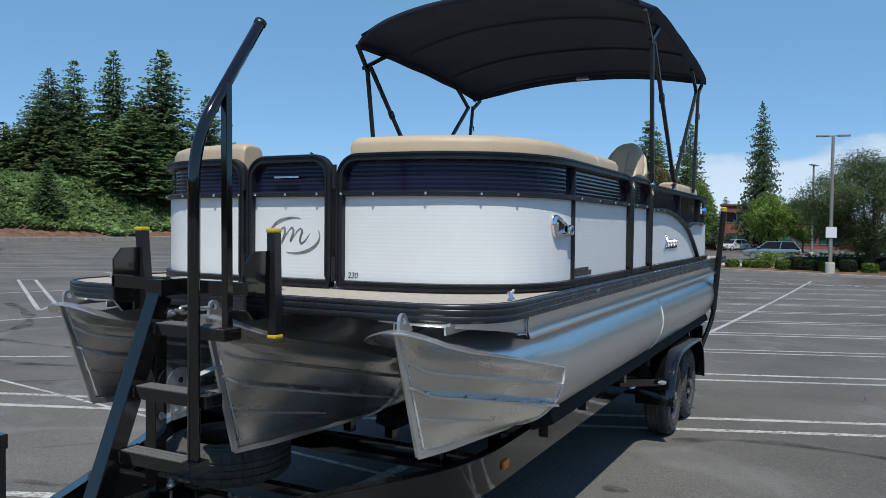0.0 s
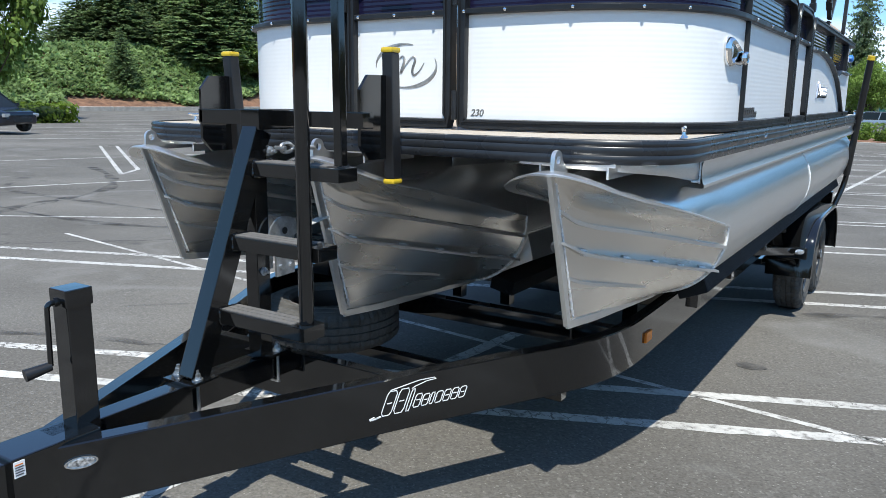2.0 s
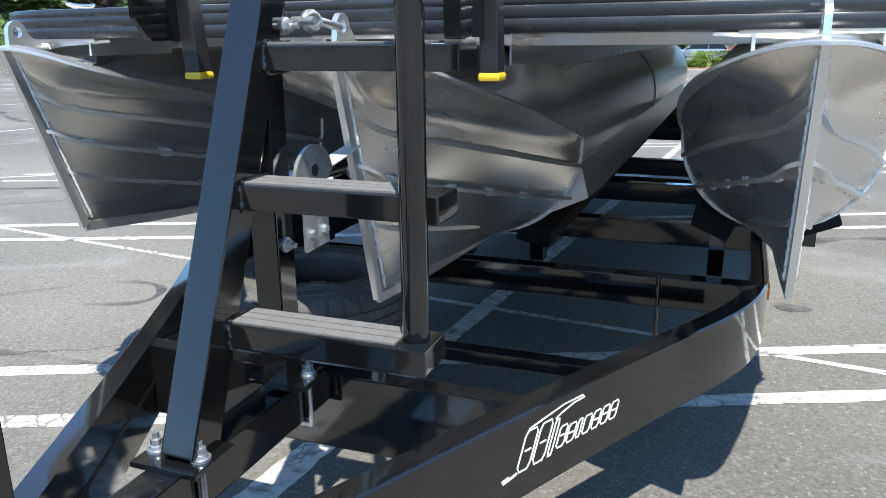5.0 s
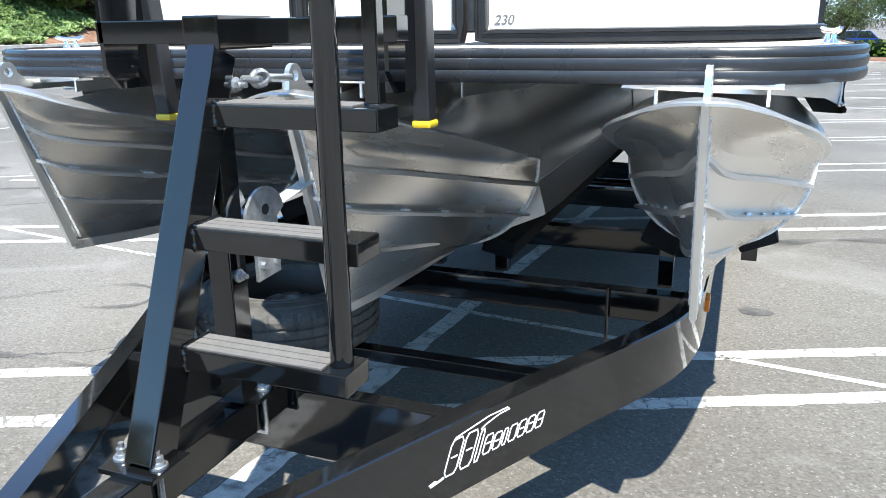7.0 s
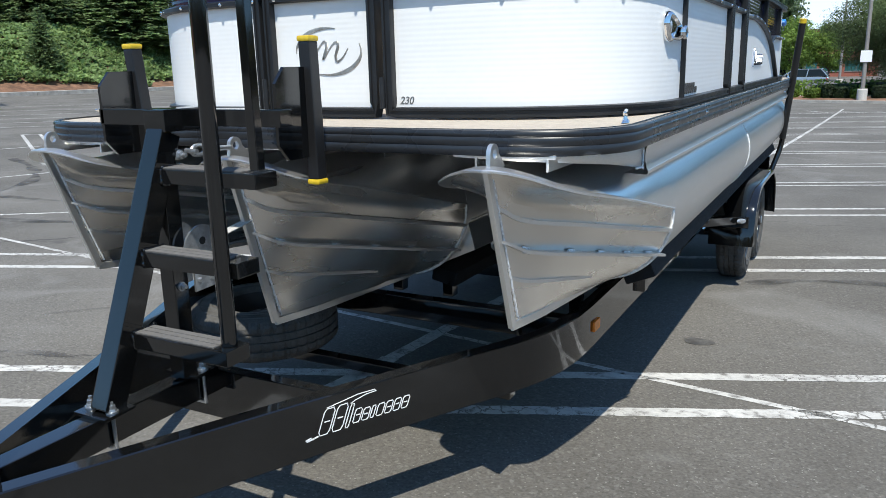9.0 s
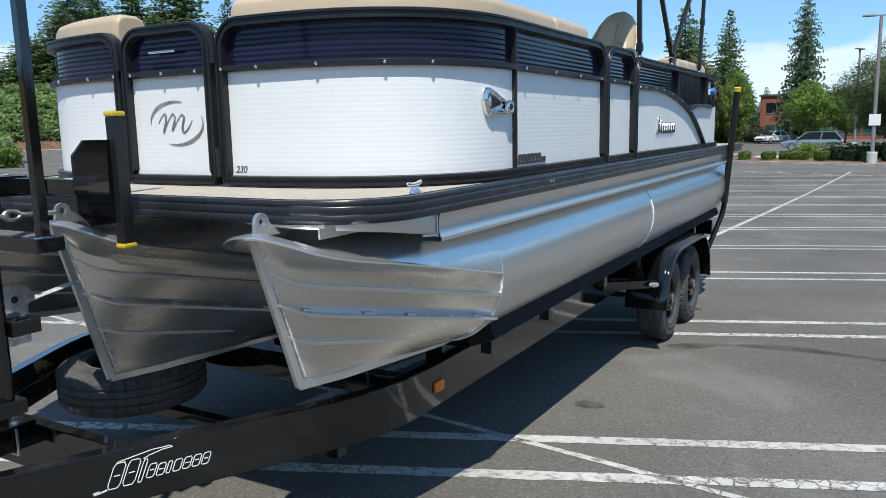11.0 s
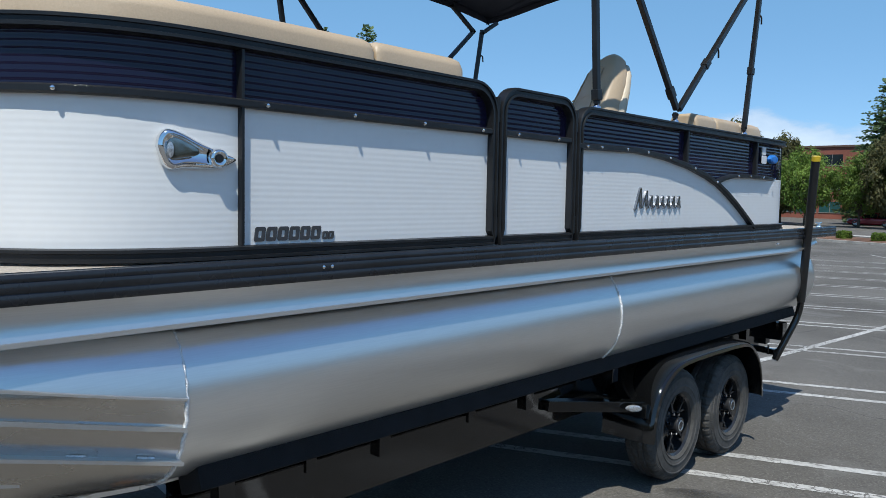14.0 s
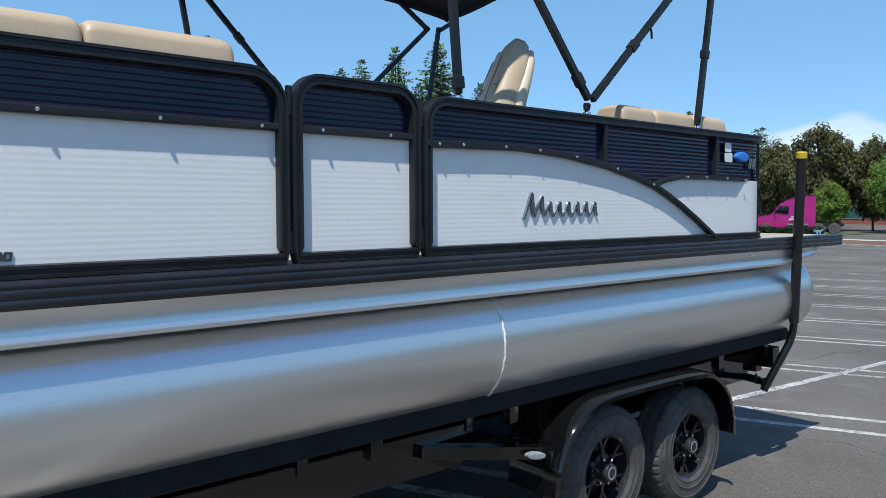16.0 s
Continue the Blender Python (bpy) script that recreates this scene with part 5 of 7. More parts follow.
SIDE_PLAN = smooth_plan([(0.03, -1.32), (0.30, -0.755), (0.53, -0.285), (0.74, 0.12), (0.87, 0.36), (0.945, 0.53), (0.985, 0.70), (1.0, 0.90), (1.0, 1.4), (1.0, 3.0), (1.0, 4.6), (1.0, 6.25)], 4)
for sgn in (1, -1):
    bm = BM()
    channel(bm, SIDE_PLAN if sgn > 0 else [Vector((-p.x, p.y)) for p in reversed(SIDE_PLAN)], BEAM_B, BEAM_T, 0.055)
    beam = part("side_beam", bm, M_BLACK, trailer, "glossy black main beam", 40)
    if sgn > 0:
        main_beam = beam
    bm = BM()
    lap = [Vector(p) for p in SIDE_PLAN if p.y < 0.9]
    lap = Path(lap if sgn > 0 else [Vector((-p.x, p.y)) for p in reversed(lap)])
    loft(bm, [[lap.at(q, z, o) for z, o in ((0.535, -0.054), (0.535, -0.0595), (0.541, -0.0595), (0.545, -0.054))] for q in lap.columns(0, lap.length, 0.3)], True, True)
    fix(bm)
    part("lap_seam", bm, M_BLACK, beam, "", 40)
    bm = BM()
    box(bm, (sgn * 1.0 - 0.004, 0.955, 0.515), (sgn * 1.0 + 0.012, 1.035, 0.562), 0.004)
    part("side_marker", bm, M_AMBER, beam, "amber side marker lamp")
beam_path = Path(SIDE_PLAN)


def maker_mark():
    """Plain white strokes in place of the maker's lettering."""
    bm = BM()
    s0 = min(range(len(beam_path.p)), key=lambda i: (beam_path.p[i] - Vector((0.497, -0.397))).length)
    s0 = beam_path.s[s0] + (Vector((0.497, -0.397)) - beam_path.p[s0]).dot(Vector((0.44, 0.9)))
    def stroke(pts, half):
        q = [Vector(p) for p in pts]
        for a, b in zip(q, q[1:]):
            d = (b - a).normalized() * half
            n = Vector((-d.y, d.x))
            loft(bm, [[beam_path.at(s0 + 0.012 + 1.08 * c.x, c.y, o) for c in (a - d - n, b + d - n, b + d + n, a - d + n)] for o in (-0.001, 0.0015)], True, True)

    def cell(s, w, z, h, bar_at=None):
        lean = lambda u, v: (s + u * w + 0.36 * v * h, z + v * h)
        stroke([lean(u, v) for u, v in ((0.2, 0), (0.85, 0), (1, 0.14), (1, 0.86), (0.8, 1), (0.15, 1), (0, 0.86), (0, 0.14), (0.2, 0))], 0.0014)
        if bar_at:
            stroke([lean(0.30, bar_at), lean(0.72, bar_at)], 0.0016)
    cell(0.034, 0.036, 0.512, 0.084, 0.5)
    cell(0.078, 0.036, 0.512, 0.084, 0.5)
    cell(0.124, 0.012, 0.512, 0.076)
    for i, k in enumerate((0.55, 0.5, None, None, 0.5, 0.55, 0.5)):
        w = 0.0235 if i != 2 else 0.012
        cell(0.150 + 0.0305 * i - (0.010 if i > 2 else 0), w, 0.520, 0.046 if i == 0 else 0.040, k)
    stroke([(0.0, 0.506), (0.022, 0.509), (0.034, 0.512)], 0.0026)
    stroke([(-0.004, 0.510), (0.012, 0.514)], 0.0016)
    stroke([(0.072, 0.600), (0.120, 0.608), (0.175, 0.617), (0.232, 0.617), (0.238, 0.611), (0.205, 0.609), (0.165, 0.599), (0.150, 0.592)], 0.0014)
    fix(bm)
    part("maker_mark", bm, M_DECAL, main_beam, "plain white strokes of a slanted mark")


maker_mark()
bm = BM()
s0, zo = 0.150, 0.584
oval = [2 * math.pi * i / 24 for i in range(24)]
rows = [[beam_path.at(s0 + 0.045 * k * math.cos(a), zo + 0.018 * k * math.sin(a), o) for a in oval] for o, k in ((-0.001, 1.0), (0.005, 0.97), (0.005, 0.86), (0.002, 0.80))]
loft(bm, rows, True, True)
fix(bm)
ol = part("oval_lamp", bm, M_CHROME, main_beam, "small oval chrome-ringed lamp")
bm = BM()
rows = [[beam_path.at(s0 + 0.045 * k * math.cos(a), zo + 0.018 * k * math.sin(a), o) for a in oval] for o, k in ((0.0025, 0.80), (0.0045, 0.6), (0.005, 0.3))]
loft(bm, rows, True, True)
fix(bm)
part("lens", bm, mat("ribbed_lens", (0.42, 0.42, 0.42), 0.15, 0.4, 0.7, 90, 0.2, 200), ol)
bm = BM()
box(bm, (0.0695, -1.355, 0.600), (0.0715, -1.325, 0.645), 0.0)
label_plate = part("label", bm, M_DECAL, main_beam, "white label with printed lines")
for i in range(5):
    bm = BM()
    box(bm, (0.0712, -1.352, 0.634 - 0.007 * i), (0.0722, -1.331 + 0.003 * (i % 2), 0.637 - 0.007 * i), 0.0)
    part("printed_line", bm, M_AMBER if i == 0 else M_GREYDECAL, label_plate)
# tongue: centre beam, cross member, coupler
bm = BM()
box(bm, (-0.055, -1.22, 0.555), (0.02, -0.27, 0.652), 0.006)
part("centre_beam", bm, M_BLACK, trailer)
bm = BM()
box(bm, (-0.50, -0.285, 0.452), (0.50, -0.235, 0.638), 0.005)
part("cross_member", bm, M_BLACK, trailer)
bm = BM()
box(bm, (-0.05, -1.75, 0.52), (0.05, -1.20, 0.64), 0.01)
box(bm, (-0.07, -1.36, 0.50), (0.07, -1.10, 0.652), 0.008)
bmesh.ops.create_uvsphere(bm, u_segments=16, v_segments=10, radius=0.05, matrix=Matrix.Translation((0, -1.76, 0.57)))
part("coupler", bm, M_BLACK, trailer, "black ball coupler")
# jack with crank
bm = BM()
box(bm, (-0.036, -1.151, 0.42), (0.036, -1.079, 1.034), 0.004)
jack = part("tongue_jack", bm, M_BLACK, trailer, "black square tongue jack with crank")
bm = BM()
box(bm, (-0.041, -1.156, 1.008), (0.041, -1.074, 1.060), 0.005)
part("jack_cap", bm, M_BLACK, jack)
bm = BM()
tube(bm, rounded([(-0.01, -1.15, 1.022), (-0.01, -1.182, 1.022), (-0.01, -1.186, 0.845)], 0.02), 0.0075, 10)
rod(bm, (-0.01, -1.15, 1.022), (-0.01, -1.164, 1.022), 0.014, 0.012, 12)
part("crank", bm, M_BLACK, jack)
bm = BM()
rod(bm, (-0.012, -1.184, 0.843), (-0.026, -1.252, 0.832), 0.013, 0.018, 14)
part("crank_grip", bm, M_FOAM, jack)
bm = BM()
g0 = ground_z(0, -1.15)
box(bm, (-0.028, -1.143, g0 + 0.012), (0.028, -1.087, 0.44), 0.004)
box(bm, (-0.09, -1.205, g0), (0.09, -1.025, g0 + 0.014), 0.004)
part("jack_foot", bm, M_ZINC, jack, "galvanised jack leg and foot plate")
# winch stand with steps
bm = BM()
bar(bm, (-0.002, -0.712, 0.66), (0.0, -0.385, 1.475), 0.070, 0.076, 0.005)
stand = part("winch_stand", bm, M_BLACK, trailer, "black winch stand with steps and handrail")
bm = BM()
box(bm, (-0.085, -0.77, 0.652), (0.055, -0.655, 0.664), 0.002)
part("base_plate", bm, M_BLACK, stand)
bm = BM()
box(bm, (-0.085, -0.41, 0.652), (0.055, -0.32, 0.664), 0.002)
part("base_plate", bm, M_BLACK, stand)
bm = BM()
bar(bm, (0, -0.405, 0.66), (0, -0.405, 1.43), 0.060, 0.06, 0.004)
part("winch_post", bm, M_BLACK, stand)
for z, ya, yb in ((0.885, -0.622, -0.528), (1.127, -0.552, -0.458), (1.369, -0.448, -0.352)):
    bm = BM()
    box(bm, (0.028, ya, z - 0.05), (0.42, yb, z - 0.003), 0.004)
    st = part("step", bm, M_BLACK, stand)
    bead = random.Random(int(z * 1000))
    for a, b in (((0.036, ya + 0.002, z - 0.05), (0.036, ya + 0.002, z - 0.004)), ((0.036, ya + 0.004, z), (0.036, yb - 0.004, z)), ((0.036, ya + 0.004, z - 0.052), (0.036, yb - 0.004, z - 0.052))):
        bm = BM()
        a, b = Vector(a), Vector(b)
        tube(bm, [a.lerp(b, q / 12) + Vector((0.002 * bead.uniform(-1, 1), 0.001 * bead.uniform(-1, 1), 0)) for q in range(13)], [0.0055 + 0.0022 * bead.uniform(-1, 1) for q in range(13)], 7)
        part("weld", bm, M_BLACK, st, "", 80)
    bm = BM()
    for i in range(3):
        y = ya + 0.008 + i * (yb - ya - 0.016) / 3
        box(bm, (0.04, y, z - 0.003), (0.362, y + (yb - ya - 0.016) / 3 - 0.0035, z + 0.0015), 0.0008)
    part("step_tread", bm, M_GRIT, st, "grey anti-slip strip")
bm = BM()
tube(bm, rounded([(0.384, -0.572, 0.884), (0.384, -0.572, 2.09), (0.384, -0.215, 2.60)], 0.16, 10), 0.0235, 16)
rail = part("handrail", bm, M_BLACK, stand, "bent glossy black handrail")
bm = BM()
lathe(bm, [(0.0245, 0.0), (0.026, 0.006), (0.026, 0.02), (0.0, 0.022)], along((0.384, -0.215, 2.60), (0.384, -0.18, 2.65))[0], 16)
part("rail_cap", bm, M_FOAM, rail)
bm = BM()
bar(bm, (0.40, -0.412, 1.372), (0.392, -0.412, 2.33), 0.032, 0.032, 0.004)
part("rail_strut", bm, M_BLACK, stand)
# cross arm with bow guides
bm = BM()
box(bm, (-0.42, -0.285, 1.485), (0.39, -0.225, 1.540), 0.004)
box(bm, (-0.045, -0.42, 1.475), (0.045, -0.22, 1.546), 0.005)
arm = part("cross_arm", bm, M_BLACK, stand)
for sgn, x0, x1, y in ((-1, -0.372, -0.415, -0.115), (1, 0.364, 0.356, -0.082)):
    bm = BM()
    bar(bm, (x0, y, 1.30), (x1, y, 1.745), 0.044, 0.050, 0.008)
    pad = part("bow_guide", bm, M_FOAM, stand, "black bow guide with yellow end caps")
    for a, b in ((1.284, 1.302), (1.743, 1.762)):
        x = x0 if a < 1.5 else x1
        bm = BM()
        box(bm, (x - 0.0245, y - 0.0275, a), (x + 0.0245, y + 0.0275, b), 0.007)
        part("end_cap", bm, M_YELLOW, pad, "yellow plastic cap")
    bm = BM()
    xc = (x0 + x1) / 2 - 0.012
    yb = y - 0.02
    ring0 = [(0.0, 1.375), (-0.105, 1.375), (-0.150, 1.425), (-0.150, 1.615), (-0.105, 1.665), (0.0, 1.665)]
    loft(bm, [[Vector((xx, yb + u, z)) for u, z in ring0] for xx in (xc - 0.006, xc + 0.006)], True, True)
    fix(bm)
    part("guide_plate", bm, M_BLACK, pad)
# winch drum plates, strap and bolts
bm = BM()
for x in (-0.055, 0.055):
    rows = []
    for o in (-0.004, 0.004):
        rows.append([Vector((x + o, -0.325 + (0.078 * math.cos(a) if math.sin(a) > 0 else 0.046 * math.copysign(1, math.cos(a))), (1.09 + 0.078 * math.sin(a)) if math.sin(a) > 0 else 1.09 + 0.14 * math.sin(a))) for a in [2 * math.pi * i / 28 for i in range(28)]])
    loft(bm, rows, True, True)
rod(bm, (-0.055, -0.325, 1.09), (0.055, -0.325, 1.09), 0.022)
fix(bm)
winch = part("winch", bm, M_ZINC, stand, "zinc-plated winch drum")
# dark disc laid on the uncut plate as the shade of a hole
bm = BM()
rod(bm, (0.0585, -0.325, 1.115), (0.0605, -0.325, 1.115), 0.013, 0.013, 16)
part("plate_hole", bm, M_DARKHOLE, winch)
for y, z in ((-0.335, 1.065), (-0.300, 0.985), (-0.350, 0.985)):
    bm = BM()
    rod(bm, (0.058, y, z), (0.068, y, z), 0.010, 0.009, 6)
    part("winch_bolt", bm, M_ZINC, winch)
bm = BM()
bar(bm, (0.0, -0.285, 1.085), (0.0, -0.035, 1.125), 0.045, 0.004, 0.001)
part("winch_strap", bm, mat("pale_webbing", (0.45, 0.44, 0.42), 0.85, 0, 0.1, 20, 0.2, 200), stand, "pale grey webbing strap")
bm = BM()
rod(bm, (0.03, -0.407, 0.975), (0.034, -0.407, 0.975), 0.016, 0.016, 16)
rod(bm, (0.034, -0.407, 0.975), (0.044, -0.407, 0.975), 0.011, 0.011, 6)
rod(bm, (0.044, -0.407, 0.975), (0.054, -0.407, 0.975), 0.006, 0.006, 10)
part("stand_bolt", bm, M_ZINC, stand)
bm = BM()
rod(bm, (0.02, -0.36, 1.40), (0.036, -0.36, 1.40), 0.017, 0.017, 16)
rod(bm, (0.036, -0.36, 1.40), (0.048, -0.36, 1.40), 0.012, 0.012, 6)
rod(bm, (0.048, -0.36, 1.40), (0.062, -0.36, 1.40), 0.0065, 0.0065, 10)
part("stand_bolt", bm, M_ZINC, stand)
bm = BM()
tube(bm, [(0.055, -0.30 + 0.03 * math.cos(a), 1.41 + 0.016 * math.sin(a)) for a in [2 * math.pi * i / 16 for i in range(16)]], 0.007, 8, True)
rod(bm, (0.03, -0.33, 1.41), (0.08, -0.33, 1.41), 0.008)
rod(bm, (0.055, -0.27, 1.41), (0.02, -0.12, 1.40), 0.009)
part("shackle", bm, M_ZINC, stand, "zinc shackle on the bow eye")
for y in (-0.722, -0.353):
    bm = BM()
    for x in (-0.064, 0.03):
        rod(bm, (x, y, 0.545), (x, y, 0.70), 0.006)
        rod(bm, (x, y, 0.664), (x, y, 0.669), 0.019, 0.019, 16)
        rod(bm, (x, y, 0.669), (x, y, 0.676), 0.0145, 0.013, 16)
        rod(bm, (x, y, 0.676), (x, y, 0.688), 0.0115, 0.0115, 6)
    box(bm, (-0.070, y - 0.006, 0.540), (0.036, y + 0.006, 0.552), 0.003)
    part("u_bolt", bm, M_ZINC, stand, "zinc U-bolt")
# drain rod hanging below the first cross member
bm = BM()
rod(bm, (0.652, 0.945, 0.30), (0.652, 0.945, 0.57), 0.006, 0.006, 8)
part("hanger_rod", bm, M_BLACK, trailer)
# cross members, bunks and their brackets
for y, z in ((1.0, 0.50), (1.95, 0.48), (2.9, 0.48), (3.7, 0.50), (5.6, 0.50), (6.2, 0.54)):
    bm = BM()
    box(bm, (-0.95, y - 0.035, z - 0.055), (0.95, y + 0.035, z + 0.055), 0.005)
    part("cross_member", bm, M_BLACK, trailer)
for x, z_top, tilt in ((1.13, 0.80, -22), (0.83, 0.765, 22), (-0.83, 0.765, -22), (-1.13, 0.80, 22), (0.15, 0.655, 12), (-0.15, 0.655, -12)):
    bm = BM()
    m = pose(x, 0, z_top, 0, tilt, 0)
    box(bm, (-0.07, 1.12 if abs(x) > 0.5 else 1.2, -0.085), (0.07, 6.42, -0.004), 0.012, m)
    bk = part("bunk", bm, M_CARPET, trailer, "black carpeted bunk board")
    for y in (1.25, 1.95, 2.9, 3.7, 5.6, 6.2):
        bm = BM()
        box(bm, (x - 0.028, y - 0.03, 0.642 if abs(x) > 1 else 0.50), (x + 0.028, y + 0.03, z_top - 0.05), 0.003)
        rod(bm, (x + 0.02, y - 0.05, z_top - 0.075), (x + 0.02, y + 0.05, z_top - 0.075), 0.009)
        part("bunk_bracket", bm, M_BLACK, bk)
for y in (1.7, 2.64, 3.55):
    bm = BM()
    box(bm, (0.955, y - 0.02, 0.60), (1.01, y + 0.03, 0.74), 0.003)
    rod(bm, (1.0, y + 0.055, 0.685), (1.03, y + 0.055, 0.685), 0.012, 0.012, 6)
    part("outrigger", bm, M_BLACK, trailer)
bm = BM()
box(bm, (-1.2, 6.20, 0.56), (1.2, 6.30, 0.70), 0.006)
box(bm, (-1.05, 6.27, 0.50), (1.05, 6.36, 0.60), 0.006)
part("rear_cross_member", bm, M_BLACK, trailer)
for sgn in (1, -1):
    bm = BM()
    box(bm, (sgn * 0.99, 6.10, 0.67), (sgn * 1.05, 6.22, 0.78), 0.004)
    part("bunk_post", bm, M_BLACK, trailer)

# wheels
HUBS = ((4.323, 0.268), (5.110, 0.268))
TYRE_R = 0.344


def tyre(m, parent, name="tyre"):
    bm = BM()
    R = TYRE_R
    prof = [(0.19, -0.085), (0.203, -0.098), (0.209, -0.103), (0.214, -0.100), (0.235, -0.104), (0.240, -0.1075), (0.246, -0.1075), (0.250, -0.104), (0.288, -0.1025), (0.292, -0.1055), (0.298, -0.1045), (0.301, -0.100), (0.312, -0.096), (0.325, -0.090), (0.338, -0.078)]
    prof = prof + [(R, -0.066), (R, -0.045), (R - 0.008, -0.042), (R - 0.008, -0.034), (R, -0.031), (R, -0.004), (R - 0.008, -0.001), (R - 0.008, 0.001)]
    prof += [(r, -z) for r, z in reversed(prof[:-2])]
    n = 160
    rows = []
    for r, z in prof:
        row = []
        for k in range(n):
            lug = k % 4 == 0 and abs(z) > 0.03 and r > 0.315
            cut = 0.007 if lug and r > 0.33 else 0.0
            a = 2 * math.pi * k / n
            row.append(m @ Vector(((r - cut) * math.cos(a), (r - cut) * math.sin(a), z * (0.965 if lug else 1.0))))
        rows.append(row)
    loft(bm, rows, True)
    fix(bm)
    ty = part(name, bm, M_RUBBER, parent, "black radial tyre", 18)
    # raised sidewall marks
    bm = BM()
    for a0, count, r0, r1 in ((0.9, 9, 0.258, 0.284), (3.3, 11, 0.262, 0.278)):
        for i in range(count):
            a, w = a0 + 0.125 * i, 0.078 if i % 3 else 0.05
            quad = [(r0, a), (r1, a), (r1, a + w), (r0, a + w)]
            loft(bm, [[m @ Vector((r * math.cos(t), r * math.sin(t), z)) for r, t in quad] for z in (0.1015, 0.1048)], True, True)
    for i in range(150):
        a = 2 * math.pi * i / 150
        loft(bm, [[m @ Vector((r * math.cos(t), r * math.sin(t), z)) for r, t, z in ((0.302, a, 0.0985), (0.318, a, 0.0925), (0.318, a + 0.02, 0.0925), (0.302, a + 0.02, 0.0985))],
                  [m @ Vector((r * math.cos(t), r * math.sin(t), z)) for r, t, z in ((0.303, a, 0.1015), (0.318, a, 0.0955), (0.318, a + 0.02, 0.0955), (0.303, a + 0.02, 0.1015))]], True, True)
    part("sidewall_mark", bm, M_RUBBER, ty, "", 0)
    return ty


def rim(m, parent):
    """Spoked black rim; z of m points outwards."""
    bm = BM()
    lathe(bm, [(0.195, -0.09), (0.185, -0.07), (0.17, 0.02), (0.178, 0.075), (0.198, 0.092), (0.2035, 0.096), (0.206, 0.099), (0.200, 0.085), (0.197, -0.09)], m, 96)
    for i in range(6):
        a = 2 * math.pi * i / 6
        c, e = m @ Vector((0.06 * math.cos(a), 0.06 * math.sin(a), 0.046)), m @ Vector((0.112 * math.cos(a), 0.112 * math.sin(a), 0.040))
        bar(bm, c, e, 0.022, 0.026, 0.004, m.to_3x3() @ Vector((0, 0, 1)))
        for da in (-0.20, 0.20):
            q = m @ Vector((0.184 * math.cos(a + da), 0.184 * math.sin(a + da), 0.052))
            bar(bm, e, q, 0.018, 0.016, 0.003, m.to_3x3() @ Vector((0, 0, 1)))
    lathe(bm, [(0.0, 0.05), (0.085, 0.045), (0.088, 0.02), (0.088, -0.02)], m, 28)
    fix(bm)
    r = part("rim", bm, M_RIM, parent, "black spoked rim")
    bm = BM()
    lathe(bm, [(0.050, 0.040), (0.049, 0.100), (0.045, 0.110), (0.020, 0.112), (0.0, 0.112)], m, 26)
    part("hub_cap", bm, M_RIM, r)
    bm = BM()
    lathe(bm, [(0.034, 0.1105), (0.032, 0.1135), (0.027, 0.1135), (0.025, 0.1105)], m, 22)
    part("hub_ring", bm, M_ZINC, r)
    for i in range(6):
        bm = BM()
        a = 2 * math.pi * i / 6 + 0.3
        p = m @ Vector((0.068 * math.cos(a), 0.068 * math.sin(a), 0.045))
        q = m @ Vector((0.068 * math.cos(a), 0.068 * math.sin(a), 0.075))
        rod(bm, p, q, 0.011, 0.009, 6)
        part("lug_nut", bm, M_CHROME, r)
    # disc closing the barrel, coloured dark for the shade behind the spokes
    bm = BM()
    lathe(bm, [(0.19, -0.085), (0.165, -0.035), (0.12, -0.012), (0.0, -0.010)], m, 32)
    part("rim_back", bm, M_DARKHOLE, r)


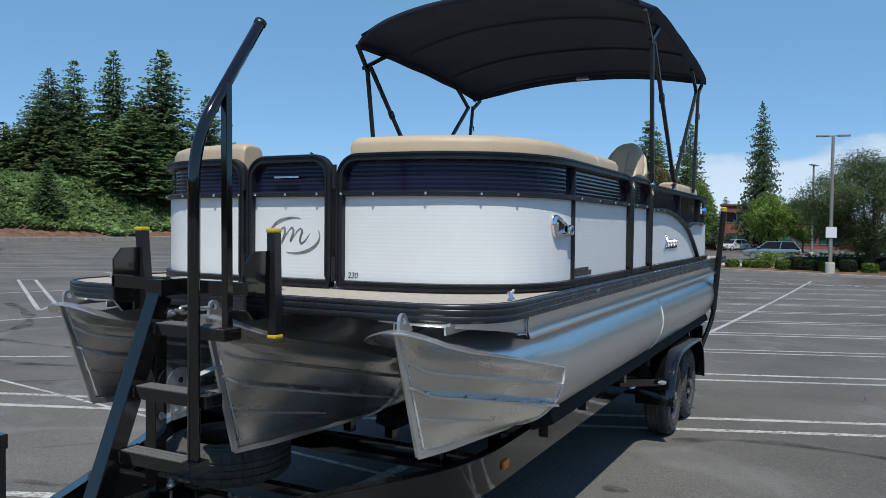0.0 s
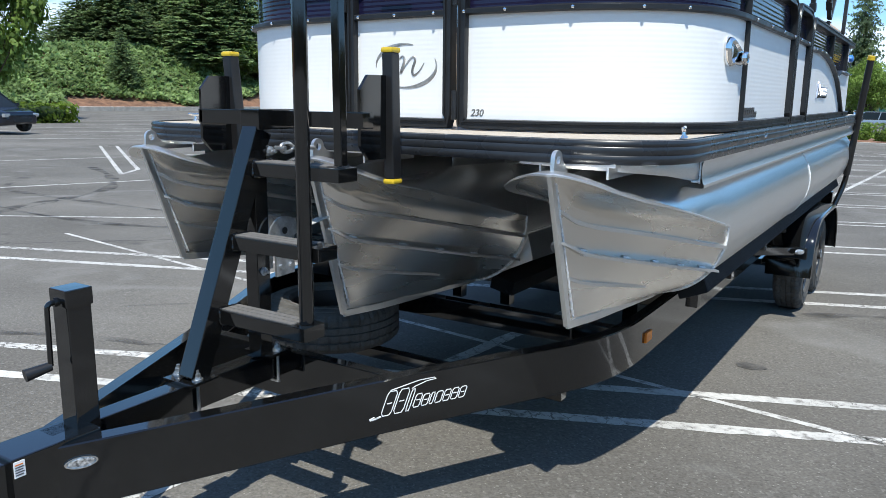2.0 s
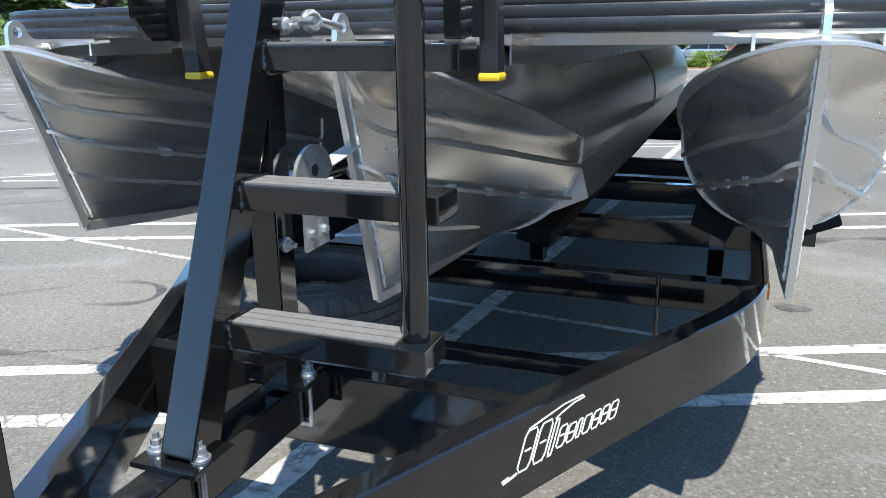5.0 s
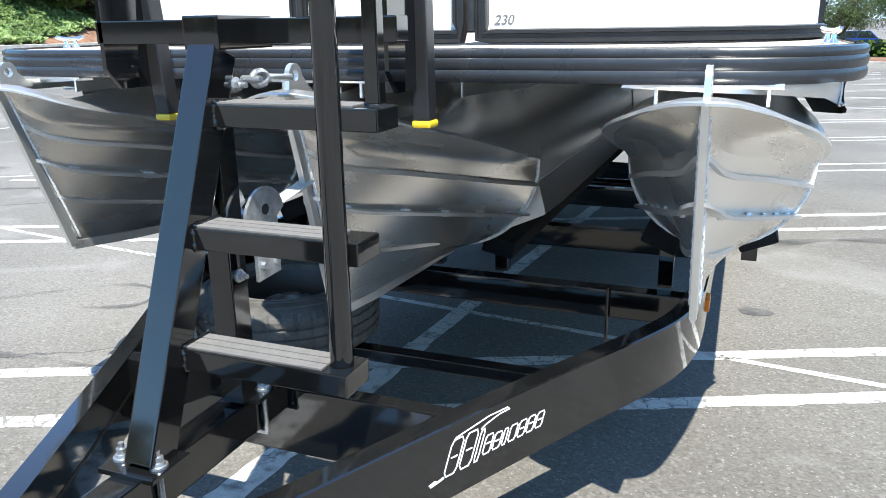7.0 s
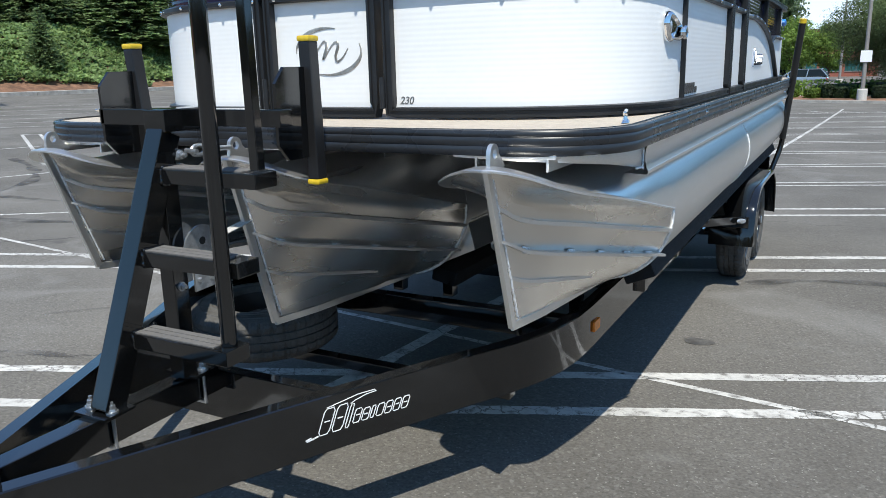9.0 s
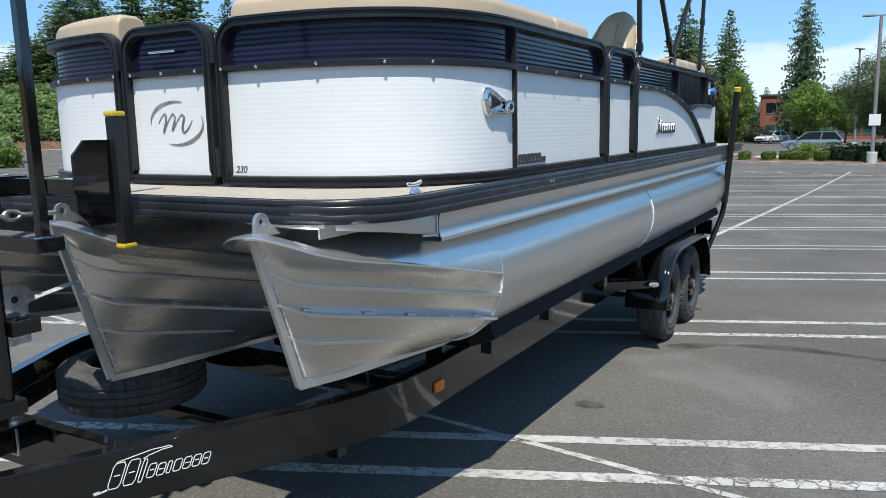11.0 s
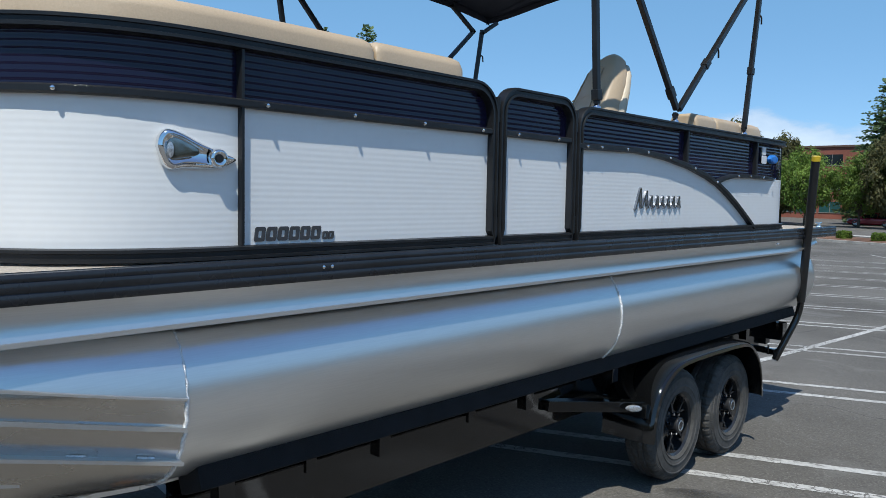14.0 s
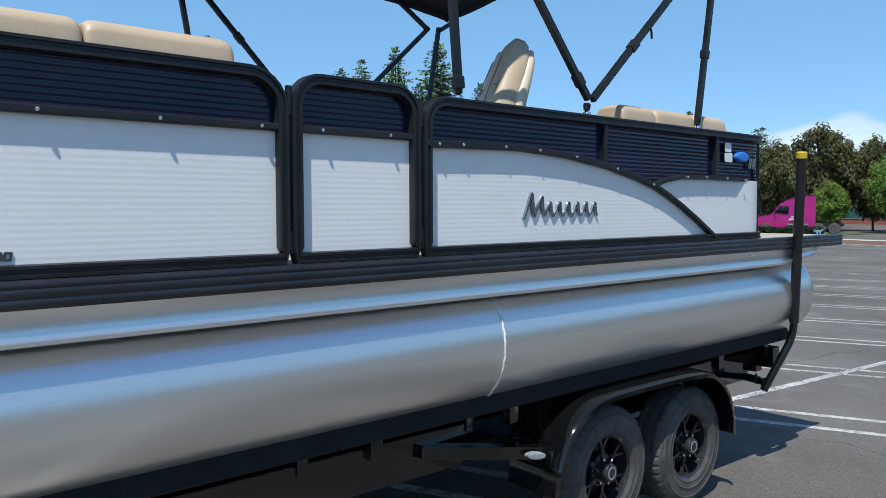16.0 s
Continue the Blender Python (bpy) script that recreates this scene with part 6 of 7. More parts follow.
for sgn in (1, -1):
    for y, z in HUBS:
        drop = ground_z(sgn * 1.19, y) + TYRE_R + 0.001
        m = Matrix.Translation((sgn * 1.152, y, drop)) @ pose(0, 0, 0, 0, 90 * sgn, 0)
        w = new("wheel")
        w.parent = trailer
        w["label"] = "black trailer wheel"
        tyre(m, w)
        rim(m, w)
    # fender: one plate arch over both wheels, with rolled edge
    bm = BM()
    arch = smooth_plan([(3.80, 0.30), (3.83, 0.46), (3.915, 0.60), (4.06, 0.69), (4.25, 0.725), (4.7, 0.728), (5.1, 0.715), (5.27, 0.66), (5.40, 0.54), (5.455, 0.40), (5.47, 0.28)], 4)
    rows = []
    for i, p in enumerate(arch):
        a, b = arch[max(i - 1, 0)], arch[min(i + 1, len(arch) - 1)]
        t = (b - a).normalized()
        n = Vector((-t.y, t.x))
        prof = [(1.02, 0.0), (1.22, 0.006), (1.318, 0.0), (1.338, -0.014), (1.342, -0.034), (1.334, -0.036), (1.328, -0.018), (1.31, -0.008), (1.22, -0.002), (1.02, -0.008)]
        rows.append([Vector((sgn * x, p.x + n.x * h, p.y + n.y * h)) for x, h in prof])
    loft(bm, rows, True, True)
    fix(bm)
    fd = part("fender", bm, M_BLACK, trailer, "glossy black tandem fender", 40)
    bm = BM()
    bar(bm, (sgn * 1.0, 3.25, 0.565), (sgn * 1.23, 3.86, 0.49), 0.06, 0.075, 0.006, (0, 0, 1))
    box(bm, (sgn * 1.16 - 0.16 if sgn > 0 else sgn * 1.16 - 0.14, 3.80, 0.44), (sgn * 1.16 + 0.14 if sgn > 0 else sgn * 1.16 + 0.16, 3.84, 0.52), 0.004)
    part("fender_brace", bm, M_BLACK, fd)
    bm = BM()
    c = Vector((sgn * 1.222, 3.74, 0.503))
    rows = []
    for o, k in ((0.028, 1.0), (0.045, 0.92), (0.05, 0.6)):
        rows.append([c + Vector((sgn * o, 0.0, 0)) + Vector((0.36 * sgn, 0.93, -0.1)).normalized() * 0.052 * k * math.cos(a) + Vector((0, 0, 1)) * 0.02 * k * math.sin(a) for a in [2 * math.pi * i / 20 for i in range(20)]])
    loft(bm, rows, True, True)
    fix(bm)
    part("fender_lamp", bm, M_LENS, fd, "clear oval lamp")
    # axles and springs
    bm = BM()
    box(bm, (sgn * 0.93 - 0.03, 4.0, 0.33), (sgn * 0.93 + 0.03, 5.45, 0.37), 0.004)
    part("spring", bm, M_BLACK, trailer)
    # rear guide post
    bm = BM()
    tube(bm, rounded([(sgn * 1.178, 6.125, 0.415), (sgn * 1.285, 6.32, 0.78), (sgn * 1.408, 6.115, 1.99)], 0.10, 8), 0.026, 14)
    gp = part("guide_post", bm, M_BLACK, trailer, "black padded guide post with yellow cap")
    bm = BM()
    bar(bm, (sgn * 0.96, 6.20, 0.475), (sgn * 1.205, 6.165, 0.465), 0.045, 0.045, 0.004, (0, 0, 1))
    bar(bm, (sgn * 1.17, 6.115, 0.468), (sgn * 1.17, 6.215, 0.468), 0.06, 0.012, 0.002, (0, 0, 1))
    rod(bm, (sgn * 1.12, 6.135, 0.45), (sgn * 1.12, 6.135, 0.52), 0.008, 0.008, 8)
    part("post_bracket", bm, M_BLACK, gp)
    bm = BM()
    a, b = Vector((sgn * 1.285, 6.32, 0.78)), Vector((sgn * 1.408, 6.115, 1.99))
    rod(bm, a.lerp(b, 0.08), a.lerp(b, 0.995), 0.031, 0.031, 18)
    part("foam_sleeve", bm, M_FOAM, gp)
    bm = BM()
    rod(bm, a.lerp(b, 0.99), a.lerp(b, 1.02), 0.034, 0.032, 18)
    part("end_cap", bm, M_YELLOW, gp, "yellow plastic cap")
bm = BM()
for y, z in HUBS:
    rod(bm, (-1.1, y, ground_z(0, y) + TYRE_R), (1.1, y, ground_z(0, y) + TYRE_R), 0.03)
part("axle", bm, M_BLACK, trailer)
# spare wheel lying in the tongue
sp = new("spare_wheel")
sp.parent = trailer
sp["label"] = "black spare wheel lying flat"
m = Matrix.Translation((-0.48, 0.54, 0.50)) @ pose(0, 0, 0, 180, 0, 20)
tyre(m, sp)
rim(m, sp)
bm = BM()
lathe(bm, [(0.098, -0.012), (0.092, -0.026), (0.060, -0.030), (0.046, -0.030), (0.042, -0.012)], m, 28)
fix(bm)
hub_plate = part("hub_plate", bm, mat("dull_hub_steel", (0.22, 0.22, 0.22), 0.4, 0.6, 0.2, 20, 0.1, 120), sp, "dull steel hub plate", 40)
# six dark discs on the plate, painted shade for the lug holes
for i in range(6):
    bm = BM()
    a = math.pi * i / 3
    c = Vector((0.074 * math.cos(a), 0.074 * math.sin(a), -0.0275))
    rod(bm, m @ c, m @ (c - Vector((0, 0, 0.003))), 0.010, 0.010, 12)
    part("lug_hole", bm, M_DARKHOLE, hub_plate)
bm = BM()
box(bm, (-0.80, 0.51, 0.34), (0.80, 0.57, 0.385), 0.004)
part("spare_carrier", bm, M_BLACK, trailer)


# ---- trees and planting ----
rng = random.Random(7)


def sprig(bm_v, bm_f, p, d, size, up, r, count=5):
    """A small fan of pointed blades round p, leaning along d."""
    for _ in range(count):
        v = (d + Vector((r.uniform(-1, 1), r.uniform(-1, 1), r.uniform(-0.7, 0.7))) * 0.75).normalized()
        s = v.cross(up * 0.35 + Vector((r.uniform(-1, 1), r.uniform(-1, 1), r.uniform(-1, 1)))).normalized() * size * r.uniform(0.26, 0.48)
        o = p + Vector((r.uniform(-1, 1), r.uniform(-1, 1), r.uniform(-0.6, 0.6))) * size * 0.45
        k = len(bm_v)
        ln = size * r.uniform(0.7, 1.3)
        bm_v += [o - s * 0.5, o + v * ln * 0.5 - s, o + v * ln, o + v * ln * 0.45 + s]
        bm_f.append((k, k + 1, k + 2, k + 3))


def cloud_part(name, vs, fs, material, parent, label=""):
    me = bpy.data.meshes.new(name)
    me.from_pydata([tuple(v) for v in vs], [], fs)
    me.materials.append(material)
    ob = new(name, me)
    ob.parent = parent
    if label:
        tagged(ob, label)
    return ob


def trunk_part(height, r0, parent, lean=0.0):
    bm = BM()
    pts = [(lean * height * (i / 8) ** 2 + 0.03 * math.sin(i), 0.03 * math.cos(i * 1.3), height * i / 8 - (0.3 if i == 0 else 0)) for i in range(9)]
    tube(bm, pts, [r0 * (1 - 0.9 * i / 8) for i in range(9)], 9)
    return part("trunk", bm, M_BARK, parent)


def conifer(height, spread_r, seed, material=None, bare=0.08, dense=1.0, label="tall dark green fir tree"):
    r = random.Random(seed)
    tree = thing("fir_tree", label, "tree", "evergreen trees")
    trunk_part(height * 0.97, height * 0.014, tree)
    vs, fs = [], []
    limbs = BM()
    levels = int(36 * dense)
    for i in range(levels):
        t = i / (levels - 1)
        z = height * (bare + (0.985 - bare) * t)
        reach = spread_r * ((1 - t) ** 0.66) * (0.82 + 0.36 * r.random()) + 0.22
        if t < 0.12:
            reach *= 0.7 + 2 * t
        n = max(6, int(14 * (1 - t) + 6))
        for k in range(n):
            a = 2 * math.pi * (k + r.random() * 0.8) / n + i * 0.7
            ln = reach * r.uniform(0.62, 1.12)
            droop = -0.28 * ln * (1 - t) + 0.10 * ln * t
            d = Vector((math.cos(a), math.sin(a), 0))
            zz = z + r.uniform(-1.0, 1.0) * height / levels
            if k % 3 == 0 and ln > 1:
                tube(limbs, [Vector((0, 0, zz)), d * ln * 0.5 + Vector((0, 0, zz + droop * 0.35)), d * ln * 0.85 + Vector((0, 0, zz + droop * 0.8))], [0.05, 0.03, 0.012], 4)
            m = max(2, int(ln / 0.42))
            for j in range(m):
                f = (j + 0.7) / m
                size = (0.62 - 0.22 * f) * (0.55 + 0.5 * (1 - t)) * height / 18
                p = d * ln * f + Vector((0, 0, zz + droop * f * f)) + Vector((r.uniform(-.2, .2), r.uniform(-.2, .2), r.uniform(-.28, .28))) * ln * 0.25
                sprig(vs, fs, p, (d + Vector((0, 0, -0.25))).normalized(), size * 0.86, d * 1.6 + Vector((0, 0, 1.8)), r, 6)
    sprig(vs, fs, Vector((0, 0, height * 0.98)), Vector((0, 0, 1)), height * 0.03, Vector((1, 0, 0)), r, 6)
    cloud_part("crown", vs, fs, material or M_FIR, tree)
    part("branches", limbs, M_BARK, tree)["kind"] = "stuff"
    return tree


def broadleaf(height, width, seed, material, trunk=0.28, label="round green leafy tree", name="leafy_tree", leaf=0.34, clumps=150, per=34, slim=0.32):
    r = random.Random(seed)
    tree = thing(name, label, "tree", "leafy trees")
    trunk_part(height * 0.6, height * 0.022, tree, 0.03)
    limbs = BM()
    vs, fs = [], []
    c0 = height * trunk
    for i in range(clumps):
        while True:
            q = Vector((r.uniform(-1, 1), r.uniform(-1, 1), r.uniform(-1, 1)))
            if 0.35 < q.length < 1.0:
                break
        shape = 1.0 - 0.30 * max(0, q.z) - 0.12 * max(0, -q.z)
        p = Vector((q.x * width / 2 * shape, q.y * width / 2 * shape, c0 + (height - c0) * (0.5 + 0.5 * q.z)))
        if i % 8 == 0:
            tube(limbs, [Vector((0, 0, c0 * r.uniform(0.7, 1.3))), p * 0.5 + Vector((0, 0, c0 * 0.35)), p], [height * 0.008, height * 0.005, 0.01], 5)
        cs = width * r.uniform(0.05, 0.105)
        for j in range(per):
            v = Vector((r.gauss(0, 1), r.gauss(0, 1), r.gauss(0, 0.8)))
            o = p + v.normalized() * cs * r.uniform(0.5, 1.1)
            n = (v.normalized() + Vector((0, 0, 0.6)) + Vector((r.uniform(-.5, .5), r.uniform(-.5, .5), 0))).normalized()
            s = n.orthogonal().normalized()
            s.rotate(Matrix.Rotation(r.uniform(0, 6.28), 3, n))
            u = n.cross(s)
            k = len(vs)
            z = leaf * r.uniform(0.6, 1.2)
            vs += [o - s * z * 0.5, o + u * z * slim, o + s * z * 0.5, o - u * z * slim]
            fs.append((k, k + 1, k + 2, k + 3))
    cloud_part("crown", vs, fs, material, tree)
    part("branches", limbs, M_BARK, tree)["kind"] = "stuff"
    return tree


def at_ground(x, y, turn=0.0, scale=1.0, sink=0.0, dz=0.0, stretch=1.0):
    return Matrix.Translation((x, y, ground_z(x, y) - sink + dz)) @ Matrix.Rotation(turn, 4, "Z") @ Matrix.Diagonal((scale, scale, scale * stretch, 1))


FIRS = [conifer(20, 5.0, 11, None, 0.06, 1.15), conifer(20, 5.8, 12, M_FIR_BLUE, 0.06, 1.15), conifer(20, 4.2, 13, None, 0.02, 1.25)]
LEAFY = [broadleaf(8, 8.0, 21, M_LEAF, 0.2, leaf=0.30, clumps=230, per=48), broadleaf(9, 9.5, 22, M_MAPLE, 0.16, "broad olive-green maple tree", "maple_tree", 0.40, 260, 62), broadleaf(8, 6.5, 23, M_LEAF, 0.14, leaf=0.28, clumps=300, per=56)]
used = set()


def plant(kind, x, y, height, turn=0.0, dz=0.0, widen=1.0, label=""):
    base = {"fir": 20, "fir2": 20, "fir3": 20, "leaf": 8, "maple": 9, "leaf2": 8}[kind]
    src = {"fir": FIRS[0], "fir2": FIRS[1], "fir3": FIRS[2], "leaf": LEAFY[0], "maple": LEAFY[1], "leaf2": LEAFY[2]}[kind]
    k = height / base
    m = Matrix.Translation((x, y, ground_z(x, y) + dz)) @ Matrix.Rotation(turn, 4, "Z") @ Matrix.Diagonal((k * widen, k * widen, k, 1))
    if kind in used:
        ob = copy_thing(src, m)
    else:
        used.add(kind)
        ob = src
        ob.matrix_basis = m
    if label:
        ob["label"] = label
    return ob


# ---- bank, kerb and woods on the west side ----
BANK_X = -74.0


def bank_z(x, y):
    t = min(1, max(0, (BANK_X - x) / 15))
    h = 7.3 * (t * t * (3 - 2 * t)) * (0.8 + 0.2 * math.sin(y * 0.11 + 1)) + 0.02 * max(0, BANK_X - 15 - x)
    return ground_z(x, y) + 0.25 + h


bm = BM()
loft(bm, [[Vector((x, y, bank_z(x, y))) for x in [BANK_X - 0.3 - 1.6 * i for i in range(40)]] for y in [-60 + 5 * i for i in range(50)]])
fix(bm)
tagged(part("embankment", bm, M_MULCH, None, "", 60), "sloping bank of brown bark mulch", "bank", "", "structure")
bm = BM()
for y0 in range(-60, 190, 10):
    loft(bm, [[Vector((x, y, ground_z(BANK_X, y) + z)) for x, z in ((BANK_X, -0.05), (BANK_X, 0.42), (BANK_X - 0.35, 0.46), (BANK_X - 0.35, -0.05))] for y in (y0, y0 + 9.97)], True, True)
fix(bm)
tagged(part("kerb", bm, M_KERB, None, "", 30), "low grey concrete kerb wall", "kerb", "", "structure")


def junipers():
    r = random.Random(5)
    vs, fs = [], []
    for i in range(24000):
        x, y = BANK_X - 1.2 - 15.5 * r.random(), 5 + 125 * r.random()
        patch = noise.noise(Vector((x * 0.16, y * 0.13, 0.3)))
        t = (BANK_X - x) / 15
        if patch + 2.1 * t < 0.22:
            continue
        p = Vector((x, y, bank_z(x, y) + 0.15 + 0.55 * r.random()))
        d = Vector((r.uniform(0.2, 1), r.uniform(-1, 1), r.uniform(0.0, 0.5))).normalized()
        sprig(vs, fs, p, d, r.uniform(0.28, 0.60), Vector((3.0, -1.5, 4.5)), r, 7)
    me = bpy.data.meshes.new("juniper_cover")
    me.from_pydata([tuple(v) for v in vs], [], fs)
    me.materials.append(M_JUNIPER)
    tagged(new("juniper_cover", me), "spreading green juniper bushes covering the bank", "bush", "", "stuff")


junipers()
for kind, x, y, top, turn, widen in (
        ("fir2", -94.6, 66.2, 23.0, 0.2, 0.9), ("fir", -93.5, 69.3, 24.6, 1.2, 0.9), ("fir3", -92.0, 74.6, 27.0, 2.0, 1.1), ("fir", -88.0, 76.0, 23.0, 3.1, 1.0),
        ("fir3", -87.0, 79.0, 26.6, 4.4, 1.15), ("fir2", -84.0, 85.2, 26.4, 5.2, 0.9), ("fir2", -96.0, 71.5, 21.5, 2.7, 1.0), ("fir", -92.0, 63.0, 19.5, 0.9, 1.0),
        ("fir2", -91.0, 79.5, 20.5, 4.0, 1.05), ("fir", -95.0, 60.0, 16.0, 5.5, 0.9), ("fir3", -86.0, 73.0, 17.5, 0.5, 1.3), ("fir2", -90.0, 83.5, 19.0, 1.7, 1.0), ("fir", -84.0, 84.0, 17.0, 3.3, 1.0)):
    base = bank_z(x, y) - ground_z(x, y)
    plant(kind, x, y, top - bank_z(x, y), turn, base - 0.2, widen * 20 / (top - bank_z(x, y)) * 1.2)
plant("fir3", -80.0, 55.5, 6.6, 1.0, bank_z(-80.0, 55.5) - ground_z(-80.0, 55.5) - 0.1, 1.25, "small young fir on the planted bank")
plant("leaf", -82.0, 76.5, 6.2, 1.0, bank_z(-82, 76.5) - ground_z(-82, 76.5), 1.0, "bright green leafy tree on the bank")
plant("leaf2", -84.0, 80.5, 8.5, 2.0, bank_z(-84, 80.5) - ground_z(-84, 80.5), 1.0, "bright green leafy tree on the bank")
for x, y, h, k in ((-150, 86, 17, "fir"), (-158, 94, 20, "fir2"), (-146, 98, 15, "fir3"), (-163, 84, 22, "fir"), (-150, 76, 16, "fir2"), (-80, 128, 17.5, "fir"), (-89, 118, 15.5, "fir3"), (-66, 139, 19, "fir"), (-74, 132, 15, "fir2"), (-57.2, 101.4, 15.5, "fir3"), (-48.5, 106.0, 15.4, "fir")):
    plant(k, x, y, h, x, 0.0, 1.0)
plum = broadleaf(9, 7.5, 31, M_PURPLE, 0.15, "dark purple-leaved plum tree on the bank", "plum_tree", 0.4, 140)
plum.matrix_basis = Matrix.Translation((-80, 80.5, bank_z(-80, 80.5)))
plant("leaf2", -53.2, 25.9, 13.5, 0.4, 0.0, 0.72, "tall bright green leafy tree beside the hedge")
plant("leaf2", -57.0, 18.5, 12.0, 1.4, 0.0, 0.9, "bright green leafy tree beside the hedge")


def clipped(x, y, lx, ly, h, material, label, name, turn=0.0, seed=1, density=420, roundness=0.5):
    """A clipped bush or hedge: a leafy shell of small blades over a solid body, coloured dark for the shade inside."""
    r = random.Random(seed)
    bush = thing(name, label, "bush", "clipped bushes")
    vs, fs = [], []
    n = int(density * (lx * ly + 2 * (lx + ly) * h))
    for i in range(n):
        u = Vector((r.uniform(-1, 1), r.uniform(-1, 1), r.uniform(-1, 1)))
        k = r.choice((0, 1, 2))
        u[k] = math.copysign(1, u[k])
        q = u.lerp(u.normalized() * 1.1, roundness)
        p = Vector((q.x * lx / 2, q.y * ly / 2, h / 2 + q.z * h / 2)) * (1 + 0.04 * r.gauss(0, 1))
        if p.z < 0.02:
            p.z = 0.02
        nn = (u.normalized() + Vector((r.uniform(-.9, .9), r.uniform(-.9, .9), r.uniform(-.3, .9)))).normalized()
        s = nn.orthogonal().normalized()
        s.rotate(Matrix.Rotation(r.uniform(0, 6.28), 3, nn))
        t = nn.cross(s)
        z = 0.055 * r.uniform(0.7, 1.4) * (1 if density > 100 else 2.2)
        b = len(vs)
        vs += [p - s * z, p + t * z * 0.6, p + s * z, p - t * z * 0.6]
        fs.append((b, b + 1, b + 2, b + 3))
    cloud_part("leaves", vs, fs, material, bush)
    # solid inner body, its dark colour standing in for shade between the leaves
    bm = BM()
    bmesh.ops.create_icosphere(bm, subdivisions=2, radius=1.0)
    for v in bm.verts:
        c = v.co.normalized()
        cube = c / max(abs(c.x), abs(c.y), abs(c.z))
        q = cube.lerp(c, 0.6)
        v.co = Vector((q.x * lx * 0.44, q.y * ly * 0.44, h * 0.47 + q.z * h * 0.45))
    part("core", bm, M_DARK_LEAF_AND_SHADE, bush)
    bush.matrix_basis = Matrix.Translation((x, y, ground_z(x, y) + 0.12)) @ Matrix.Rotation(turn, 4, "Z")
    return bush


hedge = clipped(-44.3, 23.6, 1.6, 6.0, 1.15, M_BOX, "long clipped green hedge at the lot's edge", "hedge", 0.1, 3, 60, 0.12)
hedge.location.z -= 0.12

# ---- planted strip, lamps and bushes on the north side ----
bm = BM()
strip = [(-60, 62.0), (-30, 56.0), (-14, 50.8), (-5.2, 47.6), (0.2, 45.6), (5, 43.9), (14, 41.0), (40, 33.5)]
rows = []
for x, y in strip:
    rows.append([Vector((x, y, ground_z(x, y) - 0.05)), Vector((x, y, ground_z(x, y) + 0.14)), Vector((x + 0.05, y + 0.18, ground_z(x, y) + 0.15)), Vector((x + 0.05, y + 0.2, ground_z(x, y) - 0.05))])
loft(bm, rows, True, True)
fix(bm)
tagged(part("kerb", bm, M_KERB, None, "", 30), "grey concrete kerb of a planted strip", "kerb", "", "structure")
bm = BM()
loft(bm, [[Vector((x + 0.05, y + d, ground_z(x, y + d) + h)) for d, h in ((0.19, 0.13), (1.2, 0.22), (3.5, 0.25), (5.0, 0.12))] for x, y in strip])
fix(bm)
tagged(part("planting_bed", bm, M_MULCH, None, "", 60), "brown mulch bed along the kerb", "bed", "", "structure")
bm = BM()
loft(bm, [[Vector((x, y, ground_z(x, y) + 0.04)) for x in (-60, -30, -12, -6.5)] for y in (60.6, 61.6, 62.6)])
fix(bm)
tagged(part("pavement", bm, M_CONC, None, "", 60), "pale concrete footpath beside the lawn", "pavement", "", "structure")
bm = BM()
loft(bm, [[Vector((x, y, ground_z(x, y) + 0.03)) for x in (-60, -30, -24)] for y in (62.7, 66, 78)])
fix(bm)
tagged(part("lawn", bm, M_LAWN, None, "", 60), "mown green lawn beyond the strip", "lawn", "", "structure")
bm = BM()
loft(bm, [[Vector((x, y, ground_z(x, y) + 0.035)) for x in (0.0, 8, 20, 50)] for y in (51, 54, 60)])
fix(bm)
tagged(part("lawn", bm, M_LAWN, None, "", 60), "mown green lawn beyond the strip", "lawn", "", "structure")
bm = BM()
loft(bm, [[Vector((x, y, ground_z(x, y) + 0.05)) for x in (-5.5, -3, -0.5)] for y in (54.5, 57, 59.5)])
fix(bm)
tagged(part("pavement", bm, M_CONC, None, "", 60), "pale concrete drive apron", "pavement", "", "structure")
GREEN_BUSH = "small clipped bright green bush in the mulch bed"
for i, (x, y, w, h) in enumerate(((-4.8, 48.6, 1.0, 0.9), (-3.4, 48.3, 1.0, 0.9), (-2.45, 48.2, 0.95, 0.85), (-1.65, 48.0, 1.3, 0.95), (-0.35, 47.3, 1.25, 1.0), (0.40, 47.1, 1.0, 1.3), (1.15, 46.9, 1.2, 1.15), (1.9, 46.4, 0.95, 0.95), (3.0, 46.6, 1.3, 1.25), (4.1, 46.2, 1.1, 1.0), (5.4, 45.7, 1.2, 1.1), (-8.5, 50.2, 1.1, 0.9), (-10.6, 51.0, 1.1, 0.9))):
    clipped(x, y, w * 0.66, w * 0.62, h * 0.6, M_DARK_LEAF_AND_SHADE if i in (5, 6, 8) else M_BOX, GREEN_BUSH if i not in (5, 6, 8) else "dark green clipped bush in the mulch bed", "bush", i, 40 + i, 620, 0.42)
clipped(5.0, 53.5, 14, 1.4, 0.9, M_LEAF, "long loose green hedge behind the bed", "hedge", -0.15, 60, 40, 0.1)


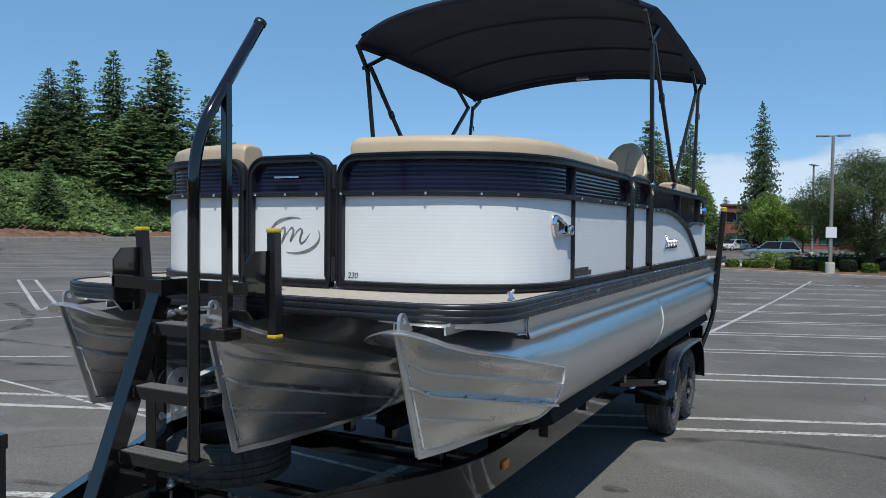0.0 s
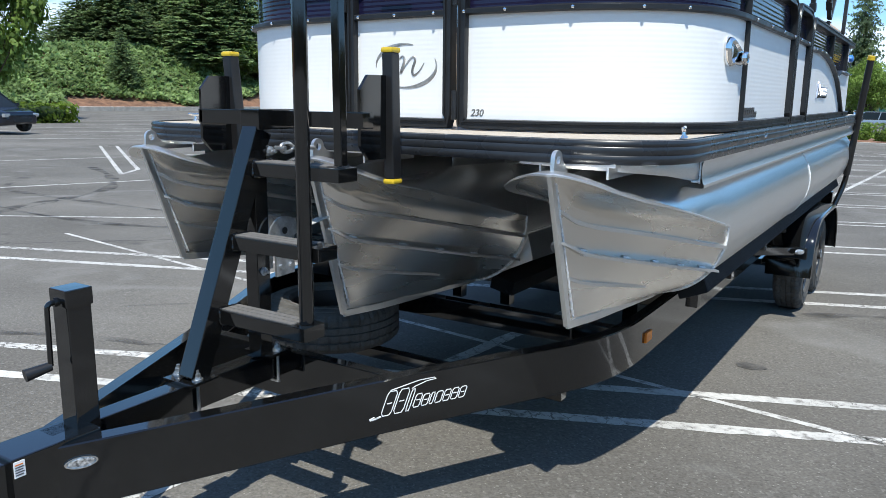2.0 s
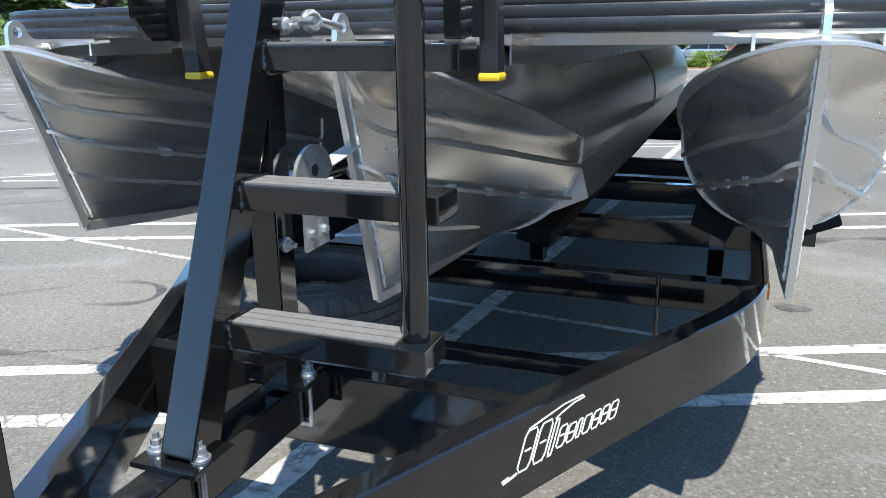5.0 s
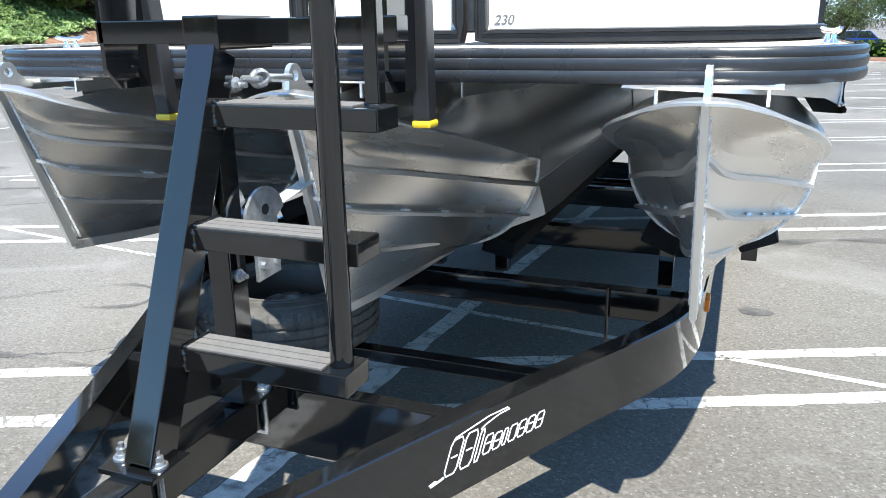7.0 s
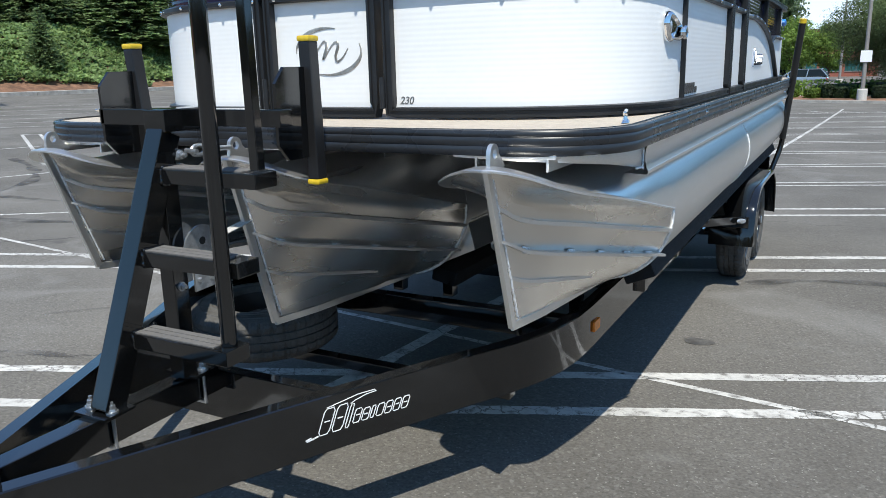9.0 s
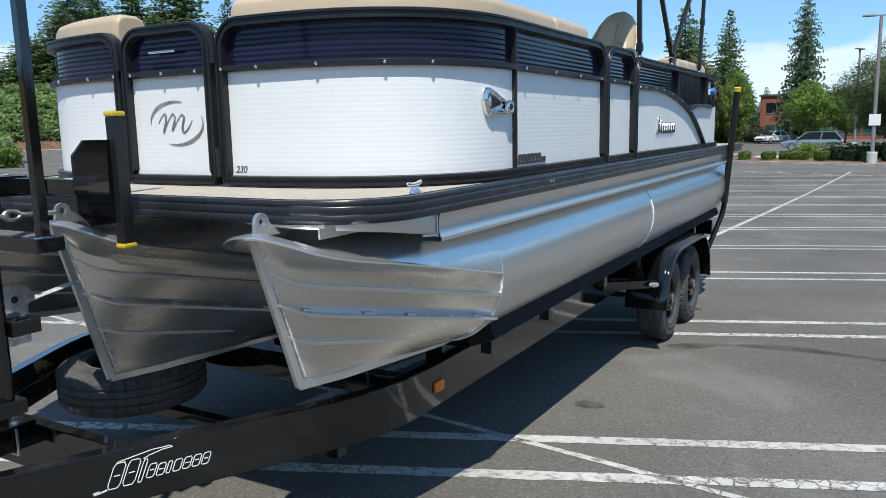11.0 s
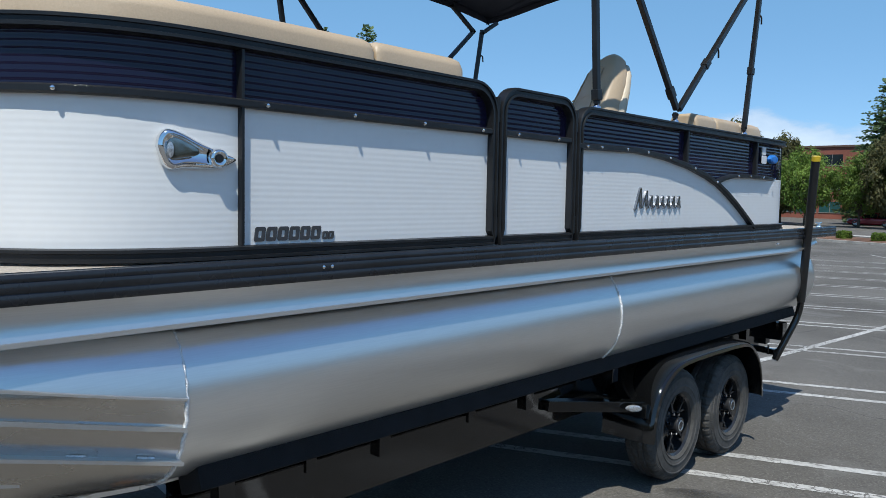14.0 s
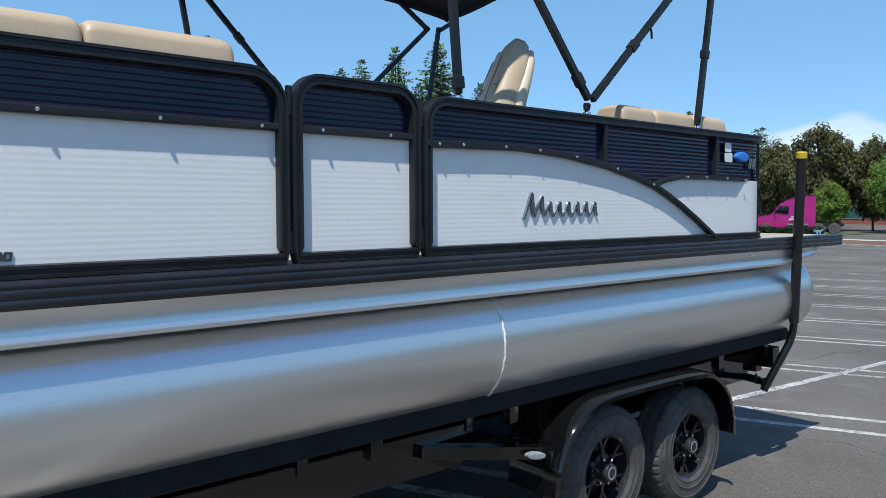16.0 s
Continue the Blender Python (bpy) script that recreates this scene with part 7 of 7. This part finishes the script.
def street_lamp(x, y, h, arm, turn):
    lamp = thing("street_lamp", "grey steel lamp post with two flat heads", "lamp", "street lamps")
    bm = BM()
    tube(bm, [(0, 0, 0.6), (0, 0, h)], [0.11, 0.08], 12)
    part("pole", bm, M_POLE, lamp)
    bm = BM()
    lathe(bm, [(0.0, 0.75), (0.24, 0.75), (0.26, 0.7), (0.26, -0.2)], Matrix(), 16)
    part("base", bm, M_CONC, lamp)
    bm = BM()
    box(bm, (-arm, -0.03, h - 0.02), (arm, 0.03, h + 0.04), 0.01)
    part("arm", bm, M_POLE, lamp)
    for s in (-1, 1):
        bm = BM()
        box(bm, (s * arm - 0.32, -0.15, h - 0.03), (s * arm + 0.32, 0.15, h + 0.07), 0.03)
        part("lamp_head", bm, M_POLE, lamp)
    lamp.matrix_basis = Matrix.Translation((x, y, ground_z(x, y))) @ Matrix.Rotation(turn, 4, "Z")
    return lamp


l1 = street_lamp(2.1, 45.6, 7.85, 0.55, 0.15)
bm = BM()
box(bm, (-0.28, -0.14, 2.15), (0.28, -0.11, 2.75), 0.01)
part("notice", bm, M_DECAL, l1, "small white notice")
street_lamp(0.4, 72, 8.4, 0.35, 1.2)

pine = broadleaf(7.4, 9.0, 41, M_PINE, 0.16, "dense dark green pine tree by the lamp post", "pine_tree", 0.19, 430, 190, 0.12)
pine.matrix_basis = at_ground(4.3, 51.5)
bm = BM()
tube(bm, [(0.2, 0, 0.2), (1.2, 0.2, 1.0), (2.2, 0.3, 2.6)], [0.2, 0.14, 0.05], 8)
part("limb", bm, M_BARK, pine)
pine2 = copy_thing(pine, at_ground(11.5, 55, 1.7, 1.1))
for kind, x, y, h, turn, widen, lab in (
        ("fir2", -6.8, 106.9, 25.0, 0.3, 0.44, ""), ("fir3", -19.0, 95.0, 15.6, 1.0, 1.1, ""), ("fir", -13.6, 91.0, 13.8, 2.1, 0.72, ""), ("fir", -22.4, 116.1, 19.6, 2.6, 1.0, ""),
        ("fir3", -17.7, 117.1, 17.7, 3.6, 0.85, ""), ("fir2", -40.4, 101.9, 14.5, 4.0, 1.0, ""), ("fir", -22.4, 195.8, 12.0, 0.0, 1.0, ""), ("fir3", -27.0, 196.0, 13.0, 0.0, 1.2, ""), ("fir", -17.0, 190.0, 11.0, 0.0, 1.0, ""),
        ("leaf", -5.0, 98.0, 9.4, 0.0, 0.8, ""), ("leaf", -1.4, 100.0, 8.6, 1.5, 0.9, ""), ("leaf", -16.0, 97.0, 6.5, 2.0, 0.9, ""), ("maple", -15.0, 82.0, 9.2, 0.0, 0.58, ""), ("leaf2", -11.5, 86.0, 7.4, 1.0, 0.58, ""),
        ("leaf", -22.6, 81.2, 10.2, 0.7, 0.8, ""), ("leaf", -18.0, 82.8, 9.6, 2.7, 0.75, ""), ("maple", -31.2, 84.0, 10.5, 2.2, 1.25, ""), ("maple", -26.8, 86.5, 9.2, 4.0, 1.1, ""), ("leaf2", -28.6, 80.0, 4.6, 1.0, 1.0, ""), ("maple", -36.8, 86.0, 9.4, 5.0, 1.0, "")):
    plant(kind, x, y, h, turn, 0.0, widen, lab)
clipped(-11.3, 100, 3.6, 2.2, 1.9, M_PURPLE, "reddish brown rounded shrub by the road", "bush", 0, 70, 25)


# ---- buildings ----
def office(x0, x1, y, z_top, storeys, label, step=3.2):
    b = thing("office_building", label, "building", "office buildings")
    g = ground_z((x0 + x1) / 2, y)
    total = z_top - g
    bm = BM()
    box(bm, (x0, y, g - 0.3), (x1, y + 14, z_top), 0.0)
    wall = part("wall", bm, M_BRICK, b)
    bm = BM()
    box(bm, (x0 - 0.2, y - 0.2, z_top), (x1 + 0.2, y + 14.2, z_top + 0.28), 0.03)
    part("roof_edge", bm, mat("brown_coping", (0.12, 0.07, 0.05), 0.6, 0, 0.1, 1), b)
    fh = total / storeys
    for f in range(storeys):
        z0 = g + fh * f + fh * 0.24
        x = x0 + 0.8
        while x + step - 0.35 < x1:
            bm = BM()
            box(bm, (x, y - 0.01, z0), (x + step - 0.35, y + 0.09, z0 + fh * 0.46), 0.0)
            wn_ = part("window", bm, M_TEAL if f == 0 else M_GLASSY, b)
            bm = BM()
            box(bm, (x - 0.05, y - 0.08, z0 - 0.10), (x + step - 0.30, y + 0.02, z0 - 0.005), 0.01)
            for q in (x + (step - 0.35) * 0.5,):
                box(bm, (q - 0.03, y - 0.05, z0), (q + 0.03, y - 0.005, z0 + fh * 0.46), 0.0)
            part("frame", bm, M_POLE, wn_)
            x += step
    return b


office(-13.7, 4.0, 121.5, 5.35, 2, "low red brick office building with dark window bands")
office(-62.0, -27.0, 118.0, 9.4, 3, "red brick office building behind trees")


# ---- parked vehicles ----
def car_paint(name, c, metal=0.3):
    return mat(name, c, 0.22, metal, 0.06, 1.5, 0.03, 40, 0, 1, 0.03, coat=0.7)


def vehicle(name, label, length, width, height, waist, paint, wheel_r, hood=0.27, tail=0.12, cabin=0.62, group="parked cars"):
    """A parked car along x, nose at +x: lofted body, glazed cabin, lamps and four wheels."""
    car = thing(name, label, "car", group)
    L, W = length, width / 2
    bm = BM()
    secs = [(-0.5, 0.52, 0.72, 0.84), (-0.485, 0.36, 0.92, 0.95), (-0.40, 0.30, 1.0, 1.0), (-0.2, 0.28, 1.0, 1.0), (0.1, 0.28, 1.0, 1.0), (0.24, 0.28, 0.97, 1.0), (0.40, 0.30, 0.88, 0.98), (0.475, 0.36, 0.80, 0.90), (0.5, 0.50, 0.66, 0.76)]
    rows = []
    for f, lo, hi, w in secs:
        zl, zh = lo * waist * 0.9, hi * waist
        rows.append([Vector((f * L, W * w * a, zl + (zh - zl) * b)) for a, b in ((-0.9, 0), (-1, 0.18), (-1, 0.62), (-0.94, 0.92), (-0.8, 1.0), (0.8, 1.0), (0.94, 0.92), (1, 0.62), (1, 0.18), (0.9, 0))])
    loft(bm, rows, True, True)
    fix(bm)
    body = part("body", bm, paint, car, "", 35)
    x0, x1 = (-0.5 + tail) * L, (0.5 - hood) * L
    bm = BM()
    rows = []
    for z, a, b, w in ((waist * 0.97, x0 - 0.06 * L, x1 + 0.02 * L, 0.90), (waist + (height - waist) * 0.55, x0 + 0.02 * L, x1 - 0.10 * L, 0.80), (height - 0.05, x0 + 0.06 * L, x1 - 0.17 * L, 0.72)):
        rows.append([Vector((a, -W * w, z)), Vector((b, -W * w, z)), Vector((b, W * w, z)), Vector((a, W * w, z))])
    loft(bm, rows, True, True)
    fix(bm)
    part("glass", bm, M_GLASSY, car)
    bm = BM()
    box(bm, (x0 + 0.05 * L, -W * 0.72, height - 0.06), (x1 - 0.165 * L, W * 0.72, height), 0.03)
    part("roof", bm, paint, car)
    for s in (-1, 1):
        for f in (0.0, 0.46, 1.0):
            bm = BM()
            xa = x0 - 0.05 * L + (x1 + 0.01 * L - x0 + 0.05 * L) * f
            xb = x0 + 0.065 * L + (x1 - 0.175 * L - x0 - 0.065 * L) * f
            bar(bm, (xa, s * W * 0.905, waist * 0.97), (xb, s * W * 0.73, height - 0.03), 0.07, 0.03, 0.0)
            part("pillar", bm, paint, car)
        for x in (-0.30 * L, 0.31 * L):
            bm = BM()
            m = Matrix.Translation((x, s * (W - 0.10), wheel_r)) @ pose(0, 0, 0, -90 * s, 0, 0)
            lathe(bm, [(wheel_r * 0.66, 0.10), (wheel_r * 0.93, 0.11), (wheel_r, 0.07), (wheel_r, -0.09), (wheel_r * 0.6, -0.1)], m, 22)
            fix(bm)
            wh = part("wheel", bm, M_RUBBER, car)
            bm = BM()
            lathe(bm, [(wheel_r * 0.68, 0.10), (wheel_r * 0.62, 0.07), (wheel_r * 0.2, 0.085), (0.0, 0.09)], m, 16)
            for k in range(5):
                a = 2 * math.pi * k / 5
                bar(bm, m @ Vector((0.04 * math.cos(a), 0.04 * math.sin(a), 0.095)), m @ Vector((wheel_r * 0.64 * math.cos(a), wheel_r * 0.64 * math.sin(a), 0.10)), 0.05, 0.02, 0.0)
            part("hub", bm, M_ZINC, wh)
        bm = BM()
        box(bm, (0.462 * L, s * W * 0.80 - 0.16, waist * 0.60), (0.498 * L, s * W * 0.80 + 0.14, waist * 0.74), 0.03)
        part("headlight", bm, M_LENS, car)
        bm = BM()
        box(bm, (-0.5 * L, s * W * 0.80 - 0.13, waist * 0.62), (-0.47 * L, s * W * 0.80 + 0.13, waist * 0.82), 0.03)
        part("tail_light", bm, mat("red_lens", (0.35, 0.01, 0.01), 0.2), car)
        bm = BM()
        box(bm, (x1 - 0.06 * L, s * W * 1.0 - 0.06, waist * 1.0), (x1 - 0.02 * L, s * W * 1.0 + 0.12 * s + 0.05, waist * 1.0 + 0.13), 0.02)
        part("mirror", bm, paint, car)
    bm = BM()
    box(bm, (0.478 * L, -W * 0.5, waist * 0.40), (0.503 * L, W * 0.5, waist * 0.58), 0.02)
    part("grille", bm, M_DARKHOLE, car)
    return car


def park(car, x, y, turn):
    car.matrix_basis = Matrix.Translation((x, y, ground_z(x, y) + 0.06)) @ Matrix.Rotation(radians(turn), 4, "Z")
    return car


P_NAVY, P_SILVER, P_WHITE, P_RED = car_paint("navy_car_paint", (0.007, 0.010, 0.020)), car_paint("silver_car_paint", (0.40, 0.41, 0.42), 0.7), car_paint("white_car_paint", (0.78, 0.78, 0.78), 0), car_paint("red_car_paint", (0.35, 0.015, 0.03), 0.2)
park(vehicle("suv", "dark navy SUV parked beside a hedge", 4.4, 1.9, 1.74, 1.10, P_NAVY, 0.38, 0.26, 0.05), -32.8, 15.2, 16)
park(vehicle("suv", "silver grey SUV parked beyond the bed", 4.7, 1.92, 1.62, 1.02, P_SILVER, 0.36, 0.26, 0.05), -2.75, 71.0, 178)
park(vehicle("sedan", "white sedan parked by the lawn", 4.6, 1.85, 1.45, 0.95, P_WHITE, 0.34, 0.26, 0.15), -9.3, 99.5, 240)
park(vehicle("suv", "dark blue SUV parked by the road", 4.6, 1.9, 1.72, 1.06, P_NAVY, 0.37, 0.25, 0.05), -6.8, 106.0, 205)
park(vehicle("sedan", "red sedan parked by the road", 4.4, 1.8, 1.45, 0.94, P_RED, 0.34), -17.6, 86.0, 185)
park(vehicle("sedan", "blue sedan parked beyond the bed", 4.5, 1.8, 1.45, 0.95, car_paint("blue_car_paint", (0.02, 0.05, 0.2)), 0.34), 7.5, 66, 178)


def semi_truck(x, y, turn):
    """Magenta long-haul tractor with a raised roof; nose at +x."""
    tr = thing("semi_truck", "magenta long-haul truck tractor parked by trees", "truck")
    paint = car_paint("magenta_paint", (0.42, 0.02, 0.20), 0.1)
    bm = BM()
    prof = [(2.7, 0.55), (2.75, 1.25), (2.55, 1.62), (1.25, 1.85), (0.85, 2.45), (0.45, 2.85), (0.0, 3.12), (-0.6, 3.32), (-1.4, 3.45), (-2.3, 3.5), (-2.3, 0.75), (-0.5, 0.6)]
    loft(bm, [[Vector((a, s, b)) for a, b in prof] for s in (-1.12, -1.18, 1.18, 1.12)], True, True)
    fix(bm)
    part("cab", bm, paint, tr, "", 30)
    for s in (-1, 1):
        bm = BM()
        loft(bm, [[Vector((a, s * 1.19 + o, b)) for a, b in ((0.95, 1.95), (0.62, 2.52), (-0.15, 2.52), (-0.15, 1.85))] for o in (-0.01, 0.01)], True, True)
        part("side_window", bm, M_GLASSY, tr)
        bm = BM()
        box(bm, (-1.3, s * 1.19 - 0.01, 1.9), (-0.95, s * 1.19 + 0.01, 2.6), 0.0)
        part("sleeper_window", bm, M_GLASSY, tr)
        for wx in (1.7, -2.6, -3.8):
            bm = BM()
            m = Matrix.Translation((wx, s * 1.0, 0.5)) @ pose(0, 0, 0, -90 * s, 0, 0)
            lathe(bm, [(0.0, 0.12), (0.3, 0.13), (0.46, 0.14), (0.5, 0.1), (0.5, -0.15), (0.3, -0.15)], m, 24)
            part("wheel", bm, M_RUBBER, tr)
        bm = BM()
        rod(bm, (0.0, s * 1.05, 0.75), (-1.7, s * 1.05, 0.75), 0.3, 0.3, 18)
        part("fuel_tank", bm, M_DARKHOLE, tr)
        bm = BM()
        box(bm, (0.9, s * 1.42 - 0.08, 1.9), (1.0, s * 1.42 + 0.08, 2.5), 0.03)
        part("mirror", bm, M_DARKHOLE, tr)
        bm = BM()
        for k in range(3):
            box(bm, (-0.7 - 0.05 * k, s * 1.195 - 0.004, 1.25 + 0.14 * k), (-0.15 - 0.1 * k, s * 1.195 + 0.004, 1.32 + 0.14 * k), 0.0)
        part("door_marks", bm, M_DECAL, tr)
    bm = BM()
    loft(bm, [[Vector((a, s * w, b)) for s in (-1, 1)] for a, b, w in ((1.29, 1.88, 1.02), (0.89, 2.43, 0.97))])
    part("windscreen", bm, M_GLASSY, tr)
    bm = BM()
    box(bm, (-4.6, -0.45, 0.75), (-2.2, 0.45, 1.0), 0.02)
    part("chassis", bm, M_DARKHOLE, tr)
    tr.matrix_basis = Matrix.Translation((x, y, ground_z(x, y) + 0.05)) @ Matrix.Rotation(radians(turn), 4, "Z")


semi_truck(-28.0, 69.6, 206)
for i in range(11):
    clipped(-32.5 + 0.95 * i, 63.8 + 0.25 * math.sin(i * 2.3), 1.2, 1.0, 0.55 + 0.2 * math.sin(i * 1.7) ** 2, M_DARK_LEAF_AND_SHADE, "low dark green shrub before the lawn", "bush", i, 300 + i, 90)


# ---- unseen woods, added to darken reflections in the panels and tubes ----
def far_woods():
    r = random.Random(77)
    vs, fs = [], []
    for i in range(680):
        a = radians(-175 + 251 * r.random())
        d = 125 + 45 * r.random()
        x, y = d * math.cos(a), d * math.sin(a)
        h = r.uniform(8.5, 14.0)
        for j in range(34):
            t = r.random()
            q = Vector((r.gauss(0, 1), r.gauss(0, 1), 0)) * (2.6 * (1.1 - t))
            sprig(vs, fs, Vector((x + q.x, y + q.y, ground_z(x, y) + 0.3 + h * t)), Vector((r.uniform(-1, 1), r.uniform(-1, 1), -0.2)).normalized(), 2.6, Vector((0, 0, 1)), r, 2)
    me = bpy.data.meshes.new("far_woods")
    me.from_pydata([tuple(v) for v in vs], [], fs)
    me.materials.append(M_MAPLE)
    tagged(new("far_woods", me), "belt of green trees added out of view for reflections", "woods", "", "stuff")


far_woods()
